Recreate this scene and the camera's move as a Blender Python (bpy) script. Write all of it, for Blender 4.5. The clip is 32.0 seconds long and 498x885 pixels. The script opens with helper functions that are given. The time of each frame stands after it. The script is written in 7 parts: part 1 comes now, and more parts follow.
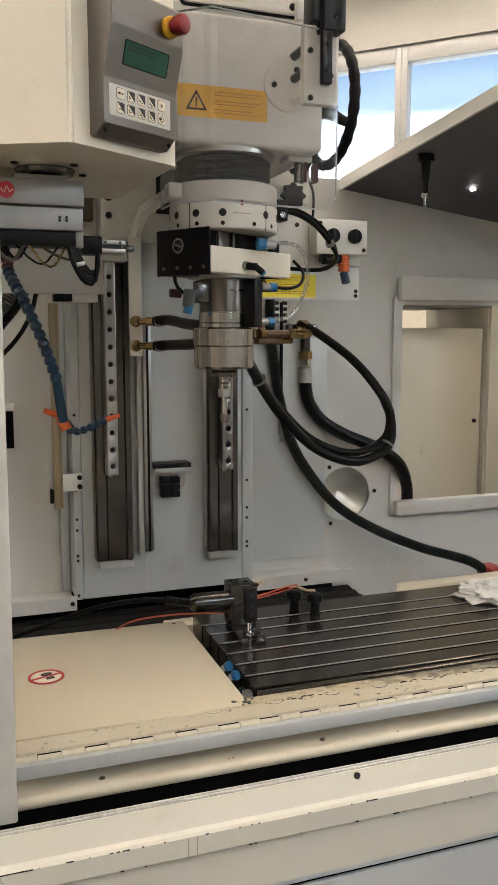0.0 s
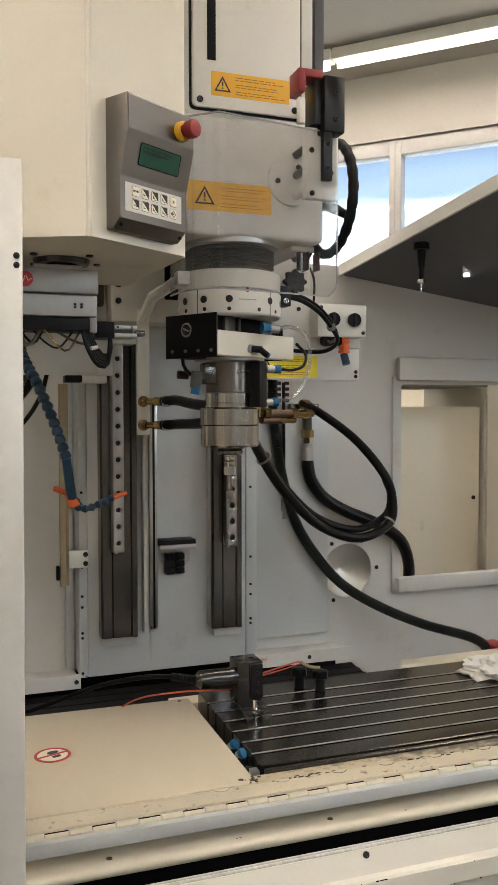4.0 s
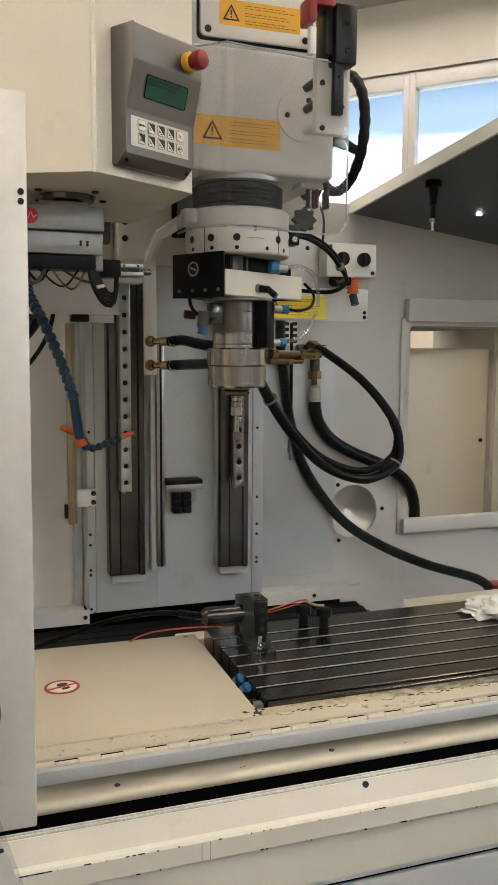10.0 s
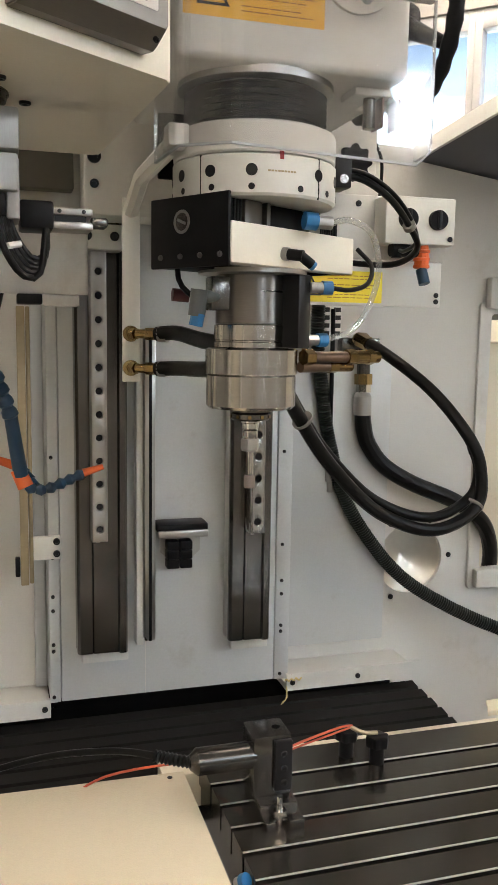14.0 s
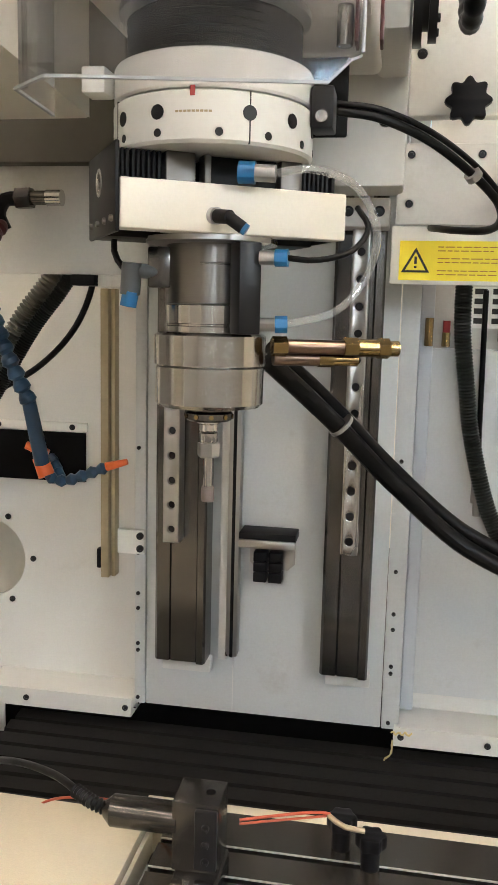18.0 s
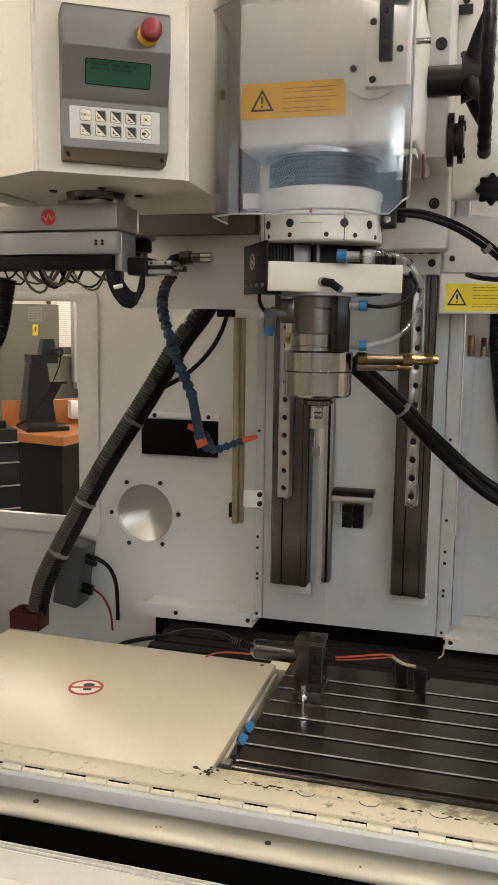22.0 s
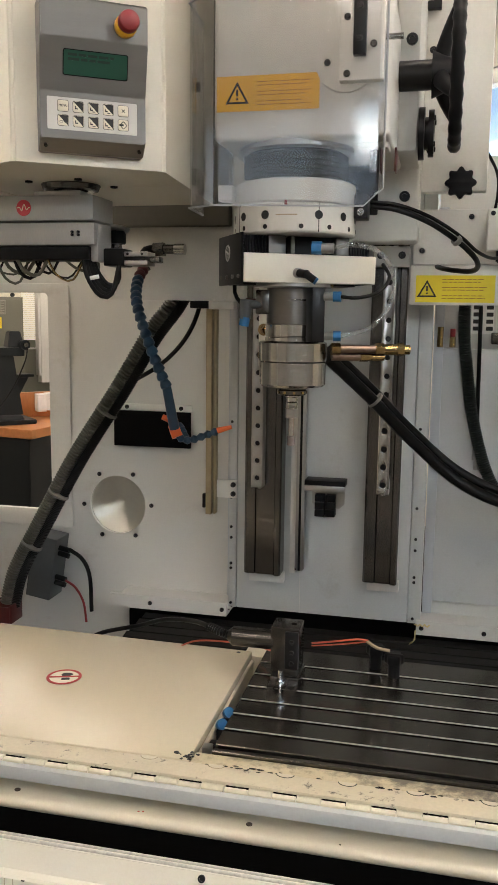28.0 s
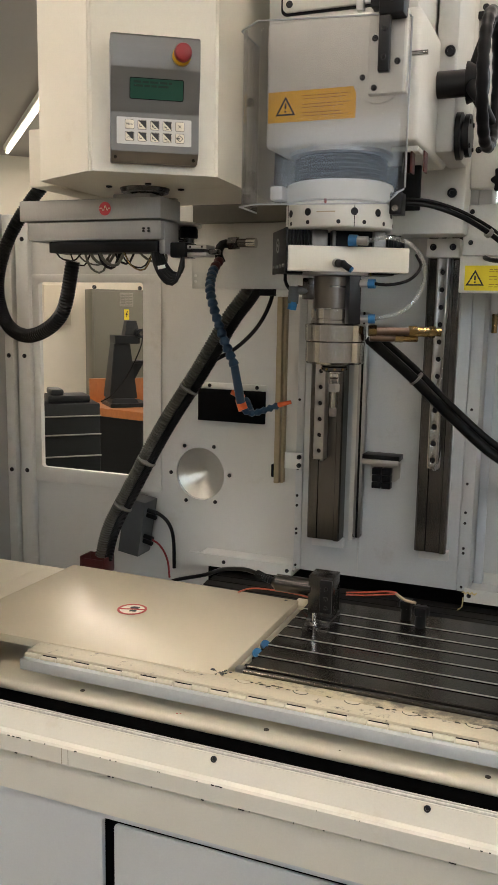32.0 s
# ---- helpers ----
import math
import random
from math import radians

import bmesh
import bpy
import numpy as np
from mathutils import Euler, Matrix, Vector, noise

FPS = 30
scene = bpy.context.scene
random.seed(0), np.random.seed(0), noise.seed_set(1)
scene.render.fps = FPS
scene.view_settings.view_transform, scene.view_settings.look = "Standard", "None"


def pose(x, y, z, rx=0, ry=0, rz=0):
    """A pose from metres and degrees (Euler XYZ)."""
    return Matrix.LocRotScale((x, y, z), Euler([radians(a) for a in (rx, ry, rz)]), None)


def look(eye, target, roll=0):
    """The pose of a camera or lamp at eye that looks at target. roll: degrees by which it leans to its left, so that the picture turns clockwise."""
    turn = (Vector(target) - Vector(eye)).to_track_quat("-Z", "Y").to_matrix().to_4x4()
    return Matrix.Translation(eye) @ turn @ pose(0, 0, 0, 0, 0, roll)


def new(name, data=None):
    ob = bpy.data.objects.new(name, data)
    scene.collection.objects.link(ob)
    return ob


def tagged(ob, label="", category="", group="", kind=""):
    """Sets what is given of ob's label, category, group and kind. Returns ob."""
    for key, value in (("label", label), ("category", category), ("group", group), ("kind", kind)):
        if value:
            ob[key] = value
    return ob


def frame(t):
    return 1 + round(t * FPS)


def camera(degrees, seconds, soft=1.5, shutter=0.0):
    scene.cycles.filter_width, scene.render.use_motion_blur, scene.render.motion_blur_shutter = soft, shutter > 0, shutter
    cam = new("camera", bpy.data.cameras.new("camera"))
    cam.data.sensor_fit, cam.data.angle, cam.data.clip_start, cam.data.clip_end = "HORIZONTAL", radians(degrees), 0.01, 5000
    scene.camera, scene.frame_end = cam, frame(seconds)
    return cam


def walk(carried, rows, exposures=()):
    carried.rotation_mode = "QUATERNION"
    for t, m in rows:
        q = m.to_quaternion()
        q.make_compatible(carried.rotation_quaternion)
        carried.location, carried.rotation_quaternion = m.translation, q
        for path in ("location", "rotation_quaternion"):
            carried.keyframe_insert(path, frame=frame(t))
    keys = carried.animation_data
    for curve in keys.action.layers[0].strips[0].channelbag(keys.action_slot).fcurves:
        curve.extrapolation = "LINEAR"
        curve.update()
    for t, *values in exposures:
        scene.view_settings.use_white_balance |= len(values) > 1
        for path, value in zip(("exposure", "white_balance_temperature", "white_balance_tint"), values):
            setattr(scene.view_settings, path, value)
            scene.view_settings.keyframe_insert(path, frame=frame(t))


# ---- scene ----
cam = camera(33.0, 32.0)
PATH = [
    (0, (0.08, 0.139, 1.563), (0.738, 2.009, 1.299), 0.0),
    (0.5, (0.06, 0.143, 1.56), (0.692, 2.025, 1.315), 0.3),
    (1, (0.02, 0.13, 1.536), (0.577, 2.029, 1.246), 0.0),
    (1.5, (0.023, 0.141, 1.517), (0.588, 2.035, 1.208), 0.5),
    (2, (0.039, 0.107, 1.558), (0.642, 1.992, 1.271), 0.7),
    (2.5, (0.047, 0.095, 1.574), (0.682, 1.978, 1.348), 0.4),
    (3, (0.047, 0.099, 1.562), (0.704, 1.983, 1.421), -0.1),
    (3.5, (0.045, 0.097, 1.565), (0.713, 1.981, 1.494), -0.1),
    (5.5, (0.052, 0.087, 1.573), (0.71, 1.97, 1.419), -0.0),
    (6, (0.049, 0.086, 1.573), (0.706, 1.968, 1.412), 0.0),
    (6.5, (0.048, 0.091, 1.568), (0.709, 1.972, 1.405), 0.1),
    (7, (0.049, 0.09, 1.568), (0.709, 1.971, 1.397), 0.0),
    (7.5, (0.051, 0.093, 1.57), (0.706, 1.974, 1.388), 0.1),
    (8, (0.054, 0.09, 1.574), (0.704, 1.972, 1.383), 0.0),
    (8.5, (0.053, 0.09, 1.572), (0.702, 1.971, 1.378), 0.1),
    (9, (0.052, 0.089, 1.571), (0.701, 1.97, 1.372), 0.3),
    (9.5, (0.053, 0.091, 1.564), (0.697, 1.973, 1.355), 0.3),
    (10, (0.049, 0.09, 1.568), (0.694, 1.97, 1.347), 0.3),
    (10.5, (0.048, 0.091, 1.566), (0.692, 1.972, 1.345), 0.3),
    (11, (0.049, 0.094, 1.565), (0.694, 1.974, 1.347), 0.3),
    (11.5, (0.06, 0.099, 1.568), (0.708, 1.977, 1.342), -0.0),
    (12, (0.166, 0.252, 1.567), (0.793, 2.135, 1.318), 0.1),
    (12.5, (0.273, 0.454, 1.595), (0.834, 2.357, 1.343), 0.8),
    (13, (0.288, 0.62, 1.583), (0.825, 2.53, 1.337), 1.1),
    (13.5, (0.253, 0.753, 1.598), (0.86, 2.641, 1.337), 1.2),
    (15.5, (0.695, 0.87, 1.58), (0.931, 2.841, 1.331), 0.3),
    (16, (0.698, 0.916, 1.607), (0.843, 2.891, 1.323), 1.0),
    (16.5, (0.727, 0.955, 1.606), (0.809, 2.932, 1.311), 0.2),
    (17, (0.774, 0.955, 1.595), (0.823, 2.934, 1.31), 0.1),
    (17.5, (0.932, 1.018, 1.6), (0.734, 2.987, 1.313), 1.4),
    (18, (0.988, 1.025, 1.595), (0.65, 2.974, 1.297), 1.4),
    (18.5, (0.947, 1.017, 1.596), (0.626, 2.968, 1.29), 0.7),
    (19, (0.982, 0.971, 1.607), (0.59, 2.914, 1.342), 0.8),
    (19.5, (0.987, 0.809, 1.627), (0.513, 2.74, 1.406), 0.8),
    (20, (1.014, 0.585, 1.624), (0.536, 2.516, 1.41), 0.5),
    (20.5, (1.052, 0.454, 1.629), (0.604, 2.391, 1.405), 0.7),
    (21, (1.117, 0.405, 1.633), (0.538, 2.304, 1.387), 1.1),
    (21.5, (1.119, 0.352, 1.637), (0.506, 2.236, 1.362), 1.0),
    (22, (1.085, 0.31, 1.632), (0.56, 2.219, 1.348), 0.7),
    (22.5, (1.086, 0.295, 1.636), (0.615, 2.219, 1.359), 0.7),
    (23, (1.088, 0.282, 1.639), (0.641, 2.212, 1.364), 0.9),
    (23.5, (1.09, 0.274, 1.637), (0.649, 2.206, 1.365), 0.8),
    (24, (1.089, 0.272, 1.64), (0.652, 2.205, 1.372), 0.7),
    (24.5, (1.078, 0.274, 1.639), (0.648, 2.209, 1.374), 0.8),
    (25, (1.078, 0.271, 1.638), (0.646, 2.205, 1.37), 0.8),
    (25.5, (1.075, 0.268, 1.638), (0.628, 2.199, 1.368), 0.8),
    (27.5, (1.076, 0.278, 1.63), (0.626, 2.205, 1.34), 0.5),
    (28, (1.067, 0.282, 1.627), (0.623, 2.209, 1.328), 0.7),
    (28.5, (1.065, 0.283, 1.628), (0.607, 2.206, 1.321), 0.7),
    (29, (1.058, 0.277, 1.619), (0.546, 2.185, 1.313), 0.4),
    (29.5, (1.068, 0.257, 1.604), (0.504, 2.151, 1.297), 0.5),
    (30, (1.133, 0.221, 1.61), (0.512, 2.099, 1.315), 0.8),
    (30.5, (1.288, 0.168, 1.61), (0.528, 1.993, 1.308), 1.5),
    (31, (1.372, 0.119, 1.609), (0.557, 1.916, 1.286), 1.6),
    (31.5, (1.353, 0.073, 1.604), (0.577, 1.889, 1.285), 1.3),
    (32, (1.334, 0.076, 1.605), (0.603, 1.91, 1.29), 1.0),
]
STOPS = [(0, -0.63), (11, -0.70), (12, -0.66), (13, -0.34), (16, 0.12), (19, 0.20), (20.3, -0.46), (21, -0.40), (22, -0.46), (25, -0.53), (29, -0.58), (32, -0.66)]
walk(cam, [(t, look(eye, target, roll)) for t, eye, target, roll in PATH], STOPS)

# ---- world and lights ----
world = bpy.data.worlds.new("sky")
scene.world = world
world.use_nodes = True
wn = world.node_tree
sky = wn.nodes.new("ShaderNodeTexSky")
sky.sky_type, sky.sun_disc, sky.sun_elevation, sky.sun_rotation = "NISHITA", False, radians(35), radians(60)
wn.nodes["Background"].inputs[1].default_value = 0.12
wn.links.new(sky.outputs[0], wn.nodes["Background"].inputs[0])
SKYGLOW, SOUTHGLOW, TUBELIGHT = 7.0, 56.0, 235


def area_lamp(name, m, sx, sy, watts, colour):
    d = bpy.data.lights.new(name, "AREA")
    d.shape, d.size, d.size_y, d.energy, d.color = "RECTANGLE", sx, sy, watts, colour
    ob = new(name, d)
    ob.matrix_world = m
    return ob


# ---- materials ----
def material(name, base, rough=0.5, metal=0.0, spots=0.08, grain=60.0, bump=0.0, coarse=2.5, coat=0.0, dirt=None, stretch=(1, 1, 1), spec=0.5, rvar=0.12, turned=None):
    """Paint, metal, rubber or plastic with cloudy variation at two scales, optional dirt and fine relief."""
    m = bpy.data.materials.new(name)
    m.use_nodes = True
    nt = m.node_tree
    n, l = nt.nodes, nt.links
    b = n["Principled BSDF"]
    b.inputs["Roughness"].default_value, b.inputs["Metallic"].default_value = rough, metal
    b.inputs["Coat Weight"].default_value = coat
    b.inputs["Specular IOR Level"].default_value = spec
    tc = n.new("ShaderNodeTexCoord")
    mp = n.new("ShaderNodeMapping")
    mp.inputs["Scale"].default_value = stretch
    l.new(tc.outputs["Object"], mp.inputs[0])
    big, small = n.new("ShaderNodeTexNoise"), n.new("ShaderNodeTexNoise")
    big.inputs["Scale"].default_value, big.inputs["Detail"].default_value = coarse, 4
    small.inputs["Scale"].default_value, small.inputs["Detail"].default_value = grain, 6
    for t in (big, small):
        l.new(mp.outputs[0], t.inputs["Vector"])
    mix = n.new("ShaderNodeMix")
    mix.data_type, mix.blend_type = "RGBA", "MULTIPLY"
    mix.inputs[0].default_value = 1.0
    mix.inputs[6].default_value = (*base, 1)
    add = n.new("ShaderNodeMath")
    add.operation = "ADD"
    l.new(big.outputs["Fac"], add.inputs[0])
    l.new(small.outputs["Fac"], add.inputs[1])
    mr = n.new("ShaderNodeMapRange")
    mr.inputs["From Min"].default_value, mr.inputs["From Max"].default_value = 0.6, 1.4
    mr.inputs["To Min"].default_value, mr.inputs["To Max"].default_value = 1 - spots, 1 + spots * 0.6
    l.new(add.outputs[0], mr.inputs["Value"])
    l.new(mr.outputs[0], mix.inputs[7])
    colour = mix.outputs[2]
    if dirt:
        dc, amount, scale, soft = (*dirt, 0.08)[:4]
        dn = n.new("ShaderNodeTexNoise")
        dn.inputs["Scale"].default_value, dn.inputs["Detail"].default_value, dn.inputs["Roughness"].default_value = scale, 8, 0.7
        l.new(mp.outputs[0], dn.inputs["Vector"])
        dr = n.new("ShaderNodeMapRange")
        dr.inputs["From Min"].default_value, dr.inputs["From Max"].default_value = 1 - amount, 1 - amount + soft
        l.new(dn.outputs["Fac"], dr.inputs["Value"])
        dm = n.new("ShaderNodeMix")
        dm.data_type = "RGBA"
        l.new(dr.outputs[0], dm.inputs[0])
        l.new(colour, dm.inputs[6])
        dm.inputs[7].default_value = (*dc, 1)
        colour = dm.outputs[2]
    l.new(colour, b.inputs["Base Color"])
    rr = n.new("ShaderNodeMapRange")
    rr.inputs["To Min"].default_value, rr.inputs["To Max"].default_value = max(rough - rvar, 0.02), min(rough + rvar, 1)
    l.new(big.outputs["Fac"], rr.inputs["Value"])
    l.new(rr.outputs[0], b.inputs["Roughness"])
    if bump:
        bp = n.new("ShaderNodeBump")
        bp.inputs["Strength"].default_value, bp.inputs["Distance"].default_value = bump, 0.0015
        l.new(small.outputs["Fac"], bp.inputs["Height"])
        l.new(bp.outputs[0], b.inputs["Normal"])
    if turned:
        b.inputs["Anisotropic"].default_value, b.inputs["Anisotropic Rotation"].default_value = 0.8, 0.25
        tg = n.new("ShaderNodeTangent")
        tg.direction_type, tg.axis = "RADIAL", turned
        l.new(tg.outputs[0], b.inputs["Tangent"])
    return m


def glowing(name, colour, strength):
    m = bpy.data.materials.new(name)
    m.use_nodes = True
    b = m.node_tree.nodes["Principled BSDF"]
    b.inputs["Base Color"].default_value = (*colour, 1)
    b.inputs["Emission Color"].default_value = (*colour, 1)
    b.inputs["Emission Strength"].default_value = strength
    return m


def sky_backdrop(z0, z1, glow, land=None):
    """Hazy daylight: white low down, blue higher up, with thin streaks of cloud, over a dim skyline where there is one."""
    m = glowing("daylight_sky_backdrop", (1, 1, 1), glow)
    m.node_tree.nodes["Principled BSDF"].inputs["Base Color"].default_value = (0.02, 0.02, 0.02, 1)
    n, l = m.node_tree.nodes, m.node_tree.links
    tc, sp3, nz, mp, ad, mr, rp = (n.new(k) for k in ("ShaderNodeTexCoord", "ShaderNodeSeparateXYZ", "ShaderNodeTexNoise", "ShaderNodeMapping", "ShaderNodeMath", "ShaderNodeMapRange", "ShaderNodeValToRGB"))
    mp.inputs["Scale"].default_value = (0.25, 0.25, 2.2)
    nz.inputs["Scale"].default_value, nz.inputs["Detail"].default_value = 1.2, 5
    l.new(tc.outputs["Object"], sp3.inputs[0])
    l.new(tc.outputs["Object"], mp.inputs[0])
    l.new(mp.outputs[0], nz.inputs["Vector"])
    l.new(sp3.outputs["Z"], ad.inputs[0])
    l.new(nz.outputs["Fac"], ad.inputs[1])
    mr.inputs["From Min"].default_value, mr.inputs["From Max"].default_value = z0 + 0.5, z1 + 0.5
    l.new(ad.outputs[0], mr.inputs["Value"])
    rp.color_ramp.elements[0].color, rp.color_ramp.elements[1].color = (0.93, 0.97, 1, 1), (0.062, 0.098, 0.165, 1)
    rp.color_ramp.elements.new(0.45).color = (0.16, 0.215, 0.29, 1)
    l.new(mr.outputs[0], rp.inputs[0])
    sky_colour = rp.outputs[0]
    # unseen dim land, added to temper what the guard mirrors
    if land:
        edge, mx, hz = n.new("ShaderNodeMapRange"), n.new("ShaderNodeMix"), n.new("ShaderNodeTexNoise")
        edge.inputs["From Min"].default_value, edge.inputs["From Max"].default_value = land + 0.42, land + 0.58
        hz.inputs["Scale"].default_value, hz.inputs["Detail"].default_value = 0.9, 6
        l.new(tc.outputs["Object"], hz.inputs["Vector"])
        lift = n.new("ShaderNodeMath")
        l.new(sp3.outputs["Z"], lift.inputs[0])
        l.new(hz.outputs["Fac"], lift.inputs[1])
        l.new(lift.outputs[0], edge.inputs["Value"])
        mx.data_type = "RGBA"
        l.new(edge.outputs[0], mx.inputs[0])
        mx.inputs[6].default_value = (0.020, 0.0235, 0.029, 1)
        l.new(sky_colour, mx.inputs[7])
        sky_colour = mx.outputs[2]
    l.new(sky_colour, n["Principled BSDF"].inputs["Emission Color"])
    return m


def clear(name, tint, rough, mixfac, haze=0.0, even=False):
    """Clear plastic or glass sheet: mostly see-through, with real gloss."""
    m = bpy.data.materials.new(name)
    m.use_nodes = True
    nt = m.node_tree
    nt.nodes.remove(nt.nodes["Principled BSDF"])
    out = nt.nodes["Material Output"]
    tr, gl, mx, lw, pw, fr = (nt.nodes.new(k) for k in ("ShaderNodeBsdfTransparent", "ShaderNodeBsdfGlossy", "ShaderNodeMixShader", "ShaderNodeLayerWeight", "ShaderNodeMath", "ShaderNodeMapRange"))
    tr.inputs[0].default_value = (*tint, 1)
    gl.inputs["Roughness"].default_value = rough
    lw.inputs["Blend"].default_value = 0.5
    pw.operation = "POWER"
    pw.inputs[1].default_value = 5.0
    nt.links.new(lw.outputs["Facing"], pw.inputs[0])
    nt.links.new(pw.outputs[0], fr.inputs["Value"])
    fr.inputs["To Min"].default_value = ((mixfac - 1) / (mixfac + 1)) ** 2
    nt.links.new(fr.outputs[0], mx.inputs[0])
    nt.links.new(tr.outputs[0], mx.inputs[1])
    nt.links.new(gl.outputs[0], mx.inputs[2])
    top = mx.outputs[0]
    if haze:
        df, tl, m2, m3, nz, rm = (nt.nodes.new(k) for k in ("ShaderNodeBsdfDiffuse", "ShaderNodeBsdfTranslucent", "ShaderNodeMixShader", "ShaderNodeMixShader", "ShaderNodeTexNoise", "ShaderNodeMapRange"))
        df.inputs[0].default_value = tl.inputs[0].default_value = (0.72, 0.75, 0.80, 1)
        nz.inputs["Scale"].default_value, nz.inputs["Detail"].default_value = 9.0, 6
        rm.inputs["From Min"].default_value, rm.inputs["From Max"].default_value = 0.42, 0.72
        rm.inputs["To Min"].default_value, rm.inputs["To Max"].default_value = (haze, haze) if even else (haze * 0.3, haze * 3.0)
        nt.links.new(nz.outputs["Fac"], rm.inputs["Value"])
        m2.inputs[0].default_value = 0.35
        nt.links.new(df.outputs[0], m2.inputs[1])
        nt.links.new(tl.outputs[0], m2.inputs[2])
        nt.links.new(rm.outputs[0], m3.inputs[0])
        nt.links.new(top, m3.inputs[1])
        nt.links.new(m2.outputs[0], m3.inputs[2])
        top = m3.outputs[0]
    nt.links.new(top, out.inputs[0])
    return m


def worn_band():
    """Cream paint rubbed through to dark stained metal, more so along one long edge and towards one end."""
    m = material("paint_worn_to_metal", (0.62, 0.54, 0.37), 0.42, spots=0.12, grain=160, bump=0.15, dirt=((0.20, 0.17, 0.12), 0.5, 22, 0.2))
    n, l = m.node_tree.nodes, m.node_tree.links
    b = n["Principled BSDF"]
    old = b.inputs["Base Color"].links[0].from_socket
    tc, xyz, nz = n.new("ShaderNodeTexCoord"), n.new("ShaderNodeSeparateXYZ"), n.new("ShaderNodeTexNoise")
    nz.inputs["Scale"].default_value, nz.inputs["Detail"].default_value, nz.inputs["Roughness"].default_value = 38, 10, 0.75
    l.new(tc.outputs["Object"], xyz.inputs[0])
    l.new(tc.outputs["Object"], nz.inputs["Vector"])
    gx, gy, s1, s2, mr, mx = (n.new(k) for k in ("ShaderNodeMapRange", "ShaderNodeMapRange", "ShaderNodeMath", "ShaderNodeMath", "ShaderNodeMapRange", "ShaderNodeMix"))
    gx.inputs["From Min"].default_value, gx.inputs["From Max"].default_value = 0.68, 1.25
    gx.inputs["To Min"].default_value, gx.inputs["To Max"].default_value = -0.16, 0.16
    gy.inputs["From Min"].default_value, gy.inputs["From Max"].default_value = 1.672, 1.706
    gy.inputs["To Min"].default_value, gy.inputs["To Max"].default_value = -0.06, 0.10
    l.new(xyz.outputs["X"], gx.inputs["Value"])
    l.new(xyz.outputs["Y"], gy.inputs["Value"])
    l.new(gx.outputs[0], s1.inputs[0])
    l.new(gy.outputs[0], s1.inputs[1])
    l.new(s1.outputs[0], s2.inputs[0])
    l.new(nz.outputs["Fac"], s2.inputs[1])
    mr.inputs["From Min"].default_value, mr.inputs["From Max"].default_value = 0.46, 0.68
    l.new(s2.outputs[0], mr.inputs["Value"])
    mx.data_type = "RGBA"
    l.new(mr.outputs[0], mx.inputs[0])
    l.new(old, mx.inputs[6])
    mx.inputs[7].default_value = (0.135, 0.12, 0.095, 1)
    l.new(mx.outputs[2], b.inputs["Base Color"])
    return m


CREAM = material("cream_paint", (0.66, 0.60, 0.47), 0.38, spots=0.07, grain=220, bump=0.10, coarse=1.6, dirt=((0.36, 0.31, 0.22), 0.36, 9, 0.25))
CREAM_LID = material("cream_lid_paint", (0.68, 0.605, 0.45), 0.145, spots=0.07, grain=420, bump=0.30, rvar=0.07, coarse=2.2)
CREAM_WORN = material("worn_cream_paint", (0.64, 0.57, 0.43), 0.42, spots=0.10, grain=160, bump=0.15, dirt=((0.07, 0.06, 0.05), 0.42, 26))
CREAM_DARK = material("shadowed_joint_paint", (0.40, 0.34, 0.24), 0.5)
CREAM_KNUCKLE = material("rubbed_cream_paint", (0.72, 0.66, 0.52), 0.36, spots=0.12, grain=90, dirt=((0.16, 0.14, 0.11), 0.36, 30))
RUSTY = material("rusty_screw", (0.07, 0.045, 0.03), 0.6, spots=0.3)
WORNBAND = worn_band()
WHITE = material("white_paint", (0.76, 0.75, 0.70), 0.36, spots=0.05, grain=180, bump=0.08, coarse=1.8, dirt=((0.50, 0.45, 0.36), 0.40, 7, 0.3))
COLUMN = material("warm_white_paint", (0.74, 0.70, 0.60), 0.36, spots=0.04, grain=240, bump=0.10, coarse=1.2, dirt=((0.55, 0.47, 0.34), 0.40, 6, 0.3))
SHEET = material("pale_grey_sheet_paint", (0.63, 0.62, 0.585), 0.36, spots=0.06, grain=200, bump=0.06, coarse=1.5, dirt=((0.46, 0.43, 0.36), 0.42, 5, 0.3))
PANEL = material("grey_white_panel_paint", (0.54, 0.555, 0.55), 0.34, spots=0.07, grain=180, bump=0.06, coarse=1.6, dirt=((0.38, 0.37, 0.33), 0.40, 6, 0.3))
BLUEGREY = material("blue_grey_sheet_paint", (0.50, 0.525, 0.55), 0.40, spots=0.05, grain=200, bump=0.06)
BASEPAINT = material("blue_white_base_paint", (0.63, 0.64, 0.635), 0.38, spots=0.05, grain=200, bump=0.06, coarse=1.5, dirt=((0.46, 0.44, 0.40), 0.40, 6, 0.3))
SIDEGREY = material("darker_grey_side_sheet", (0.31, 0.302, 0.28), 0.42, spots=0.05, grain=200, bump=0.06)
CAST = material("cast_white_paint", (0.68, 0.67, 0.63), 0.42, spots=0.05, grain=90, bump=0.25, coarse=3)
HOOD = material("dark_grey_hood_paint", (0.10, 0.105, 0.12), 0.5, spots=0.06, grain=150)
STEEL = material("ground_steel", (0.44, 0.43, 0.415), 0.30, 0.95, spots=0.08, grain=60, coarse=4, stretch=(1, 1, 0.25))
DISH = material("satin_metal_dish", (0.70, 0.68, 0.62), 0.36, 0.85, spots=0.06, turned="Y")
SPINDLE = material("turned_steel", (0.44, 0.426, 0.405), 0.17, 1.0, spots=0.10, grain=60, coarse=6, stretch=(1, 1, 14), rvar=0.04, turned="Z")
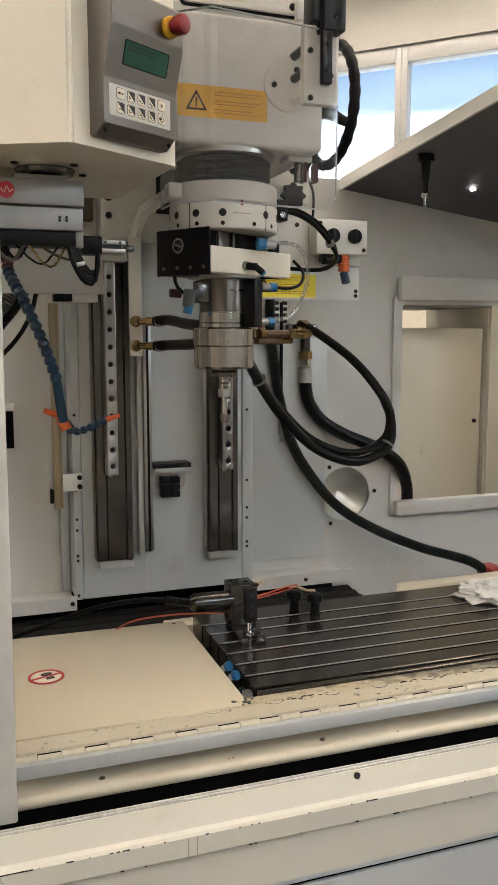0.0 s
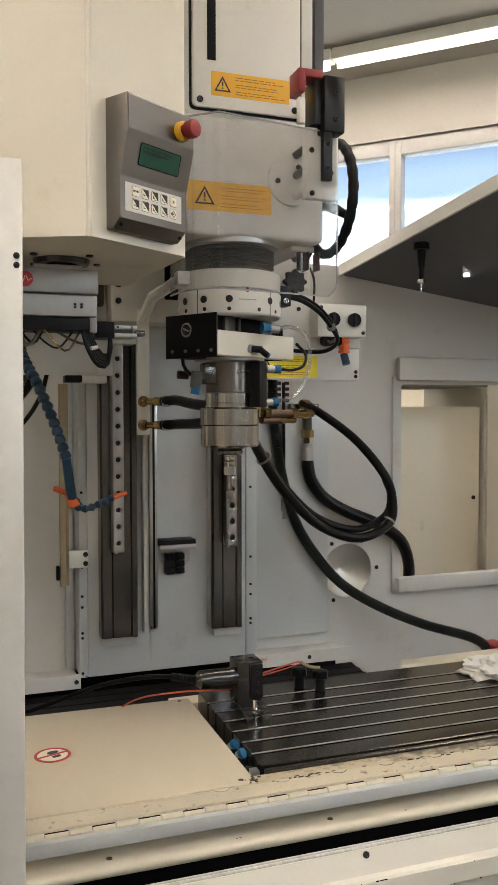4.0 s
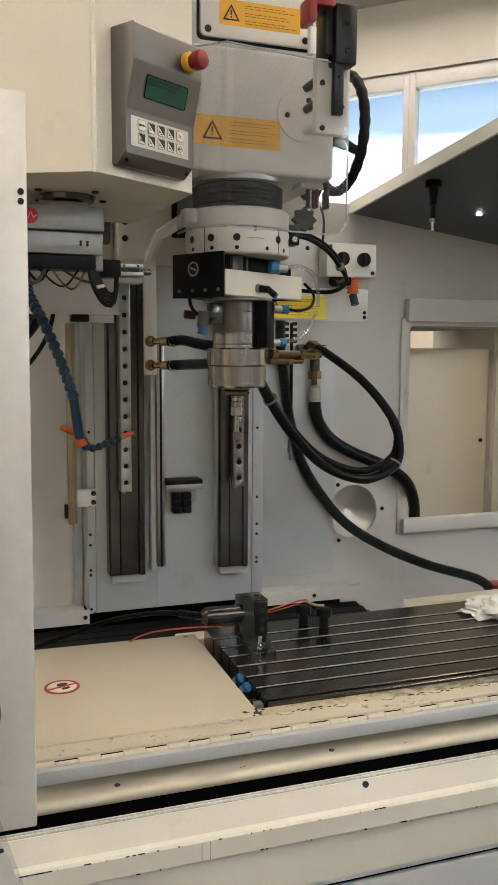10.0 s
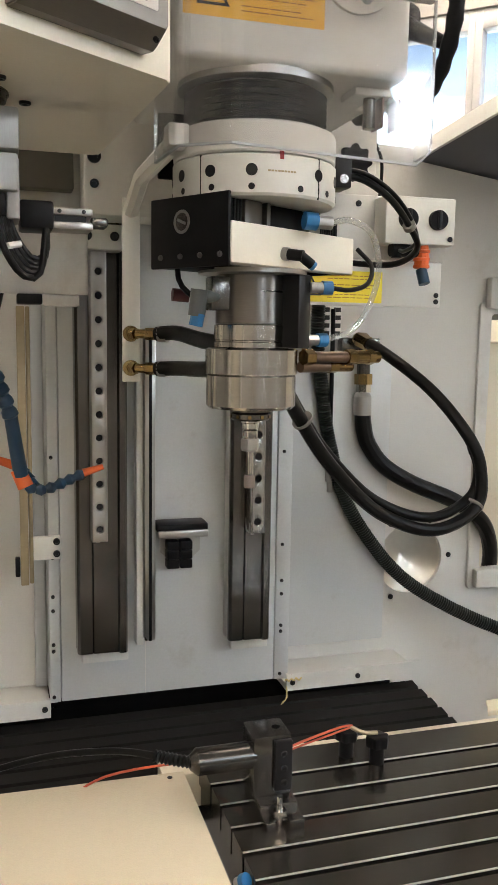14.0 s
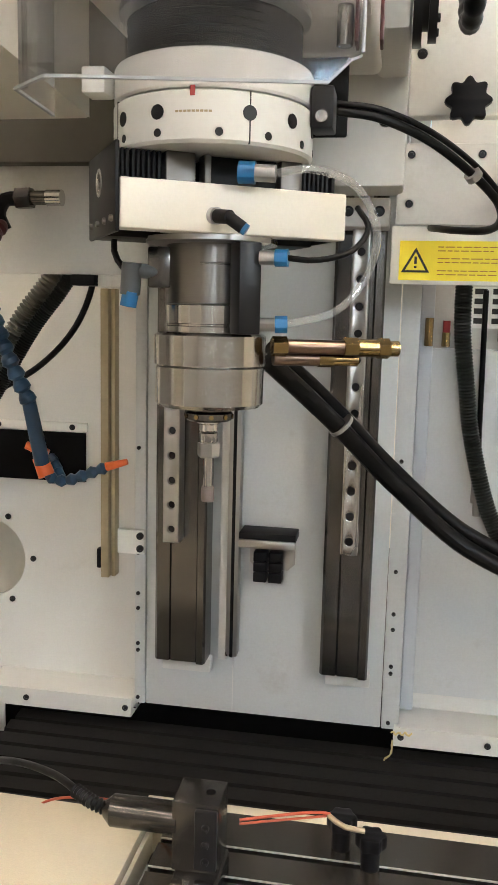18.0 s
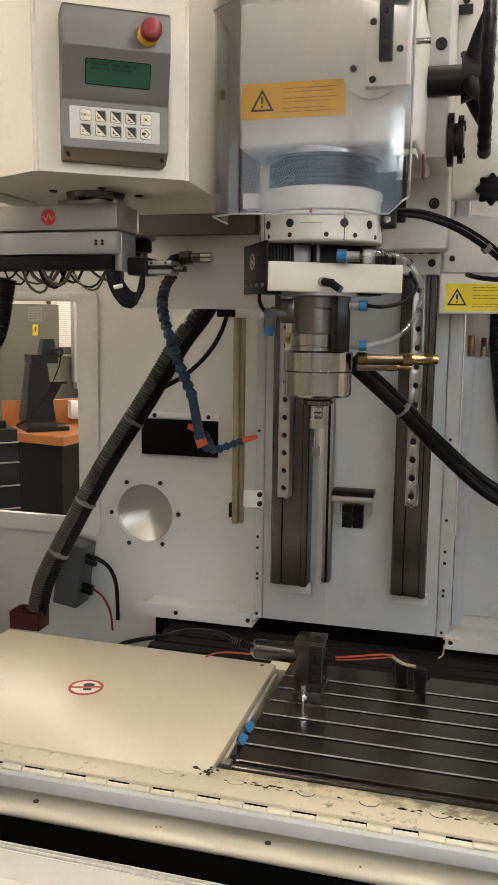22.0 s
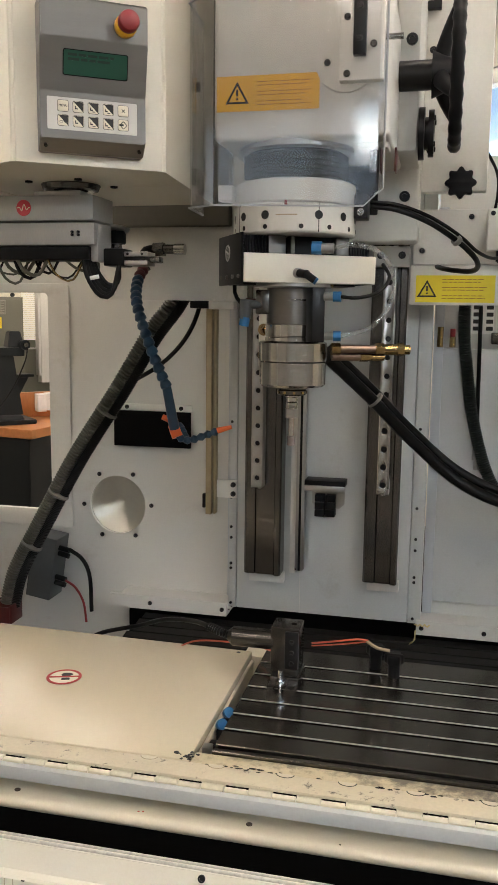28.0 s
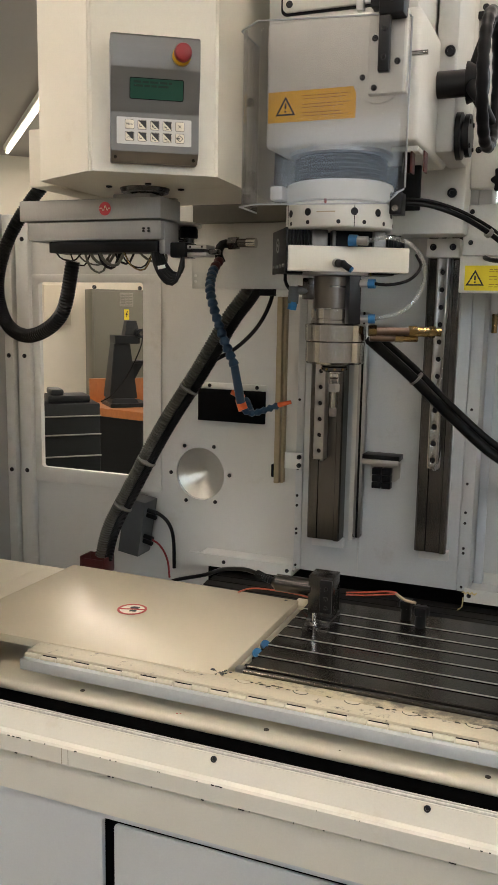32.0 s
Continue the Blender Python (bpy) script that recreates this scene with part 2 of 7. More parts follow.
DARKSTEEL = material("dark_ground_steel", (0.145, 0.138, 0.130), 0.23, 0.92, spots=0.12, grain=45, coarse=2.6, stretch=(5, 5, 0.35), rvar=0.05)
TABLE = material("dark_table_steel", (0.110, 0.100, 0.087), 0.20, 0.85, spots=0.1, grain=120, coarse=3, rvar=0.05)
STAINLESS = material("brushed_stainless", (0.205, 0.193, 0.178), 0.36, 1.0, spots=0.08, grain=90, coarse=3, stretch=(1, 1, 30), bump=0.03)
GUNMETAL = material("dark_gun_steel", (0.085, 0.080, 0.074), 0.24, 0.85, spots=0.15, grain=50, stretch=(1, 1, 0.3))
WORNEDGE = material("worn_bright_edge", (0.62, 0.59, 0.54), 0.42, 0.35, spots=0.3, grain=30, coarse=9, stretch=(6, 1, 1))
COPPER = material("dull_copper_pipe", (0.22, 0.155, 0.115), 0.28, 1.0, spots=0.15, rvar=0.06)
WORNSTEEL = material("worn_ground_steel", (0.165, 0.155, 0.142), 0.36, 0.9, spots=0.12, grain=60, coarse=5, stretch=(1, 1, 0.25))
SLOTEDGE = material("slot_edge_glint", (0.66, 0.63, 0.58), 0.38, 0.55, spots=0.10, grain=30, coarse=9, stretch=(6, 1, 1))
ALU = material("brushed_aluminium", (0.40, 0.39, 0.375), 0.34, 0.9, spots=0.08, grain=80, coarse=3, stretch=(20, 1, 1))
LOADER = material("matte_anodised_aluminium", (0.36, 0.355, 0.345), 0.46, 0.45, spots=0.10, grain=120, coarse=4, stretch=(8, 1, 1))
CHROME = material("polished_chrome", (0.62, 0.61, 0.60), 0.12, 1.0, spots=0.03, rvar=0.03)
BRASS = material("worn_brass", (0.37, 0.26, 0.115), 0.24, 1.0, spots=0.15, grain=60)
TAN = material("tan_anodised_bar", (0.36, 0.29, 0.18), 0.45, 0.4, spots=0.15)
BLACK = material("black_plastic", (0.007, 0.007, 0.008), 0.42, spots=0.2, grain=120, bump=0.06, spec=0.13)
BLACKOX = material("black_oxide_screw", (0.010, 0.010, 0.011), 0.35, 0.2, spots=0.2, spec=0.35)
RUBBER = material("black_rubber_hose", (0.006, 0.006, 0.006), 0.36, spots=0.25, grain=90, bump=0.10, spec=0.14)
RIBBED = material("dark_green_ribbed_hose", (0.014, 0.018, 0.016), 0.36, spots=0.2, grain=60, spec=0.25)
RIBGREY = material("grey_ribbed_hose", (0.075, 0.073, 0.058), 0.42, spots=0.1, grain=60, spec=0.35)
BELLOWS = material("black_bellows_cloth", (0.008, 0.0075, 0.007), 0.5, spots=0.3, grain=120, bump=0.15, spec=0.15)
# near-black for shade in gaps and recesses, also the rubber flap
VOID = material("black_rubber_and_recess_shade", (0.003, 0.003, 0.003), 0.9, spec=0.1)
BLUE = material("blue_jointed_hose", (0.0082, 0.0374, 0.0782), 0.38, spots=0.12)
ORANGE = material("orange_plastic", (0.72, 0.13, 0.025), 0.40, spots=0.08)
BLUEFIT = material("blue_push_fitting", (0.012, 0.125, 0.30), 0.35, spots=0.08)
RED = material("red_plastic", (0.26, 0.018, 0.02), 0.42, spots=0.12)
DARKRED = material("dark_red_paint", (0.07, 0.009, 0.009), 0.45)
GLOSSBLACK = material("glossy_black_grip", (0.006, 0.006, 0.006), 0.14, spots=0.1, spec=0.5, rvar=0.04)
WIRERED = material("dull_red_wire", (0.50, 0.09, 0.04), 0.45)
YELLOW = material("yellow_plastic", (0.80, 0.45, 0.03), 0.4)
STICKER = material("amber_warning_label", (0.86, 0.47, 0.035), 0.45, spots=0.04)
STICKER_Y = material("yellow_warning_label", (0.86, 0.70, 0.03), 0.45, spots=0.04)
INK = material("black_print", (0.02, 0.02, 0.02), 0.6)
INKBROWN = material("faded_print", (0.38, 0.17, 0.02), 0.6)
LCD = material("green_display", (0.026, 0.086, 0.060), 0.30, spots=0.05, spec=0.2)
LCDINK = material("display_print", (0.006, 0.025, 0.016), 0.3)
KEYPAD = material("pale_keypad_film", (0.60, 0.58, 0.54), 0.42, spots=0.04)
KEYCAP = material("cream_keycap", (0.78, 0.72, 0.58), 0.45)
TIE = material("clear_nylon_tie", (0.20, 0.19, 0.17), 0.4)
PAPER = material("white_paper", (0.80, 0.79, 0.76), 0.7)
SIGNRED = material("red_print", (0.45, 0.03, 0.03), 0.5)
LOGO = material("red_badge", (0.52, 0.03, 0.05), 0.4)
WOOD = material("orange_bench_wood", (0.45, 0.17, 0.05), 0.5, spots=0.2, stretch=(1, 8, 1), grain=30)
ROOMWALL = material("plaster_wall", (0.80, 0.755, 0.64), 0.8, spots=0.05)
CEIL = material("grey_ceiling", (0.33, 0.317, 0.295), 0.8, spots=0.06)
# for the unseen west and south walls: dark, to hold back bounce light
DIMWALL = material("unseen_dark_wall", (0.36, 0.35, 0.32), 0.8, spots=0.08)
EGREY = material("grey_green_cabinet_paint", (0.15, 0.147, 0.115), 0.5)
FLOOR = material("grey_shop_floor", (0.10, 0.097, 0.088), 0.5, spots=0.15)
CABGREY = material("grey_cabinet_paint", (0.30, 0.29, 0.25), 0.5)
DULLBOX = material("shade_darkened_olive_grey", (0.105, 0.100, 0.082), 0.55, spots=0.08)
JBOX = material("dark_grey_box_paint", (0.075, 0.08, 0.08), 0.45)
TOOLGREEN = material("dark_green_machine_paint", (0.011, 0.013, 0.014), 0.5, spec=0.25)
TUBE = glowing("lit_tube", (1.0, 0.90, 0.72), 16.0)
SKYPANE = sky_backdrop(3.05, 4.5, SKYGLOW)
SOUTHSKY = sky_backdrop(3.5, 4.5, SOUTHGLOW, 3.40)
# added glow, no known source: gives the guard a bluish reflected veil
WINDOWFILL = glowing("added_window_glow", (0.80, 0.89, 1.0), 2.2)
BLINDGLOW = glowing("daylit_blind_pane", (1.0, 0.93, 0.76), 0.9)
LEDLAMP = glowing("lit_lamp_glass", (1.0, 0.95, 0.9), 30.0)
GUARD = clear("clear_polycarbonate", (0.895, 0.895, 0.90), 0.060, 1.52, 0.013)
GUARDEDGE = material("frosted_plastic_edge", (0.36, 0.38, 0.40), 0.35, spots=0.05)
GLASS = clear("window_glass", (0.93, 0.95, 0.95), 0.01, 1.5)
CLEARTUBE = clear("clear_air_tube", (0.90, 0.90, 0.86), 0.06, 1.8, 0.20, True)
FILM = clear("clear_pouch_film", (0.92, 0.92, 0.92), 0.12, 1.5)


# ---- building helpers ----
def thing(name, at, label, category, group="", kind=""):
    ob = new(name)
    ob.empty_display_size = 0.05
    ob.matrix_world = Matrix.Translation(at)
    return tagged(ob, label, category, group, kind)


def mesh_of(name, bm, mat, smooth=30):
    me = bpy.data.meshes.new(name)
    bmesh.ops.recalc_face_normals(bm, faces=bm.faces)
    bm.to_mesh(me)
    bm.free()
    me.materials.append(mat)
    if smooth:
        me.shade_smooth()
        me.set_sharp_from_angle(angle=radians(smooth))
    return me


def part(name, bm, mat, parent, label="", smooth=30):
    """One mesh, built in world places, linked under a thing or a part."""
    ob = new(name, mesh_of(name, bm, mat, smooth))
    ob.parent = parent
    if parent.parent is None:
        ob.matrix_parent_inverse = parent.matrix_basis.inverted()
    if label:
        ob["label"] = label
    return ob


def solid(name, bm, mat, label, category, group="", kind="", smooth=30):
    return tagged(new(name, mesh_of(name, bm, mat, smooth)), label, category, group, kind)


def B():
    return bmesh.new()


def box(bm, x0, x1, y0, y1, z0, z1, bevel=0.0, m=None, seg=2):
    g = bmesh.ops.create_cube(bm, size=1.0)
    vs = g["verts"]
    t = Matrix.Translation(((x0 + x1) / 2, (y0 + y1) / 2, (z0 + z1) / 2)) @ Matrix.Diagonal((abs(x1 - x0), abs(y1 - y0), abs(z1 - z0), 1))
    bmesh.ops.transform(bm, matrix=t, verts=vs)
    if bevel:
        es = list({e for v in vs for e in v.link_edges})
        r = bmesh.ops.bevel(bm, geom=es, offset=bevel, segments=seg, affect="EDGES", profile=0.5)
        vs = list({v for f in r["faces"] for v in f.verts} | {v for v in vs if v.is_valid})
    if m is not None:
        bmesh.ops.transform(bm, matrix=m, verts=vs)
    return vs


def rod(bm, p0, p1, r, r2=None, seg=24, caps=True):
    p0, p1 = Vector(p0), Vector(p1)
    d = p1 - p0
    q = Vector((0, 0, 1)).rotation_difference(d.normalized()).to_matrix().to_4x4()
    m = Matrix.Translation((p0 + p1) / 2) @ q
    return bmesh.ops.create_cone(bm, cap_ends=caps, segments=seg, radius1=r, radius2=r if r2 is None else r2, depth=d.length, matrix=m)["verts"]


def lathe(bm, prof, centre, seg=48, m=None):
    """Rings of (radius, z) round a vertical axis at centre (x, y)."""
    cx, cy = centre
    rings = []
    for r, z in prof:
        rings.append([bm.verts.new((cx + r * math.cos(2 * math.pi * i / seg), cy + r * math.sin(2 * math.pi * i / seg), z)) for i in range(seg)])
    for a, b in zip(rings, rings[1:]):
        for i in range(seg):
            j = (i + 1) % seg
            bm.faces.new((a[i], a[j], b[j], b[i]))
    for ring in (rings[0], rings[-1]):
        bm.faces.new(ring)
    vs = [v for r in rings for v in r]
    if m is not None:
        bmesh.ops.transform(bm, matrix=m, verts=vs)
    return vs


def spline(pts, n=14):
    """A smooth line of places through the given ones."""
    p = [Vector(a) for a in pts]
    p = [2 * p[0] - p[1]] + p + [2 * p[-1] - p[-2]]
    out = []
    for a, b, c, d in zip(p, p[1:], p[2:], p[3:]):
        for i in range(n):
            t = i / n
            out.append(0.5 * (2 * b + (c - a) * t + (2 * a - 5 * b + 4 * c - d) * t * t + (3 * b - a - 3 * c + d) * t ** 3))
    out.append(p[-2])
    return out


def evenly(line, step):
    """The line sampled at even steps."""
    acc = [0.0]
    for a, b in zip(line, line[1:]):
        acc.append(acc[-1] + (b - a).length)
    n = max(2, int(acc[-1] / step) + 1)
    out, k = [], 0
    for i in range(n):
        s = acc[-1] * i / (n - 1)
        while k < len(acc) - 2 and acc[k + 1] < s:
            k += 1
        f = (s - acc[k]) / max(acc[k + 1] - acc[k], 1e-9)
        out.append(line[k].lerp(line[k + 1], f))
    return out


def sweep(bm, line, radius, seg=12):
    """A tube along a line of places; radius is a number or a function of the index."""
    up = Vector((0.13, 0.21, 0.97))
    rings = []
    n = len(line)
    for i, p in enumerate(line):
        d = (line[min(i + 1, n - 1)] - line[max(i - 1, 0)]).normalized()
        a = d.cross(up).normalized()
        b = d.cross(a)
        up = -b if b.dot(up) < 0 else b
        r = radius(i) if callable(radius) else radius
        rings.append([bm.verts.new(p + r * (math.cos(2 * math.pi * j / seg) * a + math.sin(2 * math.pi * j / seg) * up)) for j in range(seg)])
    for a, b in zip(rings, rings[1:]):
        for i in range(seg):
            j = (i + 1) % seg
            bm.faces.new((a[i], a[j], b[j], b[i]))
    bm.faces.new(rings[0])
    bm.faces.new(rings[-1])


def hose_mesh(pts, r, ribbed=0.0, pitch=0.008):
    bm = B()
    if ribbed:
        line = evenly(spline(pts), pitch / 4)
        sweep(bm, line, lambda i: r - ribbed * (0, 0.5, 1, 0.5)[i % 4], 14)
    else:
        sweep(bm, evenly(spline(pts), 0.012), r, 12)
    return bm


def plate(outline, holes, depth, m, bevel=0.0):
    """A flat plate cut from an outline with holes through it: places (u, v), thickness along w, put at m."""
    cu = bpy.data.curves.new("plate", "CURVE")
    cu.dimensions, cu.fill_mode, cu.extrude, cu.bevel_depth, cu.bevel_resolution = "2D", "BOTH", depth / 2 - bevel, bevel, 1
    if bevel:
        cu.offset = -bevel
    for loop in (outline, *holes):
        sp = cu.splines.new("POLY")
        sp.points.add(len(loop) - 1)
        for pt, (u, v) in zip(sp.points, loop):
            pt.co = (u, v, 0, 1)
        sp.use_cyclic_u = True
    ob = bpy.data.objects.new("plate", cu)
    me = bpy.data.meshes.new_from_object(ob)
    bm = B()
    bm.from_mesh(me)
    bpy.data.objects.remove(ob)
    bpy.data.curves.remove(cu)
    bpy.data.meshes.remove(me)
    bmesh.ops.remove_doubles(bm, verts=bm.verts, dist=1e-5)
    bmesh.ops.transform(bm, matrix=m, verts=bm.verts)
    return bm


def rect(u0, u1, v0, v1, r=0.0, n=5):
    if not r:
        return [(u0, v0), (u1, v0), (u1, v1), (u0, v1)]
    out = []
    for cx, cy, a in ((u1 - r, v0 + r, -90), (u1 - r, v1 - r, 0), (u0 + r, v1 - r, 90), (u0 + r, v0 + r, 180)):
        out += [(cx + r * math.cos(radians(a + 90 * i / n)), cy + r * math.sin(radians(a + 90 * i / n))) for i in range(n + 1)]
    return out


def circle(cx, cy, r, n=40):
    return [(cx + r * math.cos(2 * math.pi * i / n), cy + r * math.sin(2 * math.pi * i / n)) for i in range(n)]


def facing(x, y, z, turn=0.0):
    """A frame with u to the right, v up and w towards the viewer, for a face that looks along -y, turned about z by degrees."""
    return Matrix.Translation((x, y, z)) @ Matrix.Rotation(radians(turn), 4, "Z") @ Matrix.Rotation(radians(90), 4, "X")


def lettering(text, size, m, mat, parent, name="lettering", depth=0.0004):
    cu = bpy.data.curves.new("text", "FONT")
    cu.body, cu.size, cu.extrude, cu.align_x, cu.align_y = text, size, depth, "CENTER", "CENTER"
    ob = bpy.data.objects.new("text", cu)
    me = bpy.data.meshes.new_from_object(ob)
    bm = B()
    bm.from_mesh(me)
    bpy.data.objects.remove(ob)
    bmesh.ops.transform(bm, matrix=m, verts=bm.verts)
    return part(name, bm, mat, parent, smooth=0)


def screw(bm, m, r=0.006, h=0.004):
    """A socket-head screw on a face: a rounded head with a hexagon socket."""
    prof = [(r, 0), (r, h * 0.75), (r * 0.88, h), (r * 0.52, h), (r * 0.5, h * 0.35)]
    seg = 18
    rings = [[bm.verts.new(m @ Vector((a * math.cos(2 * math.pi * i / seg), a * math.sin(2 * math.pi * i / seg), z))) for i in range(seg)] for a, z in prof]
    for p, q in zip(rings, rings[1:]):
        for i in range(seg):
            j = (i + 1) % seg
            bm.faces.new((p[i], p[j], q[j], q[i]))
    bm.faces.new(rings[-1])


def screws(parent, places, r=0.006, mat=None, h=0.004, name="screw"):
    for m in places:
        bm = B()
        screw(bm, m, r, h)
        part(name, bm, mat or BLACKOX, parent)


def bars(parent, m, u0, u1, v_list, h, mat, seed, name="print_line", w=0.0008):
    """Lines of writing too small to read, as plain bars broken into words."""
    rnd = random.Random(seed)
    for v in v_list:
        bm = B()
        u, end = u0, u0 + (u1 - u0) * rnd.uniform(0.75, 1.0)
        while u < end:
            k = rnd.uniform(0.008, 0.022)
            box(bm, u, min(u + k, end), v - h / 2, v + h / 2, w, w + 0.0003, m=m)
            u += k + 0.003
        part(name, bm, mat, parent, smooth=0)


def triangle_sign(parent, m, cu, cv, s):
    bm = plate([(cu - s, cv - 0.8 * s), (cu + s, cv - 0.8 * s), (cu, cv + 0.95 * s)], [[(cu - 0.72 * s, cv - 0.64 * s), (cu + 0.72 * s, cv - 0.64 * s), (cu, cv + 0.62 * s)]], 0.0006, m @ Matrix.Translation((0, 0, 0.001)))
    part("warning_triangle", bm, INK, parent, smooth=0)
    bm = B()
    box(bm, cu - 0.09 * s, cu + 0.09 * s, cv - 0.2 * s, cv + 0.32 * s, 0.0007, 0.0013, m=m)
    box(bm, cu - 0.09 * s, cu + 0.09 * s, cv - 0.5 * s, cv - 0.34 * s, 0.0007, 0.0013, m=m)
    part("exclamation_mark", bm, INK, parent, smooth=0)

# ---- the workshop round the machine ----
ROOM = Matrix.Translation((0.6, 1.0, 0)) @ Matrix.Rotation(radians(44), 4, "Z")
RX0, RX1, RY0, RY1, RZ = -5.0, 4.36, -3.2, 12.0, 3.75


def room_box(*a):
    bm = B()
    box(bm, *a, m=ROOM)
    return bm


# the floor is unseen too; its dark grey limits bounce from below
solid("floor", room_box(RX0, RX1, RY0, RY1, -0.1, 0), FLOOR, "plain grey workshop floor", "floor", kind="structure")
solid("ceiling", room_box(RX0, RX1, RY0, RY1, RZ, RZ + 0.1), CEIL, "grey painted workshop ceiling", "ceiling", kind="structure")
solid("wall_north", room_box(RX0, RX1, RY1, RY1 + 0.2, 0, RZ), ROOMWALL, "plain pale plaster workshop wall", "wall", kind="structure")
solid("wall_west", room_box(RX0 - 0.2, RX0, RY0, RY1, 0, RZ), DIMWALL, "unseen workshop wall, kept dark to cut bounce light", "wall", kind="structure")
FRAME = material("grey_window_frame_paint", (0.34, 0.34, 0.335), 0.4)


def window_wall(name, M, length, edges, zb, zt, first, blind=(), paint=None):
    """A wall along the frame's x axis, its room side at y = 0, with a band of windows between the given edges."""
    def wbox(*a):
        bm = B()
        box(bm, *a, m=M)
        return bm

    paint = paint or ROOMWALL
    wall = thing(name, M @ Vector((length / 2, 0, 0)), "workshop wall with a band of bright windows", "wall", kind="structure")
    part("lower_wall", wbox(0, length, 0, 0.2, 0, zb), paint, wall)
    part("upper_wall", wbox(0, length, 0, 0.2, zt, RZ), CEIL, wall)
    part("end_wall", wbox(0, edges[0], 0, 0.2, zb, zt), paint, wall)
    part("end_wall", wbox(edges[-1], length, 0, 0.2, zb, zt), paint, wall)
    for i, (a, b) in enumerate(zip(edges, edges[1:])):
        if i in blind:
            part("pier", wbox(a, b, 0, 0.2, zb, zt), paint, wall)
            continue
        w = thing("window_%d" % (i + first), M @ Vector(((a + b) / 2, 0.1, zb)), "high workshop window with a grey frame and bright sky", "window", "workshop windows", "structure")
        bm = B()
        box(bm, a, a + 0.04, 0.02, 0.12, zb, zt, 0.004, m=M)
        box(bm, b - 0.04, b, 0.02, 0.12, zb, zt, 0.004, m=M)
        box(bm, a + 0.04, b - 0.04, 0.02, 0.12, zb, zb + 0.06, 0.004, m=M)
        box(bm, a + 0.04, b - 0.04, 0.02, 0.12, zt - 0.10, zt, 0.004, m=M)
        part("window_frame", bm, FRAME, w)
        pane = part("pane", wbox(a + 0.04, b - 0.04, 0.06, 0.066, zb + 0.06, zt - 0.10), GLASS, w)
        pane.visible_shadow = False


EAST = ROOM @ Matrix.Translation((RX1, RY1, 0)) @ Matrix.Rotation(radians(-90), 4, "Z")
window_wall("wall_east", EAST, RY1 - RY0, [RY1 - 1.36 - 1.35 * 5 + 1.35 * i for i in range(8)], 2.1, 3.32, 1)
SOUTH = ROOM @ Matrix.Translation((RX1, RY0, 0)) @ Matrix.Rotation(radians(180), 4, "Z")
# last south window is added, to let that glow reach the guard
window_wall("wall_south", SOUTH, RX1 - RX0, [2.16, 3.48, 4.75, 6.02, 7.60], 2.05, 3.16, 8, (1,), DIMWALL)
solid("backdrop_glow", room_box(RX1 - 8.6, RX1 - 6.1, RY0 - 0.75, RY0 - 0.70, 0.0, 4.2), WINDOWFILL, "added glowing sheet outside the last window, for a hazy guard reflection", "facade", kind="structure")
solid("backdrop_east", room_box(RX1 + 3.0, RX1 + 3.05, RY0 - 4, RY1 + 4, 0.0, 9.0), SKYPANE, "bright hazy blue sky beyond the windows", "sky", kind="structure")
solid("backdrop_south", room_box(RX0 - 4, RX1 + 4, RY0 - 3.05, RY0 - 3.0, 0.0, 9.0), SOUTHSKY, "bright white sky beyond the windows", "sky", kind="structure")

# fluorescent tubes under the ceiling, in rows along the room
for u in (-3.86, -1.28, 1.30, 3.88):
    for k in range(9):
        v = -2.4 + 1.6 * k
        f = thing("tube_lamp", ROOM @ Vector((u, v, RZ)), "lit fluorescent batten lamp on the ceiling", "lamp", "ceiling lamps")
        bm = B()
        box(bm, u - 0.05, u + 0.05, v - 0.795, v + 0.795, RZ - 0.07, RZ - 0.002, 0.006, m=ROOM)
        part("housing", bm, WHITE, f)
        bm = B()
        rod(bm, ROOM @ Vector((u, v - 0.77, RZ - 0.095)), ROOM @ Vector((u, v + 0.77, RZ - 0.095)), 0.020, seg=12)
        part("tube", bm, TUBE, f, "lit white tube")
    area_lamp("tube_light", ROOM @ Matrix.Translation((u, 4.0, RZ - 0.125)), 0.12, 14.4, TUBELIGHT, (1.0, 0.855, 0.735))


# ---- the machine: back sheets, panel, table and front ----
def sheet(name, outline, holes, y, label, mat=SHEET, t=0.012):
    return solid(name, plate(outline, holes, t, facing(0, y + t / 2, 0)), mat, label, "panel", kind="structure")


YB = 2.94
lwin, rwin = rect(-0.72, -0.245, 0.945, 1.695, 0.012), rect(1.665, 2.30, 0.915, 1.66, 0.012)
sheet("wall_back_left", [(-0.86, 0.40), (0.03, 0.40), (0.03, 0.685), (0.43, 0.685), (0.43, 1.98), (-0.86, 1.955)], [lwin, circle(-0.007, 0.977, 0.101)], YB, "pale grey enclosure sheet with a window and a round opening")
sheet("wall_back_right", [(1.035, 0.685), (1.40, 0.685), (1.40, 0.40), (2.60, 0.40), (2.60, 1.935), (1.42, 2.095), (1.035, 2.10)], [rwin, circle(1.446, 0.957, 0.101)], YB, "pale grey enclosure sheet with a window and a round opening")

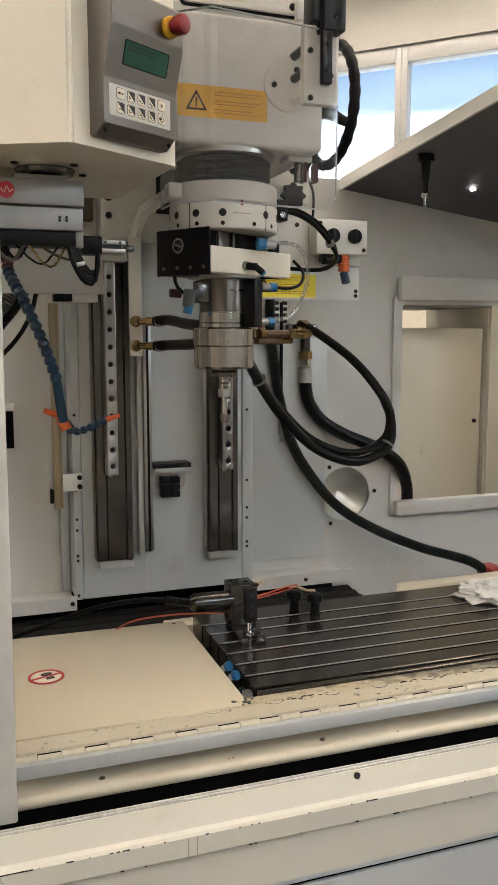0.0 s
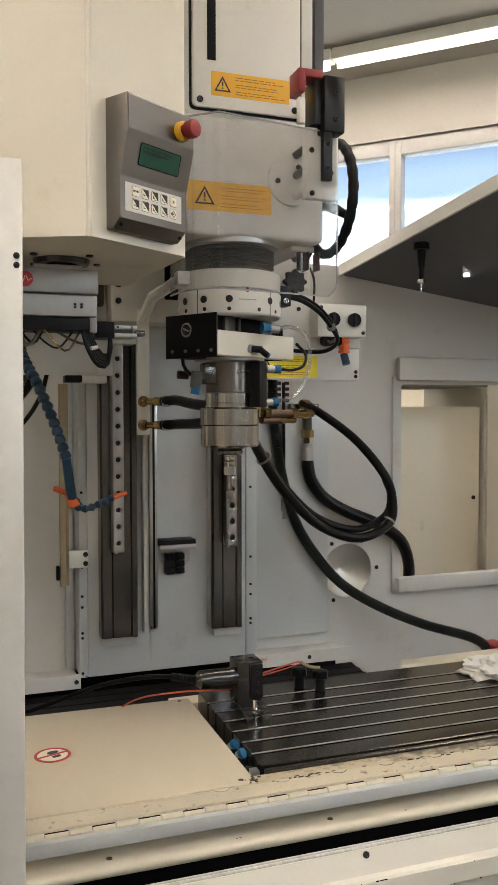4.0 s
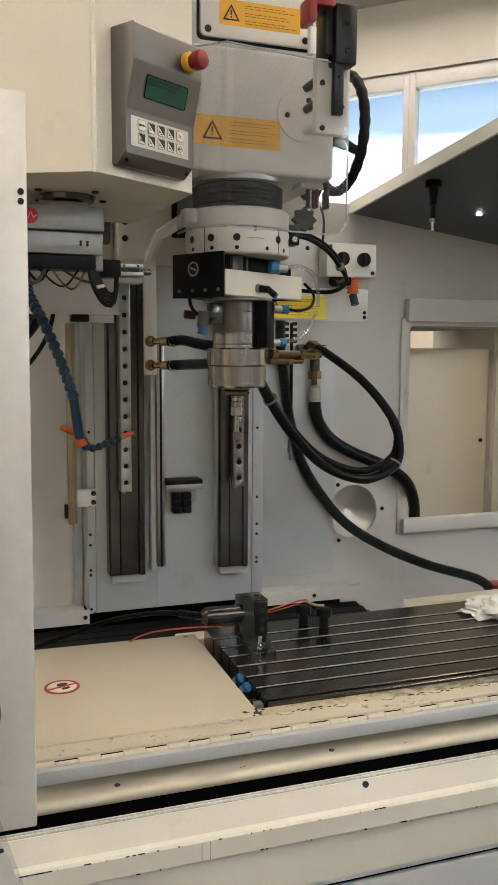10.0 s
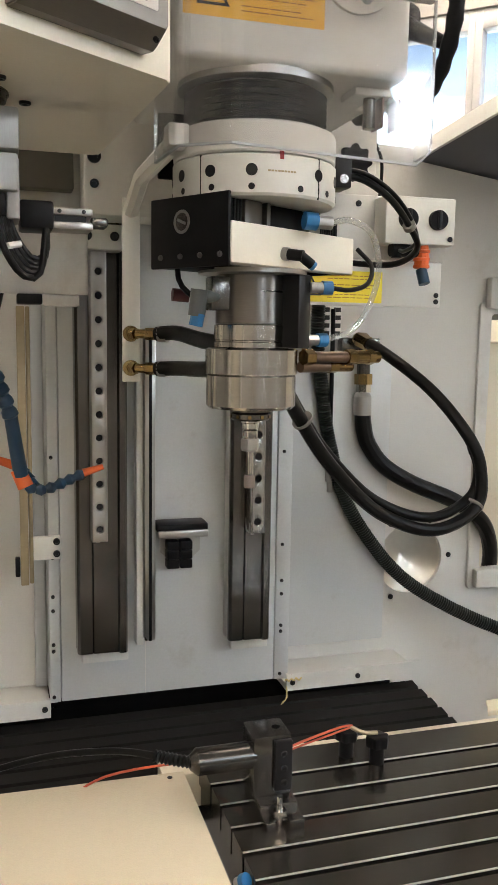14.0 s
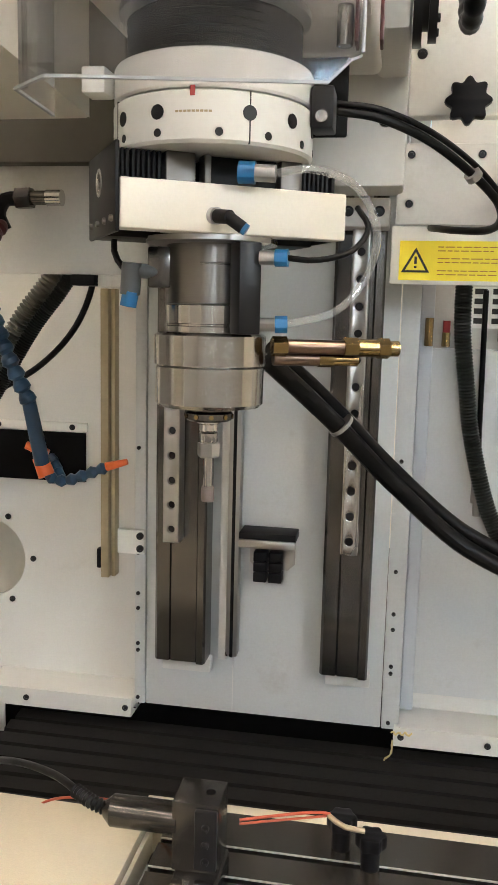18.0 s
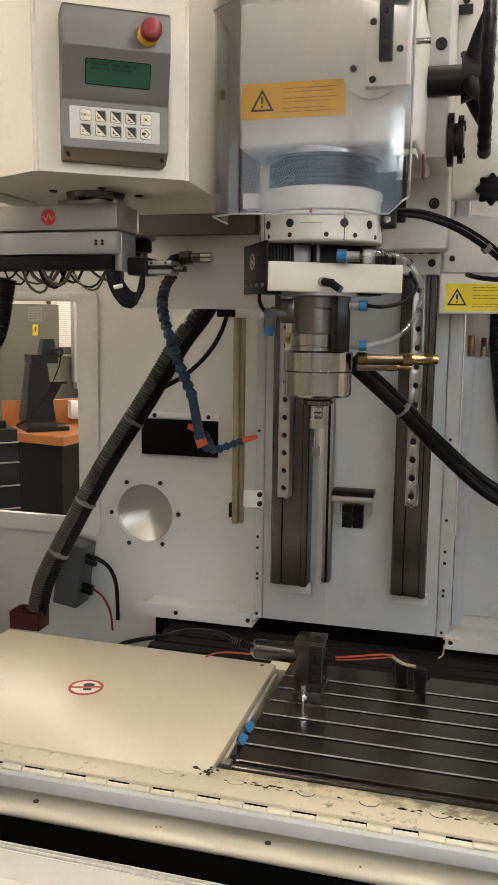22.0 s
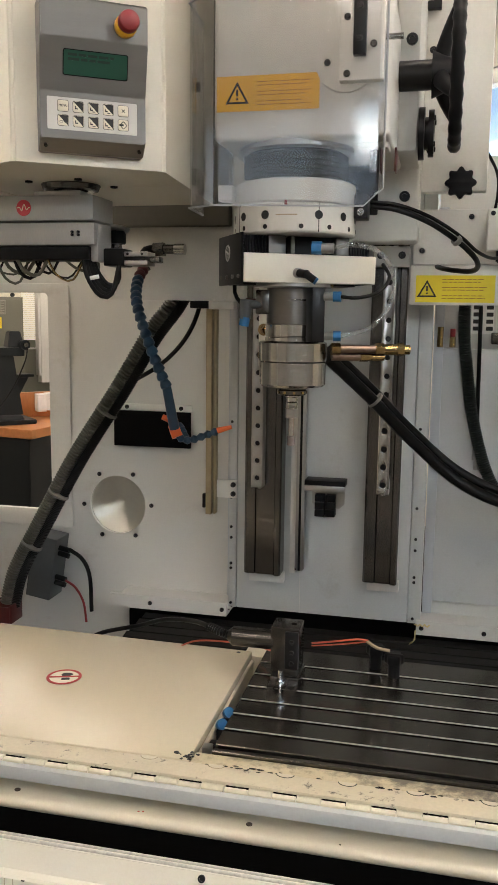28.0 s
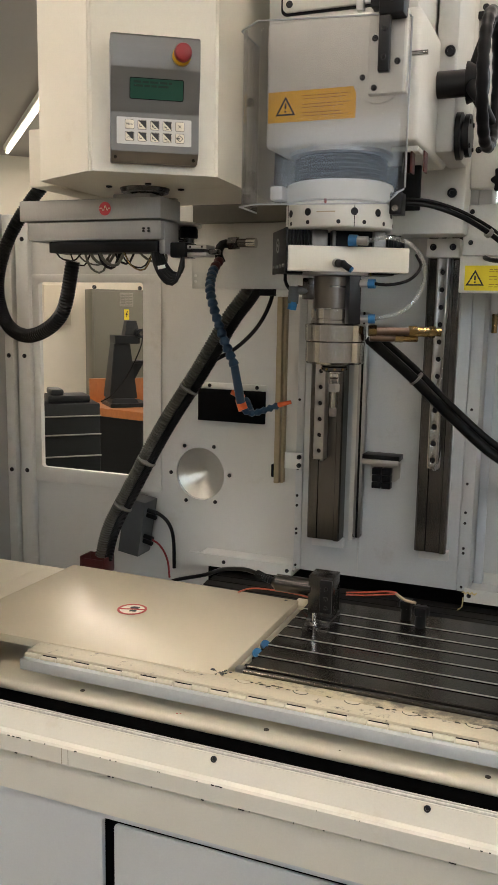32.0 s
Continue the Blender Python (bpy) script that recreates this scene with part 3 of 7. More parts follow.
# round openings: a dished cap behind each sheet, with six screws round it
for cx, cz in ((-0.007, 0.977), (1.446, 0.957)):
    d = thing("round_cover", (cx, YB, cz - 0.1), "round dished metal cover with screws in the sheet", "cover", "round covers")
    bm = B()
    seg = 40
    prof = [(0.1005, 0.0125), (0.098, 0.016), (0.050, 0.040), (0.002, 0.064)]
    rings = [[bm.verts.new((cx + r * math.cos(2 * math.pi * i / seg), YB + w, cz + r * math.sin(2 * math.pi * i / seg))) for i in range(seg)] for r, w in prof]
    for p, q in zip(rings, rings[1:]):
        for i in range(seg):
            bm.faces.new((p[i], p[(i + 1) % seg], q[(i + 1) % seg], q[i]))
    bm.faces.new(rings[-1])
    part("dish", bm, DISH, d)
    screws(d, [facing(cx + 0.123 * math.cos(radians(a)), YB, cz + 0.123 * math.sin(radians(a))) for a in (2, 62, 122, 182, 242, 302)], 0.0075)

# window frames in the sheets
for i, (x0, x1, z0, z1) in enumerate(((-0.72, -0.245, 0.945, 1.695), (1.665, 2.30, 0.915, 1.66))):
    w = thing("machine_window", ((x0 + x1) / 2, YB, z0), "window opening in the enclosure with a raised frame", "window", "machine windows")
    part("window_frame", plate(rect(x0 - 0.035, x1 + 0.075, z0 - 0.06, z1 + 0.03, 0.012), [rect(x0 + 0.001, x1 - 0.001, z0 + 0.001, z1 - 0.001, 0.014)], 0.012, facing(0, YB - 0.007, 0), 0.002), SHEET, w)
    if i:
        for nm, za, zb in (("rain_rail", z1 + 0.012, z1 + 0.10), ("window_sill", z0 - 0.05, z0 + 0.006)):
            bm = B()
            box(bm, x0 - 0.025, x1 + 0.06, YB - 0.045, YB - 0.014, za, zb, 0.008)
            part(nm, bm, SHEET, w)

# side of the enclosure on the left, darker grey than the back sheets, with corner posts
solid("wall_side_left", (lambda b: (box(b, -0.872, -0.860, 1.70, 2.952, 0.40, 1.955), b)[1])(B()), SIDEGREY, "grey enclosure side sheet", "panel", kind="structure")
for x, y, w in ((-0.842, 2.905, 0.03), (-0.775, 2.918, 0.035)):
    bm = B()
    box(bm, x - w, x + w * 0.7, y - 0.015, y + 0.020, 0.40, 1.955, 0.006)
    p = solid("corner_post", bm, SHEET, "pale grey corner post of the enclosure with screws", "post", "corner posts")
    screws(p, [facing(x, y - 0.015, z) for z in (0.93, 1.40, 1.86)], 0.009)

# the central panel with its strips
pn = thing("centre_panel", (0.73, 2.8, 0.70), "white vertical machine panel between the guide ways", "panel")
bm = B()
box(bm, 0.452, 0.990, 2.80, 2.94, 0.70, 2.25, 0.002)
part("face", bm, PANEL, pn)
for x0, x1, mt in ((0.425, 0.450, PANEL), (0.992, 1.030, PANEL)):
    bm = B()
    box(bm, x0, x1, 2.797, 2.935, 0.70, 2.25, 0.002)
    st = part("edge_strip", bm, mt, pn)
    xc = (x0 + x1) / 2
    for z in (0.715, 0.83, 0.846, 0.93, 0.965, 1.06, 1.30):
        b2 = B()
        screw(b2, facing(xc - 0.004, 2.797, z), 0.0045)
        part("screw", b2, BLACKOX, st)
bm = B()
box(bm, 0.395, 0.423, 2.90, 2.938, 0.70, 1.95, 0.003)
part("flank_strip", bm, BLUEGREY, pn, "blue-grey strip")
bm = B()
box(bm, 1.033, 1.062, 2.90, 2.938, 0.70, 1.95, 0.003)
part("flank_strip", bm, BLUEGREY, pn, "blue-grey strip")
bm = B()
box(bm, 0.655, 0.6565, 2.7985, 2.80, 0.70, 0.84)
part("joint", bm, SHEET, pn)

# ledges under the sheets
for x0, x1, lab in ((0.03, 0.424, "chipped white ledge under the sheet, with screws"), (1.02, 1.402, "chipped white ledge with torn yellow tape at its end")):
    lg = thing("ledge", ((x0 + x1) / 2, 2.86, 0.66), lab, "ledge", "ledges")
    bm = B()
    vs = [bm.verts.new(v) for x in (x0, x1) for v in ((x, 2.939, 0.690), (x, 2.788, 0.690), (x, 2.785, 0.719), (x, 2.775, 0.718), (x, 2.775, 0.674), (x, 2.938, 0.674))]
    for k in range(6):
        bm.faces.new((vs[k], vs[(k + 1) % 6], vs[6 + (k + 1) % 6], vs[6 + k]))
    bm.faces.new(vs[:6])
    bm.faces.new(vs[6:])
    part("body", bm, SHEET, lg)
    screws(lg, [facing(x0 + (x1 - x0) * f, 2.775, 0.696) for f in ((0.35, 0.965) if x0 < 1 else (0.04, 0.52))], 0.007)
    if x0 > 1:
        bm = B()
        rnd = random.Random(5)
        pts = [(x0 - 0.006 + 0.045 * (i / 9), 2.7735 - 0.002 * rnd.random(), 0.705 + 0.004 * math.sin(i * 2.3)) for i in range(10)]
        sweep(bm, evenly(spline(pts), 0.004), lambda i: 0.0016 + 0.0018 * ((i * 7) % 5) / 5, 6)
        pts = [(x0 - 0.002, 2.770, 0.69), (x0 - 0.004, 2.765, 0.66), (x0 - 0.018, 2.763, 0.645), (x0 - 0.006, 2.763, 0.632)]
        sweep(bm, evenly(spline(pts), 0.004), lambda i: 0.0015 + 0.0015 * ((i * 5) % 4) / 4, 6)
        part("torn_tape", bm, material("yellowed_tape", (0.62, 0.50, 0.22), 0.6, spots=0.3), lg, "torn yellowed tape")

# recess behind the table, its shade put in as a black sheet, and bellows
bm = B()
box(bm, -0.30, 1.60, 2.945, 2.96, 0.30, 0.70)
solid("recess_wall", bm, VOID, "black sheet standing in for the shade in the machine recess", "panel", kind="structure")
bl = thing("bellows", (0.65, 2.5, 0.60), "black pleated way cover behind the table", "bellows")
for k in range(8):
    y = 2.365 + 0.057 * k
    bm = B()
    e = 1.385 + 0.002 * k
    vs = [bm.verts.new(v) for x in (0.14, e) for v in ((x, y, 0.610), (x, y + 0.010, 0.645), (x, y + 0.044, 0.650), (x, y + 0.057, 0.610))]
    for a in range(3):
        bm.faces.new((vs[a], vs[a + 1], vs[5 + a], vs[4 + a]))
    bm.faces.new(vs[:4])
    bm.faces.new(vs[4:])
    part("pleat", bm, BELLOWS, bl)

# ---- guide ways ----
for k, (x0, x1, rx) in enumerate(((0.487, 0.603, 0.535), (0.855, 0.957, 0.909))):
    gw = thing("guide_way", ((x0 + x1) / 2, 2.77, 0.835), "dark ground steel guide way with a drilled linear rail", "guide way", "guide ways")
    bm = B()
    back = 2.7625 if k else 2.80
    pr = [(x0, back), (x0, 2.752), (x0 + 0.006, 2.744), (x0 + 0.034, 2.744), (x0 + 0.036, 2.752), (x0 + 0.038, 2.744), (x1 - 0.022, 2.744), (x1 - 0.018, 2.735), (x1 - 0.004, 2.735), (x1, 2.742), (x1, back)]
    lo, hi = [bm.verts.new((x, y, 0.835)) for x, y in pr], [bm.verts.new((x, y, 2.2)) for x, y in pr]
    for a in range(len(pr) - 1):
        bm.faces.new((lo[a], lo[a + 1], hi[a + 1], hi[a]))
    bm.faces.new(lo)
    bm.faces.new(hi)
    part("way", bm, DARKSTEEL, gw, smooth=20)
    if k:
        bm = B()
        box(bm, x0 - 0.001, x1 - 0.001, 2.763, 2.80, 0.836, 2.2, 0.002)
        part("pale_base", bm, PANEL, gw, "white painted base strip")
    holes = [circle(rx, 1.1455 + 0.0525 * i, 0.0082, 18) for i in range(19)]
    rail = part("rail", plate(rect(rx - 0.0175, rx + 0.0175, 1.117, 2.2), holes, 0.046, facing(0, 2.719, 0), 0.003), STEEL, gw, "bright drilled steel rail")
    for i in range(19):
        bm = B()
        rod(bm, (rx, 2.735, 1.1455 + 0.0525 * i), (rx, 2.7075, 1.1455 + 0.0525 * i), 0.0080, seg=16)
        part("rail_screw", bm, BLACKOX, rail)
    bm = B()
    box(bm, rx - 0.005, rx + 0.005, 2.737, 2.744, 1.105, 1.117, 0.002)
    part("stop_pin", bm, STEEL, gw)
    bm = B()
    box(bm, x0 + 0.012, x1 + 0.006, 2.770, 2.80, 0.802, 0.834, 0.003)
    part("foot_plate", bm, SHEET, gw, "small pale plate")

sc = thing("slide_bar", (0.648, 2.76, 0.85), "polished slide bar with a black slot and bracket", "slide bar")
bm = B()
box(bm, 0.628, 0.645, 2.765, 2.80, 0.838, 1.60, 0.002)
part("back_bar", bm, SHEET, sc)
bm = B()
box(bm, 0.646, 0.672, 2.752, 2.785, 0.852, 1.60, 0.003)
part("bar", bm, STEEL, sc)
bm = B()
box(bm, 0.656, 0.663, 2.7505, 2.754, 0.852, 1.60)
part("slot", bm, BLACK, sc)

ps = thing("stop_bracket", (0.74, 2.77, 1.02), "black stop block under a bright steel shelf", "bracket")
bm = B()
box(bm, 0.674, 0.796, 2.735, 2.80, 1.122, 1.140, 0.002)
part("shelf", bm, BLACK, ps)
bm = B()
box(bm, 0.674, 0.796, 2.728, 2.740, 1.108, 1.126, 0.003)
part("lip", bm, STEEL, ps, "bright steel lip")
bm = plate([(0.690, 1.108), (0.790, 1.108), (0.790, 1.060), (0.774, 1.045), (0.706, 1.045), (0.690, 1.060)], [], 0.006, facing(0, 2.797, 0))
part("back_plate", bm, STEEL, ps)
for sx in (0.717, 0.750):
    for sz in (1.035, 1.058, 1.081):
        bm = B()
        box(bm, sx - 0.0145, sx + 0.0145, 2.760, 2.793, sz - 0.0105, sz + 0.0105, 0.002)
        part("block", bm, BLACK, ps)

tb = thing("scale_bar", (0.376, 2.76, 1.01), "tan metal measuring bar held by a small bracket", "bar")
bm = B()
box(bm, 0.361, 0.379, 2.75, 2.776, 1.011, 1.645, 0.002)
part("bar", bm, TAN, tb)
bm = B()
box(bm, 0.381, 0.390, 2.762, 2.790, 1.011, 1.645, 0.002)
part("back_strip", bm, TAN, tb)
bm = B()
box(bm, 0.349, 0.360, 2.755, 2.775, 1.030, 1.075, 0.003)
part("end_knob", bm, BLACK, tb)
br = B()
box(br, 0.380, 0.452, 2.780, 2.794, 1.061, 1.116, 0.002)
part("bracket", br, WHITE, tb)
screws(tb, [facing(0.443, 2.780, z) for z in (1.075, 1.104)], 0.008, h=0.008)

fl = thing("black_flap", (0.12, 2.93, 1.18), "black rubber flap under a screwed clamping strip", "flap")
bm = B()
box(bm, 0.0, 0.262, 2.930, 2.938, 1.308, 1.330, 0.002)
part("clamp_strip", bm, WHITE, fl)
bm = B()
box(bm, -0.012, 0.258, 2.926, 2.936, 1.186, 1.306, 0.002)
part("flap", bm, VOID, fl)
screws(fl, [facing(x, 2.930, 1.319) for x in (0.035, 0.225)], 0.007)

# ---- table, lid and front ----
tab = thing("machine_table", (1.2, 2.0, 0.70), "dark steel machine table with long T-slots", "table")
slots = [1.758] + [1.8265 + 0.0685 * i for i in range(6)]
edges = [1.739] + slots + [2.262]
for a, b in zip(edges, edges[1:]):
    bm = B()
    ya = a + (0.0068 if a == slots[0] else 0.0050 if a > 1.74 else 0)
    yb = b - (0.0068 if b == slots[0] else 0.0050 if b < 2.26 else 0)
    vs = [bm.verts.new((x, y, z)) for x in (0.666, 1.62) for y, z in ((ya, 0.752), (ya, 0.7970), (ya + 0.0018, 0.7988), (yb - 0.0018, 0.7988), (yb, 0.7970), (yb, 0.752))]
    for k in range(5):
        bm.faces.new((vs[k], vs[k + 1], vs[7 + k], vs[6 + k]))
    bm.faces.new(vs[:6])
    bm.faces.new(vs[6:])
    part("land", bm, TABLE, tab, smooth=20)
bm = B()
box(bm, 0.669, 1.62, 1.742, 2.259, 0.70, 0.764)
part("slot_bed", bm, GUNMETAL, tab)
# pale strips paint the highlight along the slot chamfers
for y in slots[1:]:
    bm = B()
    box(bm, 0.6665, 1.62, y + 0.0042, y + 0.0064, 0.7975, 0.7995)
    part("slot_edge", bm, SLOTEDGE, tab, "pale strip giving the slot edge its glint")
bm = B()
box(bm, 0.60, 1.64, 2.272, 2.332, 0.70, 0.768, 0.002)
solid("rear_sill", bm, CREAM, "cream sill strip behind the table", "sill")

rnd = random.Random(31)
for lg_x, lg_n in ((0.405, 8), (1.05, 10)):
    for k in range(lg_n):
        x, z, r = lg_x + rnd.gauss(0, 0.016), 0.700 + rnd.gauss(0, 0.006), rnd.uniform(0.002, 0.006)
        bm = plate([(x + r * rnd.uniform(0.5, 1.6) * math.cos(a), z + r * rnd.uniform(0.4, 1.0) * math.sin(a)) for a in (2 * math.pi * i / 8 for i in range(8))], [], 0.001, facing(0, 2.7758, 0))
        part("paint_chip", bm, DARKSTEEL if k % 3 else TAN, lg, smooth=0)

lid = thing("cover_lid", (0.25, 1.95, 0.79), "cream painted lid over the table's end, with a no-stepping sign", "lid")
bm = plate([(-0.125, 1.669), (0.642, 1.669), (0.642, 2.205), (-0.112, 2.222)], [], 0.022, Matrix.Translation((0, 0, 0.7995)), 0.003)
part("lid_plate", bm, CREAM_LID, lid)
bm = B()
box(bm, 0.630, 0.648, 1.70, 2.20, 0.745, 0.7895, 0.002)
part("skirt", bm, CREAM, lid)
screws(lid, [Matrix.Translation((0.612, y, 0.812)) for y in (1.686, 2.185)], 0.005, h=0.0005)
sg = part("sign", plate(circle(0.258, 1.943, 0.040, 44), [circle(0.258, 1.943, 0.0335, 40)], 0.001, Matrix.Translation((0, 0, 0.8130))), SIGNRED, lid, "red and black no-stepping sign", smooth=0)
bm = plate(circle(0.258, 1.943, 0.0335, 40), [], 0.0006, Matrix.Translation((0, 0, 0.8126)))
part("sign_ground", bm, KEYCAP, sg, smooth=0)
bm = B()
T = Matrix.Translation((0.258, 1.943, 0.8131)) @ Matrix.Rotation(radians(18), 4, "Z")
box(bm, -0.034, 0.034, -0.003, 0.003, 0, 0.0008, m=T)
part("sign_stroke", bm, SIGNRED, sg, smooth=0)
bm = plate([(0.013 * math.cos(a) * (1.25 if math.cos(a) > 0 else 0.8) + 0.003, 0.0085 * math.sin(a) + 0.012) for a in (2 * math.pi * i / 18 for i in range(18))], [], 0.0006, T @ Matrix.Translation((0, 0, 0.0002)))
part("sole_mark", bm, INK, sg, smooth=0)
bm = plate(rect(-0.005, 0.014, -0.017, -0.006, 0.003), [], 0.0006, T @ Matrix.Translation((0, 0, 0.0002)))
part("heel_mark", bm, INK, sg, smooth=0)

ff = thing("front_flap", (0.9, 1.66, 0.79), "worn cream hinged flap before the table, paint chipped", "flap")
bm = plate([(0.160, 1.6170), (0.160, 1.6675), (1.75, 1.6675), (1.75, 1.6170)], [], 0.010, Matrix.Translation((0, 0, 0.8025)), 0.0015)
part("hinge_strip", bm, CREAM_WORN, ff)
bm = plate([(0.645, 1.669), (0.645, 1.706), (1.75, 1.706), (1.75, 1.669)], [], 0.009, Matrix.Translation((0, 0, 0.8020)), 0.001)
part("bare_band", bm, WORNBAND, ff, "band with paint worn to dark metal")
rnd = random.Random(21)
for x in (0.564, 0.697, 0.828, 0.942, 1.064, 1.192, 1.322, 1.452):
    arc = [math.pi + math.pi * i / 12 for i in range(13)]
    cap = part("bolt_notch", plate([(x + 0.0172 * math.cos(a), 1.6675 + 0.0122 * math.sin(a)) for a in arc], [], 0.0012, Matrix.Translation((0, 0, 0.8073))), BLACKOX if x > 0.75 else CREAM_DARK, ff, smooth=0)
    part("notch_cap", plate([(x + 0.0155 * math.cos(a), 1.6675 + 0.0105 * math.sin(a)) for a in arc], [], 0.0012, Matrix.Translation((0, 0, 0.8080))), CREAM, cap, smooth=0)
for k in range(46):
    x = 0.66 + 0.85 * rnd.random()
    y, r = 1.6675 + rnd.gauss(0, 0.0028), rnd.uniform(0.0012, 0.0042)
    bm = plate([(x + r * (1.0 + 1.6 * rnd.random()) * math.cos(a), y + r * rnd.uniform(0.4, 0.8) * math.sin(a)) for a in (2 * math.pi * i / 9 for i in range(9))], [], 0.0008, Matrix.Translation((0, 0, 0.8078)))
    part("paint_chip", bm, DARKSTEEL, ff, smooth=0)
for k in range(16):
    x, y, r = 0.636 + rnd.gauss(0, 0.010), 1.682 + rnd.gauss(0, 0.008), rnd.uniform(0.0015, 0.0045)
    bm = plate([(x + r * rnd.uniform(0.6, 1.6) * math.cos(a), y + r * rnd.uniform(0.5, 1.2) * math.sin(a)) for a in (2 * math.pi * i / 9 for i in range(9))], [], 0.0008, Matrix.Translation((0, 0, 0.8106)))
    part("paint_chip", bm, BLACKOX, lid if x < 0.638 else ff, smooth=0)
hg = thing("piano_hinge", (0.9, 1.605, 0.80), "long cream piano hinge with worn knuckles", "hinge")
x, k = 0.163, 0
while x < 1.72:
    bm = B()
    rod(bm, (x + 0.001, 1.6055 - 0.001 * (k % 2), 0.8005 - 0.0012 * (k % 2)), (x + 0.0425, 1.6055 - 0.001 * (k % 2), 0.8005 - 0.0012 * (k % 2)), 0.0062 - 0.0008 * (k % 2), seg=12)
    kn2 = part("knuckle", bm, CREAM_KNUCKLE, hg)
    if k % 2:
        # dark box paints the shade between hinge knuckles
        bm = B()
        box(bm, x + 0.0005, x + 0.0430, 1.6118, 1.6142, 0.7965, 0.8030)
        part("knuckle_gap", bm, VOID, kn2, smooth=0)
    x += 0.0435
    k += 1
bm = B()
box(bm, 0.160, 1.75, 1.586, 1.602, 0.7705, 0.797, 0.0015)
part("leaf", bm, PANEL, hg, "pale grey hinge leaf")
bm = B()
box(bm, 0.165, 1.75, 1.603, 1.640, 0.7765, 0.794, 0.002)
flap_rail = solid("flap_rail", bm, CREAM, "cream support rail under the hinged flap", "rail")

rim = thing("rim_rail", (0.5, 1.65, 0.70), "cream flat rim shelf with a rounded edge along the door slot", "rail")
bm = B()
prf = [(1.700, 0.728), (1.614, 0.728), (1.607, 0.7265), (1.602, 0.7225), (1.600, 0.716), (1.603, 0.708), (1.612, 0.703), (1.700, 0.703)]
a0, a1 = [bm.verts.new((-0.95, y, z)) for y, z in prf], [bm.verts.new((1.9, y, z)) for y, z in prf]
for k in range(len(prf)):
    bm.faces.new((a0[k], a0[(k + 1) % 8], a1[(k + 1) % 8], a1[k]))
bm.faces.new(a0)
bm.faces.new(a1)
part("bar", bm, CREAM, rim, smooth=60)
bm = B()
box(bm, 0.16, 1.9, 1.690, 1.704, 0.729, 0.768)
part("riser", bm, CREAM, rim)
screws(rim, [Matrix.Translation((x, 1.631, 0.728)) for x in (-0.141, 0.312, 0.765, 1.218, 1.671)], 0.0058, RUSTY, h=0.0015)
for x, y in ((0.560, 1.620), (0.568, 1.622), (0.93, 1.612)):
    part("paint_chip", plate([(x + 0.0022 * math.cos(a), y + 0.0014 * math.sin(a)) for a in (2 * math.pi * i / 8 for i in range(8))], [], 0.0006, Matrix.Translation((0, 0, 0.7283))), SIGNRED if x < 0.9 else DARKSTEEL, rim, smooth=0)
# door slot: black sheets carry the shade inside it
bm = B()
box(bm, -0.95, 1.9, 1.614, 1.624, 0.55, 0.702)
solid("slot_wall", bm, VOID, "inner wall of the door slot, its shade painted black", "panel", kind="structure")
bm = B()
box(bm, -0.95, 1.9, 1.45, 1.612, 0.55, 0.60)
solid("door_track", bm, VOID, "slot in which the sliding door runs, its shade painted black", "track")

fs = thing("front_fascia", (0.5, 1.42, 0.5), "cream front fascia with a chipped lower lip", "fascia")
bm = B()
prf = [(1.449, 0.60), (1.449, 0.771), (1.436, 0.7755), (1.425, 0.7735), (1.409, 0.733), (1.409, 0.60)]
a0, a1 = [bm.verts.new((-0.95, y, z)) for y, z in prf], [bm.verts.new((1.9, y, z)) for y, z in prf]
for k in range(6):
    bm.faces.new((a0[k], a0[(k + 1) % 6], a1[(k + 1) % 6], a1[k]))
part("face", bm, COLUMN, fs, smooth=20)
bm = B()
prf = [(1.410, 0.735), (1.399, 0.7325), (1.395, 0.7285), (1.395, 0.695), (1.398, 0.691), (1.410, 0.691)]
a0, a1 = [bm.verts.new((-0.95, y, z)) for y, z in prf], [bm.verts.new((1.9, y, z)) for y, z in prf]
for k in range(6):
    bm.faces.new((a0[k], a0[(k + 1) % 6], a1[(k + 1) % 6], a1[k]))
part("lip", bm, COLUMN, fs, smooth=20)
bm = B()
rod(bm, (-0.95, 1.4290, 0.7755), (1.9, 1.4290, 0.7755), 0.0026, seg=8)
rod(bm, (-0.95, 1.4370, 0.7765), (1.9, 1.4370, 0.7765), 0.0022, seg=8)
part("trim_bead", bm, WORNEDGE, fs, "bright worn metal bead")
FM = Matrix.Translation((0, 1.4215, 0.7650)) @ Matrix.Rotation(radians(69), 4, "X")
screws(fs, [Matrix.Translation((x, 0, 0)) @ FM for x in (0.738, 1.138)], 0.006)
rnd = random.Random(11)
for k in range(64):
    x, w = rnd.uniform(0.0, 1.6), rnd.choice((0.0015, 0.002, 0.003, 0.004, 0.006, 0.012, 0.020))
    bm = B()
    box(bm, x, x + w, 1.3940, 1.3955, *((0.7280, 0.7295) if k % 3 else (0.6930, 0.6950)))
    part("paint_chip", bm, DARKSTEEL, fs, smooth=0)
for x in (0.415, 0.430):
    bm = B()
    box(bm, x, x + 0.0012, 1.3944, 1.3955, 0.695, 0.7285)
    part("lip_joint", bm, CREAM_DARK, fs, smooth=0)
fp = thing("base_cabinet", (0.5, 1.42, 0.0), "pale blue-white machine base with a recessed access door", "cabinet")
part("sheet", plate(rect(-0.95, 1.9, 0.0, 0.690), [rect(0.492, 1.45, 0.08, 0.583, 0.012)], 0.012, facing(0, 1.426, 0)), BASEPAINT, fp, smooth=20)
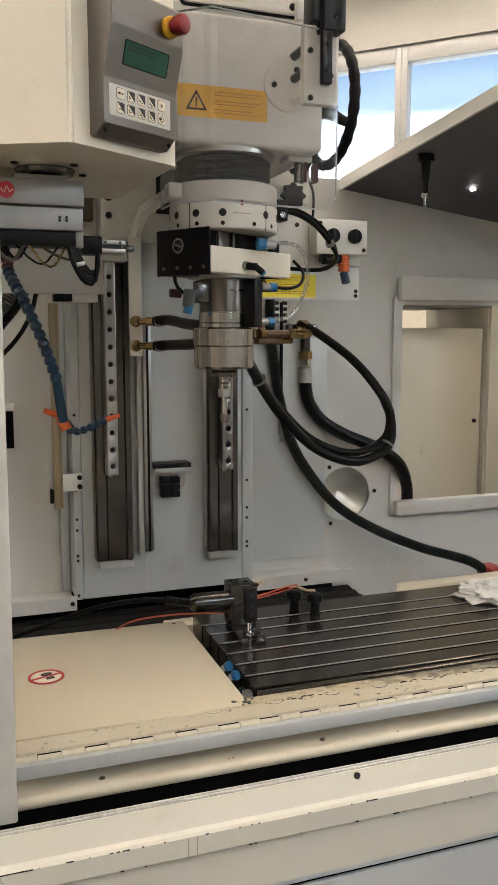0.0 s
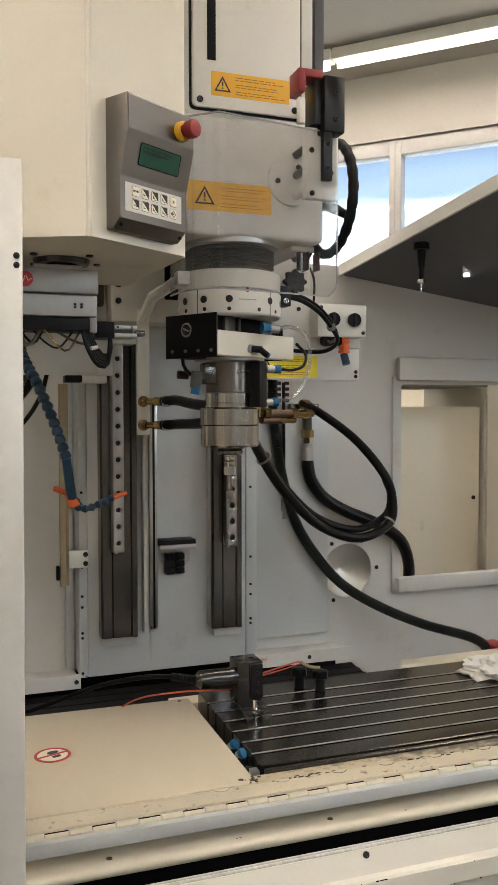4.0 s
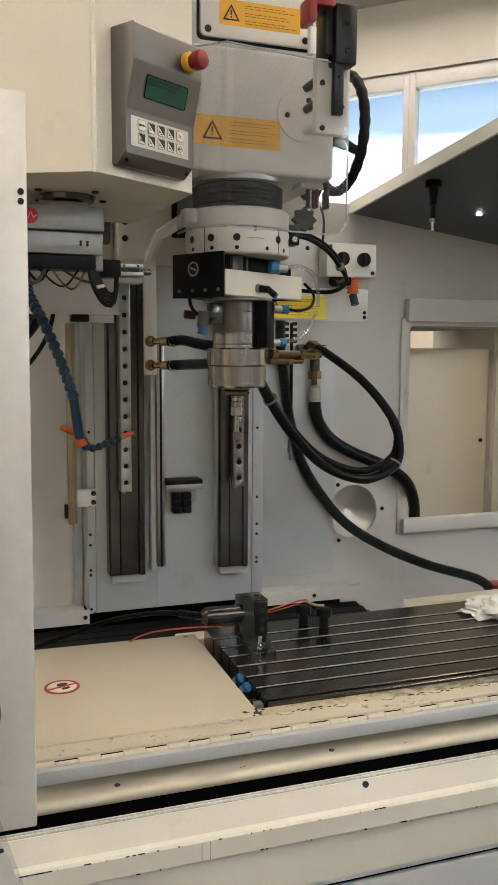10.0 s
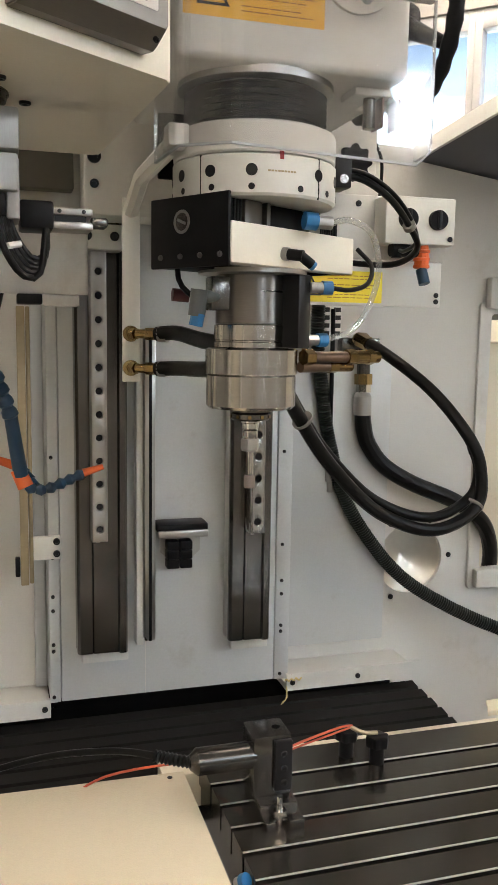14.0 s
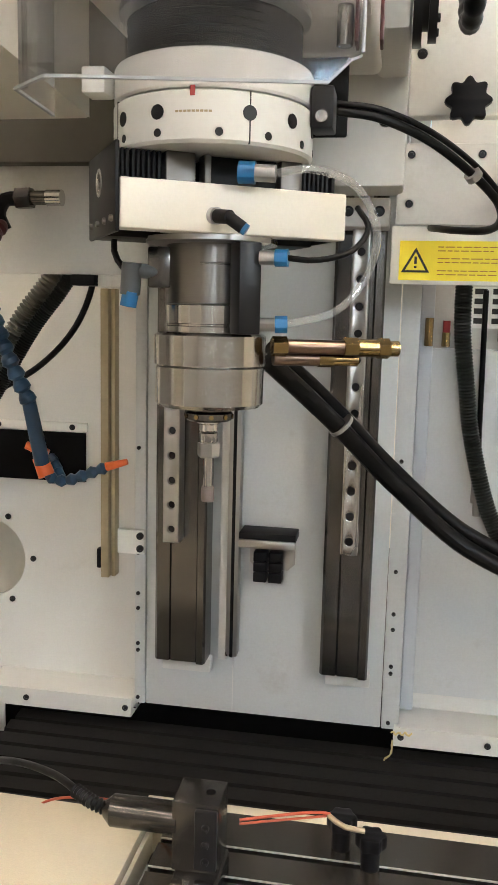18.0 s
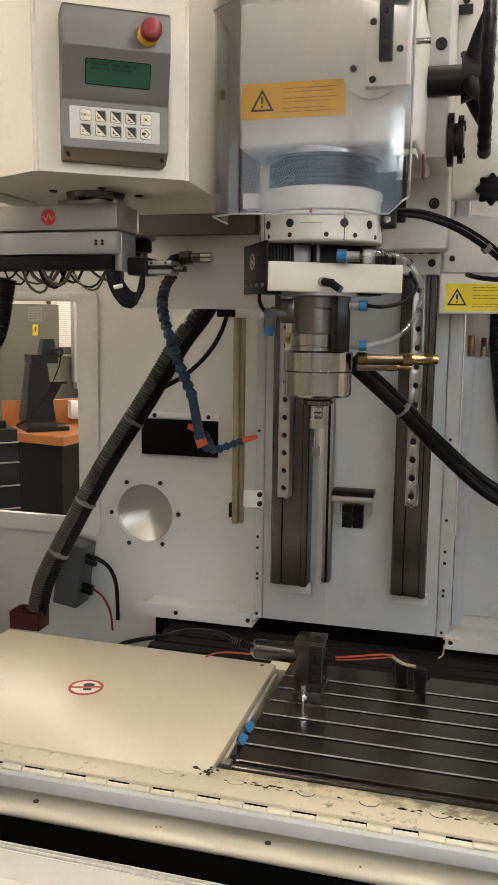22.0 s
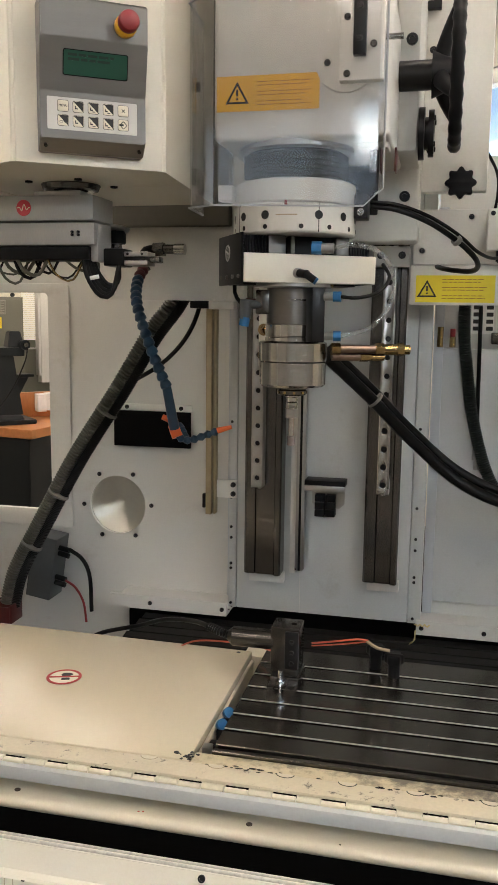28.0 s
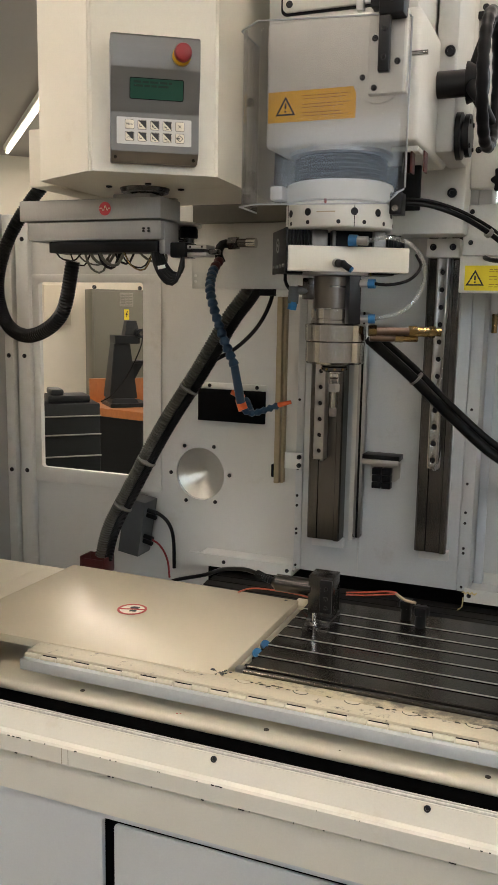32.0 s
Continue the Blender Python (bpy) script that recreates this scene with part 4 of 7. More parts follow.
dr = part("access_door", plate(rect(0.516, 1.44, 0.09, 0.570, 0.008), [], 0.010, facing(0, 1.430, 0), 0.003), BASEPAINT, fp)
# black sheet behind the access door paints the shade in its gap
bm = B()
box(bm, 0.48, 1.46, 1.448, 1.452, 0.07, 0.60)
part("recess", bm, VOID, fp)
bm = B()
box(bm, -0.86, -0.130, 1.64, 2.27, 0.70, 0.775, 0.003)
deck = solid("side_deck", bm, CREAM, "cream deck plate beside the lid", "deck")
bm = B()
box(bm, -0.24, -0.13, 1.66, 2.20, 0.7755, 0.786, 0.002)
deck_strip = solid("deck_strip", bm, CREAM, "narrow cream cover strip beside the lid", "strip")
bm = B()
box(bm, -0.112, 0.60, 1.645, 2.285, 0.66, 0.70)
tray = solid("tray_floor", bm, CREAM, "cream tray floor under the lid", "tray")
bm = plate([(1.335, 2.340), (1.80, 2.340), (1.80, 2.40), (1.362, 2.392)], [], 0.012, Matrix.Translation((0, 0, 0.774)), 0.002)
side_tray = solid("side_tray", bm, CREAM, "cream cover plate behind the table's far end", "plate")

# crumpled bag on the table's end
bm = B()
bmesh.ops.create_icosphere(bm, subdivisions=4, radius=1.0)
for v in bm.verts:
    n = noise.noise(v.co * 2.1) * 0.45 + noise.noise(v.co * 5.3) * 0.22
    v.co = Vector((v.co.x * 0.085, v.co.y * 0.075, max(v.co.z, -0.35) * 0.034)) * (1 + n) + Vector((1.515, 2.125, 0.815))
bag = solid("crumpled_bag", bm, PAPER, "crumpled white plastic bag lying on the table", "bag", smooth=18)

# ---- the loader column with its keypad ----
ZC = 1.896
col = thing("loader_column", (0.28, 2.0, ZC), "warm white folded sheet column above the loader", "column")
bm = B()
pl = [(0.091, 1.815), (0.298, 1.709), (0.53, 1.868), (0.495, 2.34), (0.075, 2.34)]
lo, hi = [bm.verts.new((x, y, ZC)) for x, y in pl], [bm.verts.new((x, y, 3.3)) for x, y in pl]
for k in range(5):
    bm.faces.new((lo[k], lo[(k + 1) % 5], hi[(k + 1) % 5], hi[k]))
bm.faces.new(lo)
bm.faces.new(hi)
bmesh.ops.bevel(bm, geom=[e for e in bm.edges if abs(e.verts[0].co.z - e.verts[1].co.z) > 1], offset=0.006, segments=3, affect="EDGES")
part("shell", bm, COLUMN, col)
bm = B()
lathe(bm, [(0.062, ZC - 0.003), (0.062, ZC - 0.001), (0.058, ZC - 0.012), (0.036, ZC - 0.012), (0.036, ZC - 0.004)], (0.28, 1.99))
part("flange", bm, DARKSTEEL, col)
screws(col, [Matrix.Translation((0.28 + 0.09 * math.cos(a), 1.99 + 0.09 * math.sin(a), ZC)) @ Matrix.Rotation(math.pi, 4, "X") for a in (0.4, 2.2, 3.9, 5.3)], 0.008)
bm = B()
box(bm, 0.0, 0.073, 1.90, 2.34, ZC, 2.035, 0.004)
part("side_box", bm, COLUMN, col)

# keypad on the slanted face
KF = facing(0.294, 1.713, 0, 33.3)
kp = thing("operator_keypad", (0.40, 1.75, 1.91), "brushed stainless operator keypad with green display and red stop button", "keypad")
u0, u1, zb, zt = 0.046, 0.235, 1.914, 2.166
prof = [(zb, 0.0), (zb, 0.020), (zb + 0.004, 0.026), (zb + 0.020, 0.0425), (zb + 0.024, 0.043), (2.012, 0.043), (2.016, 0.0437), (2.098, 0.0642), (2.102, 0.065), (zt - 0.004, 0.065), (zt, 0.062), (zt, 0.0)]
bm = B()
a0, a1 = [bm.verts.new(KF @ Vector((u0, z, w))) for z, w in prof], [bm.verts.new(KF @ Vector((u1, z, w))) for z, w in prof]
for k in range(len(prof)):
    bm.faces.new((a0[k], a0[(k + 1) % len(prof)], a1[(k + 1) % len(prof)], a1[k]))
bm.faces.new(a0)
bm.faces.new(a1)
bmesh.ops.bevel(bm, geom=[e for f in bm.faces if len(f.verts) > 6 for e in f.edges], offset=0.002, segments=2, affect="EDGES")
body = part("body", bm, STAINLESS, kp, smooth=25)
KP = KF @ Matrix.Translation((u0, 1.949, 0.0433))
part("key_film", plate(rect(0.0125, 0.173, 0.0, 0.055, 0.002), [], 0.0008, KP), KEYPAD, kp, "pale membrane key field", smooth=0)
for r in range(2):
    for c in range(5):
        ku, kv = 0.040 + 0.0269 * c, 0.0405 - 0.0245 * r
        key = part("key", plate(rect(ku - 0.0092, ku + 0.0092, kv - 0.0092, kv + 0.0092, 0.003), [], 0.0016, KP @ Matrix.Translation((0, 0, 0.0008)), 0.0004), KEYCAP, kp, "cream key with a black mark")
        part("key_edge", plate(rect(ku - 0.0099, ku + 0.0099, kv - 0.0099, kv + 0.0099, 0.0034), [], 0.0006, KP @ Matrix.Translation((0, 0, 0.0005))), INK, key, smooth=0)
        M = KP @ Matrix.Translation((ku, kv, 0.0017))
        if 0 < c < 4 or (c == 0 and r):
            part("corner_mark", plate([(-0.0085, 0.0085), (0.0085, 0.0085), (0.0085, -0.0085)], [], 0.0004, M), INK, key, smooth=0)
            if c:
                b2 = B()
                box(b2, -0.006, -0.001, -0.0045, -0.0025, -0.0002, 0.0003, m=M)
                box(b2, -0.006, -0.0045, -0.0045, 0.001, -0.0002, 0.0003, m=M)
                if c > 1:
                    box(b2, -0.002, 0.003, -0.007, -0.0055, -0.0002, 0.0003, m=M)
                part("symbol", b2, INK, key, smooth=0)
        if c == 0:
            lettering("CTRL" if r else "MENU", 0.0056, M @ Matrix.Translation((0, -0.003 if r else 0, 0.0003)), INK, key)
        if c == 4:
            b2 = B()
            for s in (45, -45):
                R = M @ Matrix.Rotation(radians(s), 4, "Z")
                if r == 0:
                    box(b2, -0.004, 0.004, -0.0006, 0.0006, -0.0002, 0.0003, m=R)
                else:
                    box(b2, -0.0045, 0.0045, 0.004, 0.0052, -0.0002, 0.0003, m=R)
                    box(b2, -0.0045, 0.0045, -0.0052, -0.004, -0.0002, 0.0003, m=R)
            if r:
                box(b2, -0.0075, 0.0005, -0.0016, 0.0016, -0.0001, 0.0004, m=M)
            part("symbol", b2, INK, key, smooth=0)
slope = math.degrees(math.atan2(0.0205, 0.082))
KD = KF @ Matrix.Translation((u0, 2.016, 0.0439)) @ Matrix.Rotation(radians(slope), 4, "X")
dsp = part("display", plate(rect(0.041, 0.153, 0.026, 0.066, 0.003), [], 0.001, KD @ Matrix.Translation((0, 0, 0.0006))), LCD, kp, "dim green text display", smooth=0)
part("display_frame", plate(rect(0.0395, 0.1545, 0.0245, 0.0675, 0.004), [rect(0.0412, 0.1528, 0.0262, 0.0658, 0.003)], 0.0020, KD @ Matrix.Translation((0, 0, 0.0006)), 0.0006), BLACK, dsp)
bars(dsp, KD @ Matrix.Translation((0, 0, 0.0006)), 0.048, 0.148, (0.0590, 0.0515), 0.0042, LCDINK, 3)
EB = KF @ Matrix.Translation((0.194, 2.127, 0.065))
bm = B()
lathe(bm, [(0.0195, 0), (0.0195, 0.010), (0.017, 0.012)], (0, 0), 28, EB)
part("stop_collar", bm, YELLOW, kp, "yellow collar")
bm = B()
lathe(bm, [(0.013, 0.010), (0.013, 0.020), (0.0175, 0.022), (0.0185, 0.026), (0.0185, 0.036), (0.0165, 0.041), (0.011, 0.0435), (0.001, 0.044)], (0, 0), 28, EB)
part("stop_button", bm, RED, kp, "red mushroom stop button")
screws(kp, [KF @ Matrix.Translation((u, zb + 0.010, 0.0325)) @ Matrix.Rotation(radians(46), 4, "X") for u in (u0 + 0.010, u1 - 0.010)], 0.0035)

# ---- the loader arm under the column ----
ld = thing("tool_loader", (0.28, 1.99, 1.72), "raised tool loader with two grey aluminium boxes and cables", "loader")
bm = B()
rod(bm, (0.28, 1.99, 1.86), (0.28, 1.99, ZC + 0.05), 0.0265, seg=32)
part("post", bm, CHROME, ld, "polished round post")
bm = B()
box(bm, 0.215, 0.320, 1.945, 2.04, 1.868, 1.878, 0.002)
part("clamp_plate", bm, LOADER, ld)
bm = B()
box(bm, -0.06, 0.352, 1.937, 2.045, 1.817, 1.868, 0.003)
part("upper_box", bm, LOADER, ld)
lg = part("badge", plate(circle(0.197, 1.843, 0.0165, 30), [], 0.001, facing(0, 1.9365, 0)), LOGO, ld, "round red badge", smooth=0)
bm = B()
pts = [(0.1825 + 0.029 * i / 16, 1.9355, 1.843 + 0.008 * math.sin(i * 0.9) * math.exp(-((i - 8) / 5) ** 2)) for i in range(17)]
sweep(bm, [Vector(p) for p in pts], 0.0008, 6)
part("wave_mark", bm, KEYCAP, lg)
bm = B()
box(bm, -0.04, 0.350, 1.944, 2.040, 1.768, 1.814, 0.003)
part("lower_box", bm, LOADER, ld)
screws(ld, [facing(x, 1.944, z) for x in (0.302, 0.316) for z in (1.788, 1.794)], 0.003)
bm = B()
box(bm, 0.02, 0.335, 1.950, 2.035, 1.738, 1.766, 0.003)
part("cable_tray", bm, BLACK, ld, "dark underside tray")
bm = B()
box(bm, 0.335, 0.352, 1.960, 2.03, 1.735, 1.812, 0.003)
part("end_bracket", bm, LOADER, ld)
bm = B()
box(bm, 0.352, 0.396, 1.985, 2.05, 1.727, 1.764, 0.004)
part("gripper_body", bm, BLACK, ld)
for z0, z1 in ((1.7475, 1.7575), (1.7290, 1.7390)):
    bm = B()
    box(bm, 0.394, 0.448, 1.994, 2.046, z0, z1, 0.002)
    part("gripper_jaw", bm, ALU, ld, "bright jaw plate")
bm = B()
box(bm, 0.398, 0.440, 2.000, 2.040, 1.739, 1.7475)
part("jaw_gap", bm, BLACKOX, ld)
screws(ld, [facing(x, 1.994, 1.7525) for x in (0.404, 0.436)], 0.0028, h=0.001)
bm = B()
box(bm, 0.447, 0.470, 2.006, 2.036, 1.735, 1.748, 0.003)
part("finger", bm, DARKSTEEL, ld)
rnd = random.Random(4)
for k in range(11):
    x0 = 0.02 + 0.024 * k
    x1 = x0 + rnd.uniform(0.05, 0.15)
    d = rnd.uniform(0.012, 0.045)
    y = 1.955 + rnd.uniform(0, 0.06)
    part("cable", hose_mesh([(x0, y, 1.744), ((2 * x0 + x1) / 3, y - 0.008, 1.737 - d * 0.8), ((x0 + 2 * x1) / 3, y + 0.01, 1.735 - d), (min(x1, 0.335), y + 0.01, 1.740)], rnd.choice((0.0022, 0.003, 0.004))), rnd.choice((RUBBER, BLACK, RIBGREY, BRASS)), ld)
for k in range(5):
    o = 0.0075 * k
    part("cable", hose_mesh([(0.318 + o * 0.5, 1.958 + 0.004 * k, 1.752), (0.328 + o * 0.6, 1.955 + 0.004 * k, 1.705 + o * 0.3), (0.352 + o * 0.5, 1.962 + 0.004 * k, 1.666 + o * 0.7), (0.376 + o * 0.3, 1.972 + 0.004 * k, 1.668 + o * 0.9), (0.386, 1.990, 1.728)], 0.0048), RUBBER, ld, "thick black cable")
bm = B()
rod(bm, (0.336, 1.953, 1.700), (0.352, 1.962, 1.704), 0.0045, seg=8)
part("cable_tie", bm, PAPER, ld, "white cable tie")

# tool magazine disc behind the post
mg = thing("tool_magazine", (0.152, 2.24, 1.75), "round tool magazine disc with black holders and steel collets", "magazine")
bm = B()
lathe(bm, [(0.150, 1.829), (0.152, 1.832), (0.150, 1.836), (0.03, 1.836), (0.03, 1.829)], (0.152, 2.242), 56)
part("disc", bm, STEEL, mg)
bm = B()
rod(bm, (0.152, 2.242, 1.836), (0.152, 2.242, ZC + 0.01), 0.045)
part("hub", bm, BLACK, mg)
for sx in (-0.105, 0.105):
    bm = B()
    box(bm, 0.152 + sx - 0.010, 0.152 + sx + 0.010, 2.18, 2.20, 1.845, ZC + 0.002, 0.002)
    part("hanger", bm, ALU, mg)
for k in range(8):
    a = 2 * math.pi * k / 8 + 0.2
    cx, cy = 0.152 + 0.118 * math.cos(a), 2.242 + 0.118 * math.sin(a)
    bm = B()
    lathe(bm, [(0.024, 1.796), (0.026, 1.799), (0.026, 1.820), (0.022, 1.827)], (cx, cy), 22)
    h = part("holder", bm, BLACK, mg)
    bm = B()
    lathe(bm, [(0.014, 1.772), (0.016, 1.775), (0.016, 1.796)], (cx, cy), 18)
    part("collet", bm, DARKSTEEL, h, "small steel collet")
bm = B()
box(bm, 0.205, 0.225, 2.09, 2.105, 1.76, 1.83, 0.002)
part("sensor_arm", bm, ALU, mg)
bm = B()
box(bm, 0.208, 0.240, 2.095, 2.125, 1.752, 1.776, 0.004)
part("sensor", bm, BLUE, mg, "blue sensor head")

# ---- the grinding head ----
hd = thing("grinder", (0.75, 2.3, 1.98), "white painted cast head body with cover door and labels", "machine head")
bm = B()
box(bm, 0.575, 0.940, 2.050, 2.48, 1.985, 2.272, 0.012, seg=3)
part("casting", bm, CAST, hd)
bm = B()
box(bm, 0.565, 0.925, 2.085, 2.50, 2.274, 3.3, 0.006)
part("upper_body", bm, CAST, hd)
cd = part("cover_door", plate(rect(0.604, 0.885, 2.297, 3.0, 0.012), [], 0.012, facing(0, 2.078, 0), 0.003), WHITE, hd, "white cover door with a dark seal")
part("door_seal", plate(rect(0.598, 0.891, 2.291, 3.01, 0.014), [], 0.004, facing(0, 2.083, 0)), BLACK, cd, smooth=0)
screws(cd, [facing(0.622, 2.072, 2.313), facing(0.868, 2.072, 2.313)], 0.008)
bm = B()
box(bm, 0.640, 0.662, 2.0695, 2.0725, 2.409, 2.62, 0.001)
part("door_slot", bm, BLACK, cd)
M = facing(0, 2.0715, 0)
lab = part("warning_label", plate(rect(0.650, 0.854, 2.326, 2.384, 0.001), [], 0.0006, M), STICKER, hd, "amber warning label with a black triangle", smooth=0)
triangle_sign(lab, M, 0.679, 2.354, 0.021)
bars(lab, M, 0.712, 0.845, (2.374, 2.368, 2.357, 2.351, 2.340, 2.334), 0.0018, INKBROWN, 1)
M = facing(0, 2.0495, 0)
lab = part("warning_label", plate(rect(0.570, 0.785, 2.043, 2.113, 0.001), [], 0.0006, M @ Matrix.Translation((0.012, 0, 0))), STICKER, hd, "amber warning label with a black triangle", smooth=0)
triangle_sign(lab, M, 0.626, 2.078, 0.025)
bars(lab, M, 0.668, 0.785, (2.100, 2.093, 2.081, 2.074, 2.062, 2.055), 0.0017, INKBROWN, 2)
bm = B()
rod(bm, (0.850, 2.051, 2.132), (0.850, 2.044, 2.132), 0.062, seg=48)
bc = part("bearing_cap", bm, CAST, hd)
screws(bc, [facing(0.850 + 0.038 * math.cos(a), 2.044, 2.132 + 0.038 * math.sin(a)) for a in (1.1, 3.25, 5.2)], 0.0065)
bm = B()
box(bm, 0.848, 0.932, 1.951, 1.975, 2.068, 2.235, 0.002)
cp = part("clamp_plate", bm, WHITE, hd)
screws(cp, [facing(x, 1.951, z) for x, z in ((0.863, 2.080), (0.862, 2.181), (0.912, 2.131))], 0.0065)
for z in (2.095, 2.145, 2.195):
    bm = B()
    rod(bm, (0.862, 1.975, z), (0.862, 2.05, z), 0.010)
    part("spacer", bm, CAST if z < 2.1 else BLACKOX, hd)
bm = B()
box(bm, 0.877, 0.901, 1.916, 1.934, 2.104, 2.26, 0.002)
hb = part("hanger_bar", bm, BLACKOX, hd)
screws(hb, [facing(0.889, 1.916, z) for z in (2.132, 2.188)], 0.0055)
bm = B()
box(bm, 0.856, 0.875, 1.922, 1.978, 2.236, 2.335, 0.002)
part("lock_bar", bm, BLACKOX, hd)
bm = B()
box(bm, 0.877, 0.930, 1.910, 1.965, 2.215, 2.345, 0.004)
lk = part("lock_block", bm, BLACKOX, hd)
screws(lk, [facing(0.905, 1.910, z) for z in (2.245, 2.305)], 0.0065)
bm = B()
box(bm, 0.826, 0.876, 1.915, 1.975, 2.3375, 2.356, 0.003)
box(bm, 0.814, 0.832, 1.915, 1.975, 2.302, 2.356, 0.003)
part("lock_key", bm, RED, hd, "red plastic lock key")
bm = B()
box(bm, 0.822, 0.838, 1.93, 1.95, 2.235, 2.295, 0.003)
part("latch", bm, PAPER, hd)
bm = B()
rod(bm, (0.925, 2.027, 2.165), (0.962, 2.027, 2.165), 0.006, seg=14)
part("side_pin", bm, CHROME, hd, "small bright pin")
bm = B()
box(bm, 0.936, 0.962, 2.10, 2.13, 2.36, 3.3, 0.003)
part("cable_duct", bm, HOOD, hd)

bm = B()
box(bm, 0.872, 0.935, 2.10, 2.16, 1.972, 1.984, 0.002)
ub = part("under_plate", bm, WHITE, hd)
bm = B()
rod(bm, (0.905, 2.12, 1.972), (0.905, 2.12, 1.925), 0.010, seg=14)
part("plunger", bm, DARKSTEEL, ub)
for x in (0.918, 0.948):
    bm = B()
    box(bm, x, x + 0.004, 2.10, 2.14, 1.925, 1.972, 0.001)
    part("red_guard", bm, DARKRED, ub)

# added black plate stands in for the shaded cavity behind the neck
bm = B()
box(bm, 0.605, 0.895, 2.360, 2.372, 1.868, 1.983, 0.003)
part("cavity_shade_plate", bm, BELLOWS, hd, "black plate added for the dark cavity behind the neck")

# right flank of the head
fk = thing("head_flank", (0.98, 2.5, 1.8), "white cast carriage flank with handwheel plate", "carriage")
bm = B()
box(bm, 0.49, 0.985, 2.555, 2.668, 1.822, 3.3, 0.010)
part("carriage_casting", bm, CAST, fk)
bm = B()
box(bm, 0.930, 0.985, 2.30, 2.553, 2.00, 3.3, 0.010)
part("flank_rib", bm, CAST, fk)
screws(fk, [facing(0.948, 2.555, 1.935), facing(0.512, 2.555, 1.936)], 0.0135, h=0.010)
screws(fk, [facing(0.512, 2.555, 1.884)], 0.009, h=0.006)
screws(fk, [facing(x, 2.30, z) for x, z in ((0.965, 2.24),)], 0.013, h=0.010)
for rx in (0.535, 0.909):
    bm = B()
    box(bm, rx - 0.046, rx + 0.052, 2.668, 2.738, 1.766, 1.820, 0.004)
    rc = part("rail_carriage", bm, CAST, fk, "rail carriage block")
    screws(rc, [facing(rx + dx, 2.668, 1.795) for dx in (-0.026, 0.032)], 0.010)
bm = B()
box(bm, 0.985, 1.155, 2.625, 2.665, 1.955, 3.3, 0.004)
part("wheel_plate", bm, WHITE, fk)
screws(fk, [facing(x, 2.625, z) for x, z in ((1.003, 2.31), (1.005, 2.06), (1.003, 2.44))], 0.009)
bm = B()
box(bm, 0.985, 1.020, 2.605, 2.625, 2.405, 2.425, 0.002)
part("stop_strip", bm, BLACKOX, fk)

hw = thing("handwheel", (1.05, 2.29, 2.16), "black wavy-grip handwheel on a short shaft", "handwheel")
bm = B()
rod(bm, (0.930, 2.29, 2.160), (1.015, 2.29, 2.160), 0.032, seg=32)
part("shaft", bm, BLACKOX, hw)
bm = B()
rod(bm, (1.012, 2.29, 2.160), (1.062, 2.29, 2.160), 0.050, 0.030, seg=32)
part("hub", bm, BLACK, hw)
bm = B()
ring = []
for i in range(97):
    a = 2 * math.pi * i / 96
    ring.append(Vector((1.066, 2.29 + 0.152 * math.cos(a), 2.160 + 0.152 * math.sin(a))))
sweep(bm, ring, lambda i: 0.0140 + 0.0012 * math.cos(i * 2 * math.pi / 4), 12)
part("grip", bm, BLACK, hw, "wavy black grip ring")
for a in (90, 210, 330):
    bm = B()
    c, s = math.cos(radians(a)), math.sin(radians(a))
    sweep(bm, evenly(spline([(1.030, 2.29 + 0.030 * c, 2.16 + 0.030 * s), (1.045, 2.29 + 0.09 * c, 2.16 + 0.09 * s), (1.064, 2.29 + 0.148 * c, 2.16 + 0.148 * s)]), 0.01), lambda i: 0.020 - 0.0008 * i, 12)
    part("spoke", bm, BLACK, hw)

rf = thing("side_flange", (0.96, 2.36, 2.0), "black round flange pair on the head's side", "flange")
bm = B()
rod(bm, (0.986, 2.34, 2.045), (0.999, 2.34, 2.045), 0.058, seg=40)
rod(bm, (1.008, 2.34, 2.045), (1.020, 2.34, 2.045), 0.052, seg=40)
rod(bm, (0.995, 2.34, 2.045), (1.012, 2.34, 2.045), 0.036, seg=32)
part("flange_body", bm, BLACKOX, rf)
screws(rf, [Matrix.Translation((1.020, 2.34 + 0.042 * math.cos(a), 2.045 + 0.042 * math.sin(a))) @ Matrix.Rotation(radians(90), 4, "Y") for a in (0.8, 2.4, 3.9, 5.5)], 0.006)

kn = thing("star_knob", (1.087, 2.60, 1.965), "black star knob on the wheel plate", "knob")
bm = plate([(0.036 * (1 + 0.13 * math.cos(8 * a)) * math.cos(a) + 1.087, 0.036 * (1 + 0.13 * math.cos(8 * a)) * math.sin(a) + 1.972) for a in (2 * math.pi * i / 64 for i in range(64))], [], 0.022, facing(0, 2.595, 0), 0.004)
part("grip", bm, BLACK, kn)
bm = B()
rod(bm, (1.087, 2.605, 1.972), (1.087, 2.626, 1.972), 0.014)
part("stem", bm, BLACKOX, kn)

# control box plates to the right of the head
cb = thing("switch_box", (1.2, 2.64, 1.66), "pale grey valve plate with switches, yellow label and cables", "switch box")
bm = B()
box(bm, 0.972, 1.345, 2.642, 2.66, 1.768, 1.912, 0.003)
part("upper_plate", bm, SHEET, cb)
bm = B()
box(bm, 0.966, 1.345, 2.650, 2.668, 1.661, 1.767, 0.003)
lp = part("lower_plate", bm, WHITE, cb)
screws(lp, [facing(1.332, 2.650, z) for z in (1.690, 1.675)], 0.006)
bm = B()
box(bm, 1.160, 1.335, 2.578, 2.641, 1.800, 1.905, 0.004)
sb = part("box", bm, WHITE, cb)
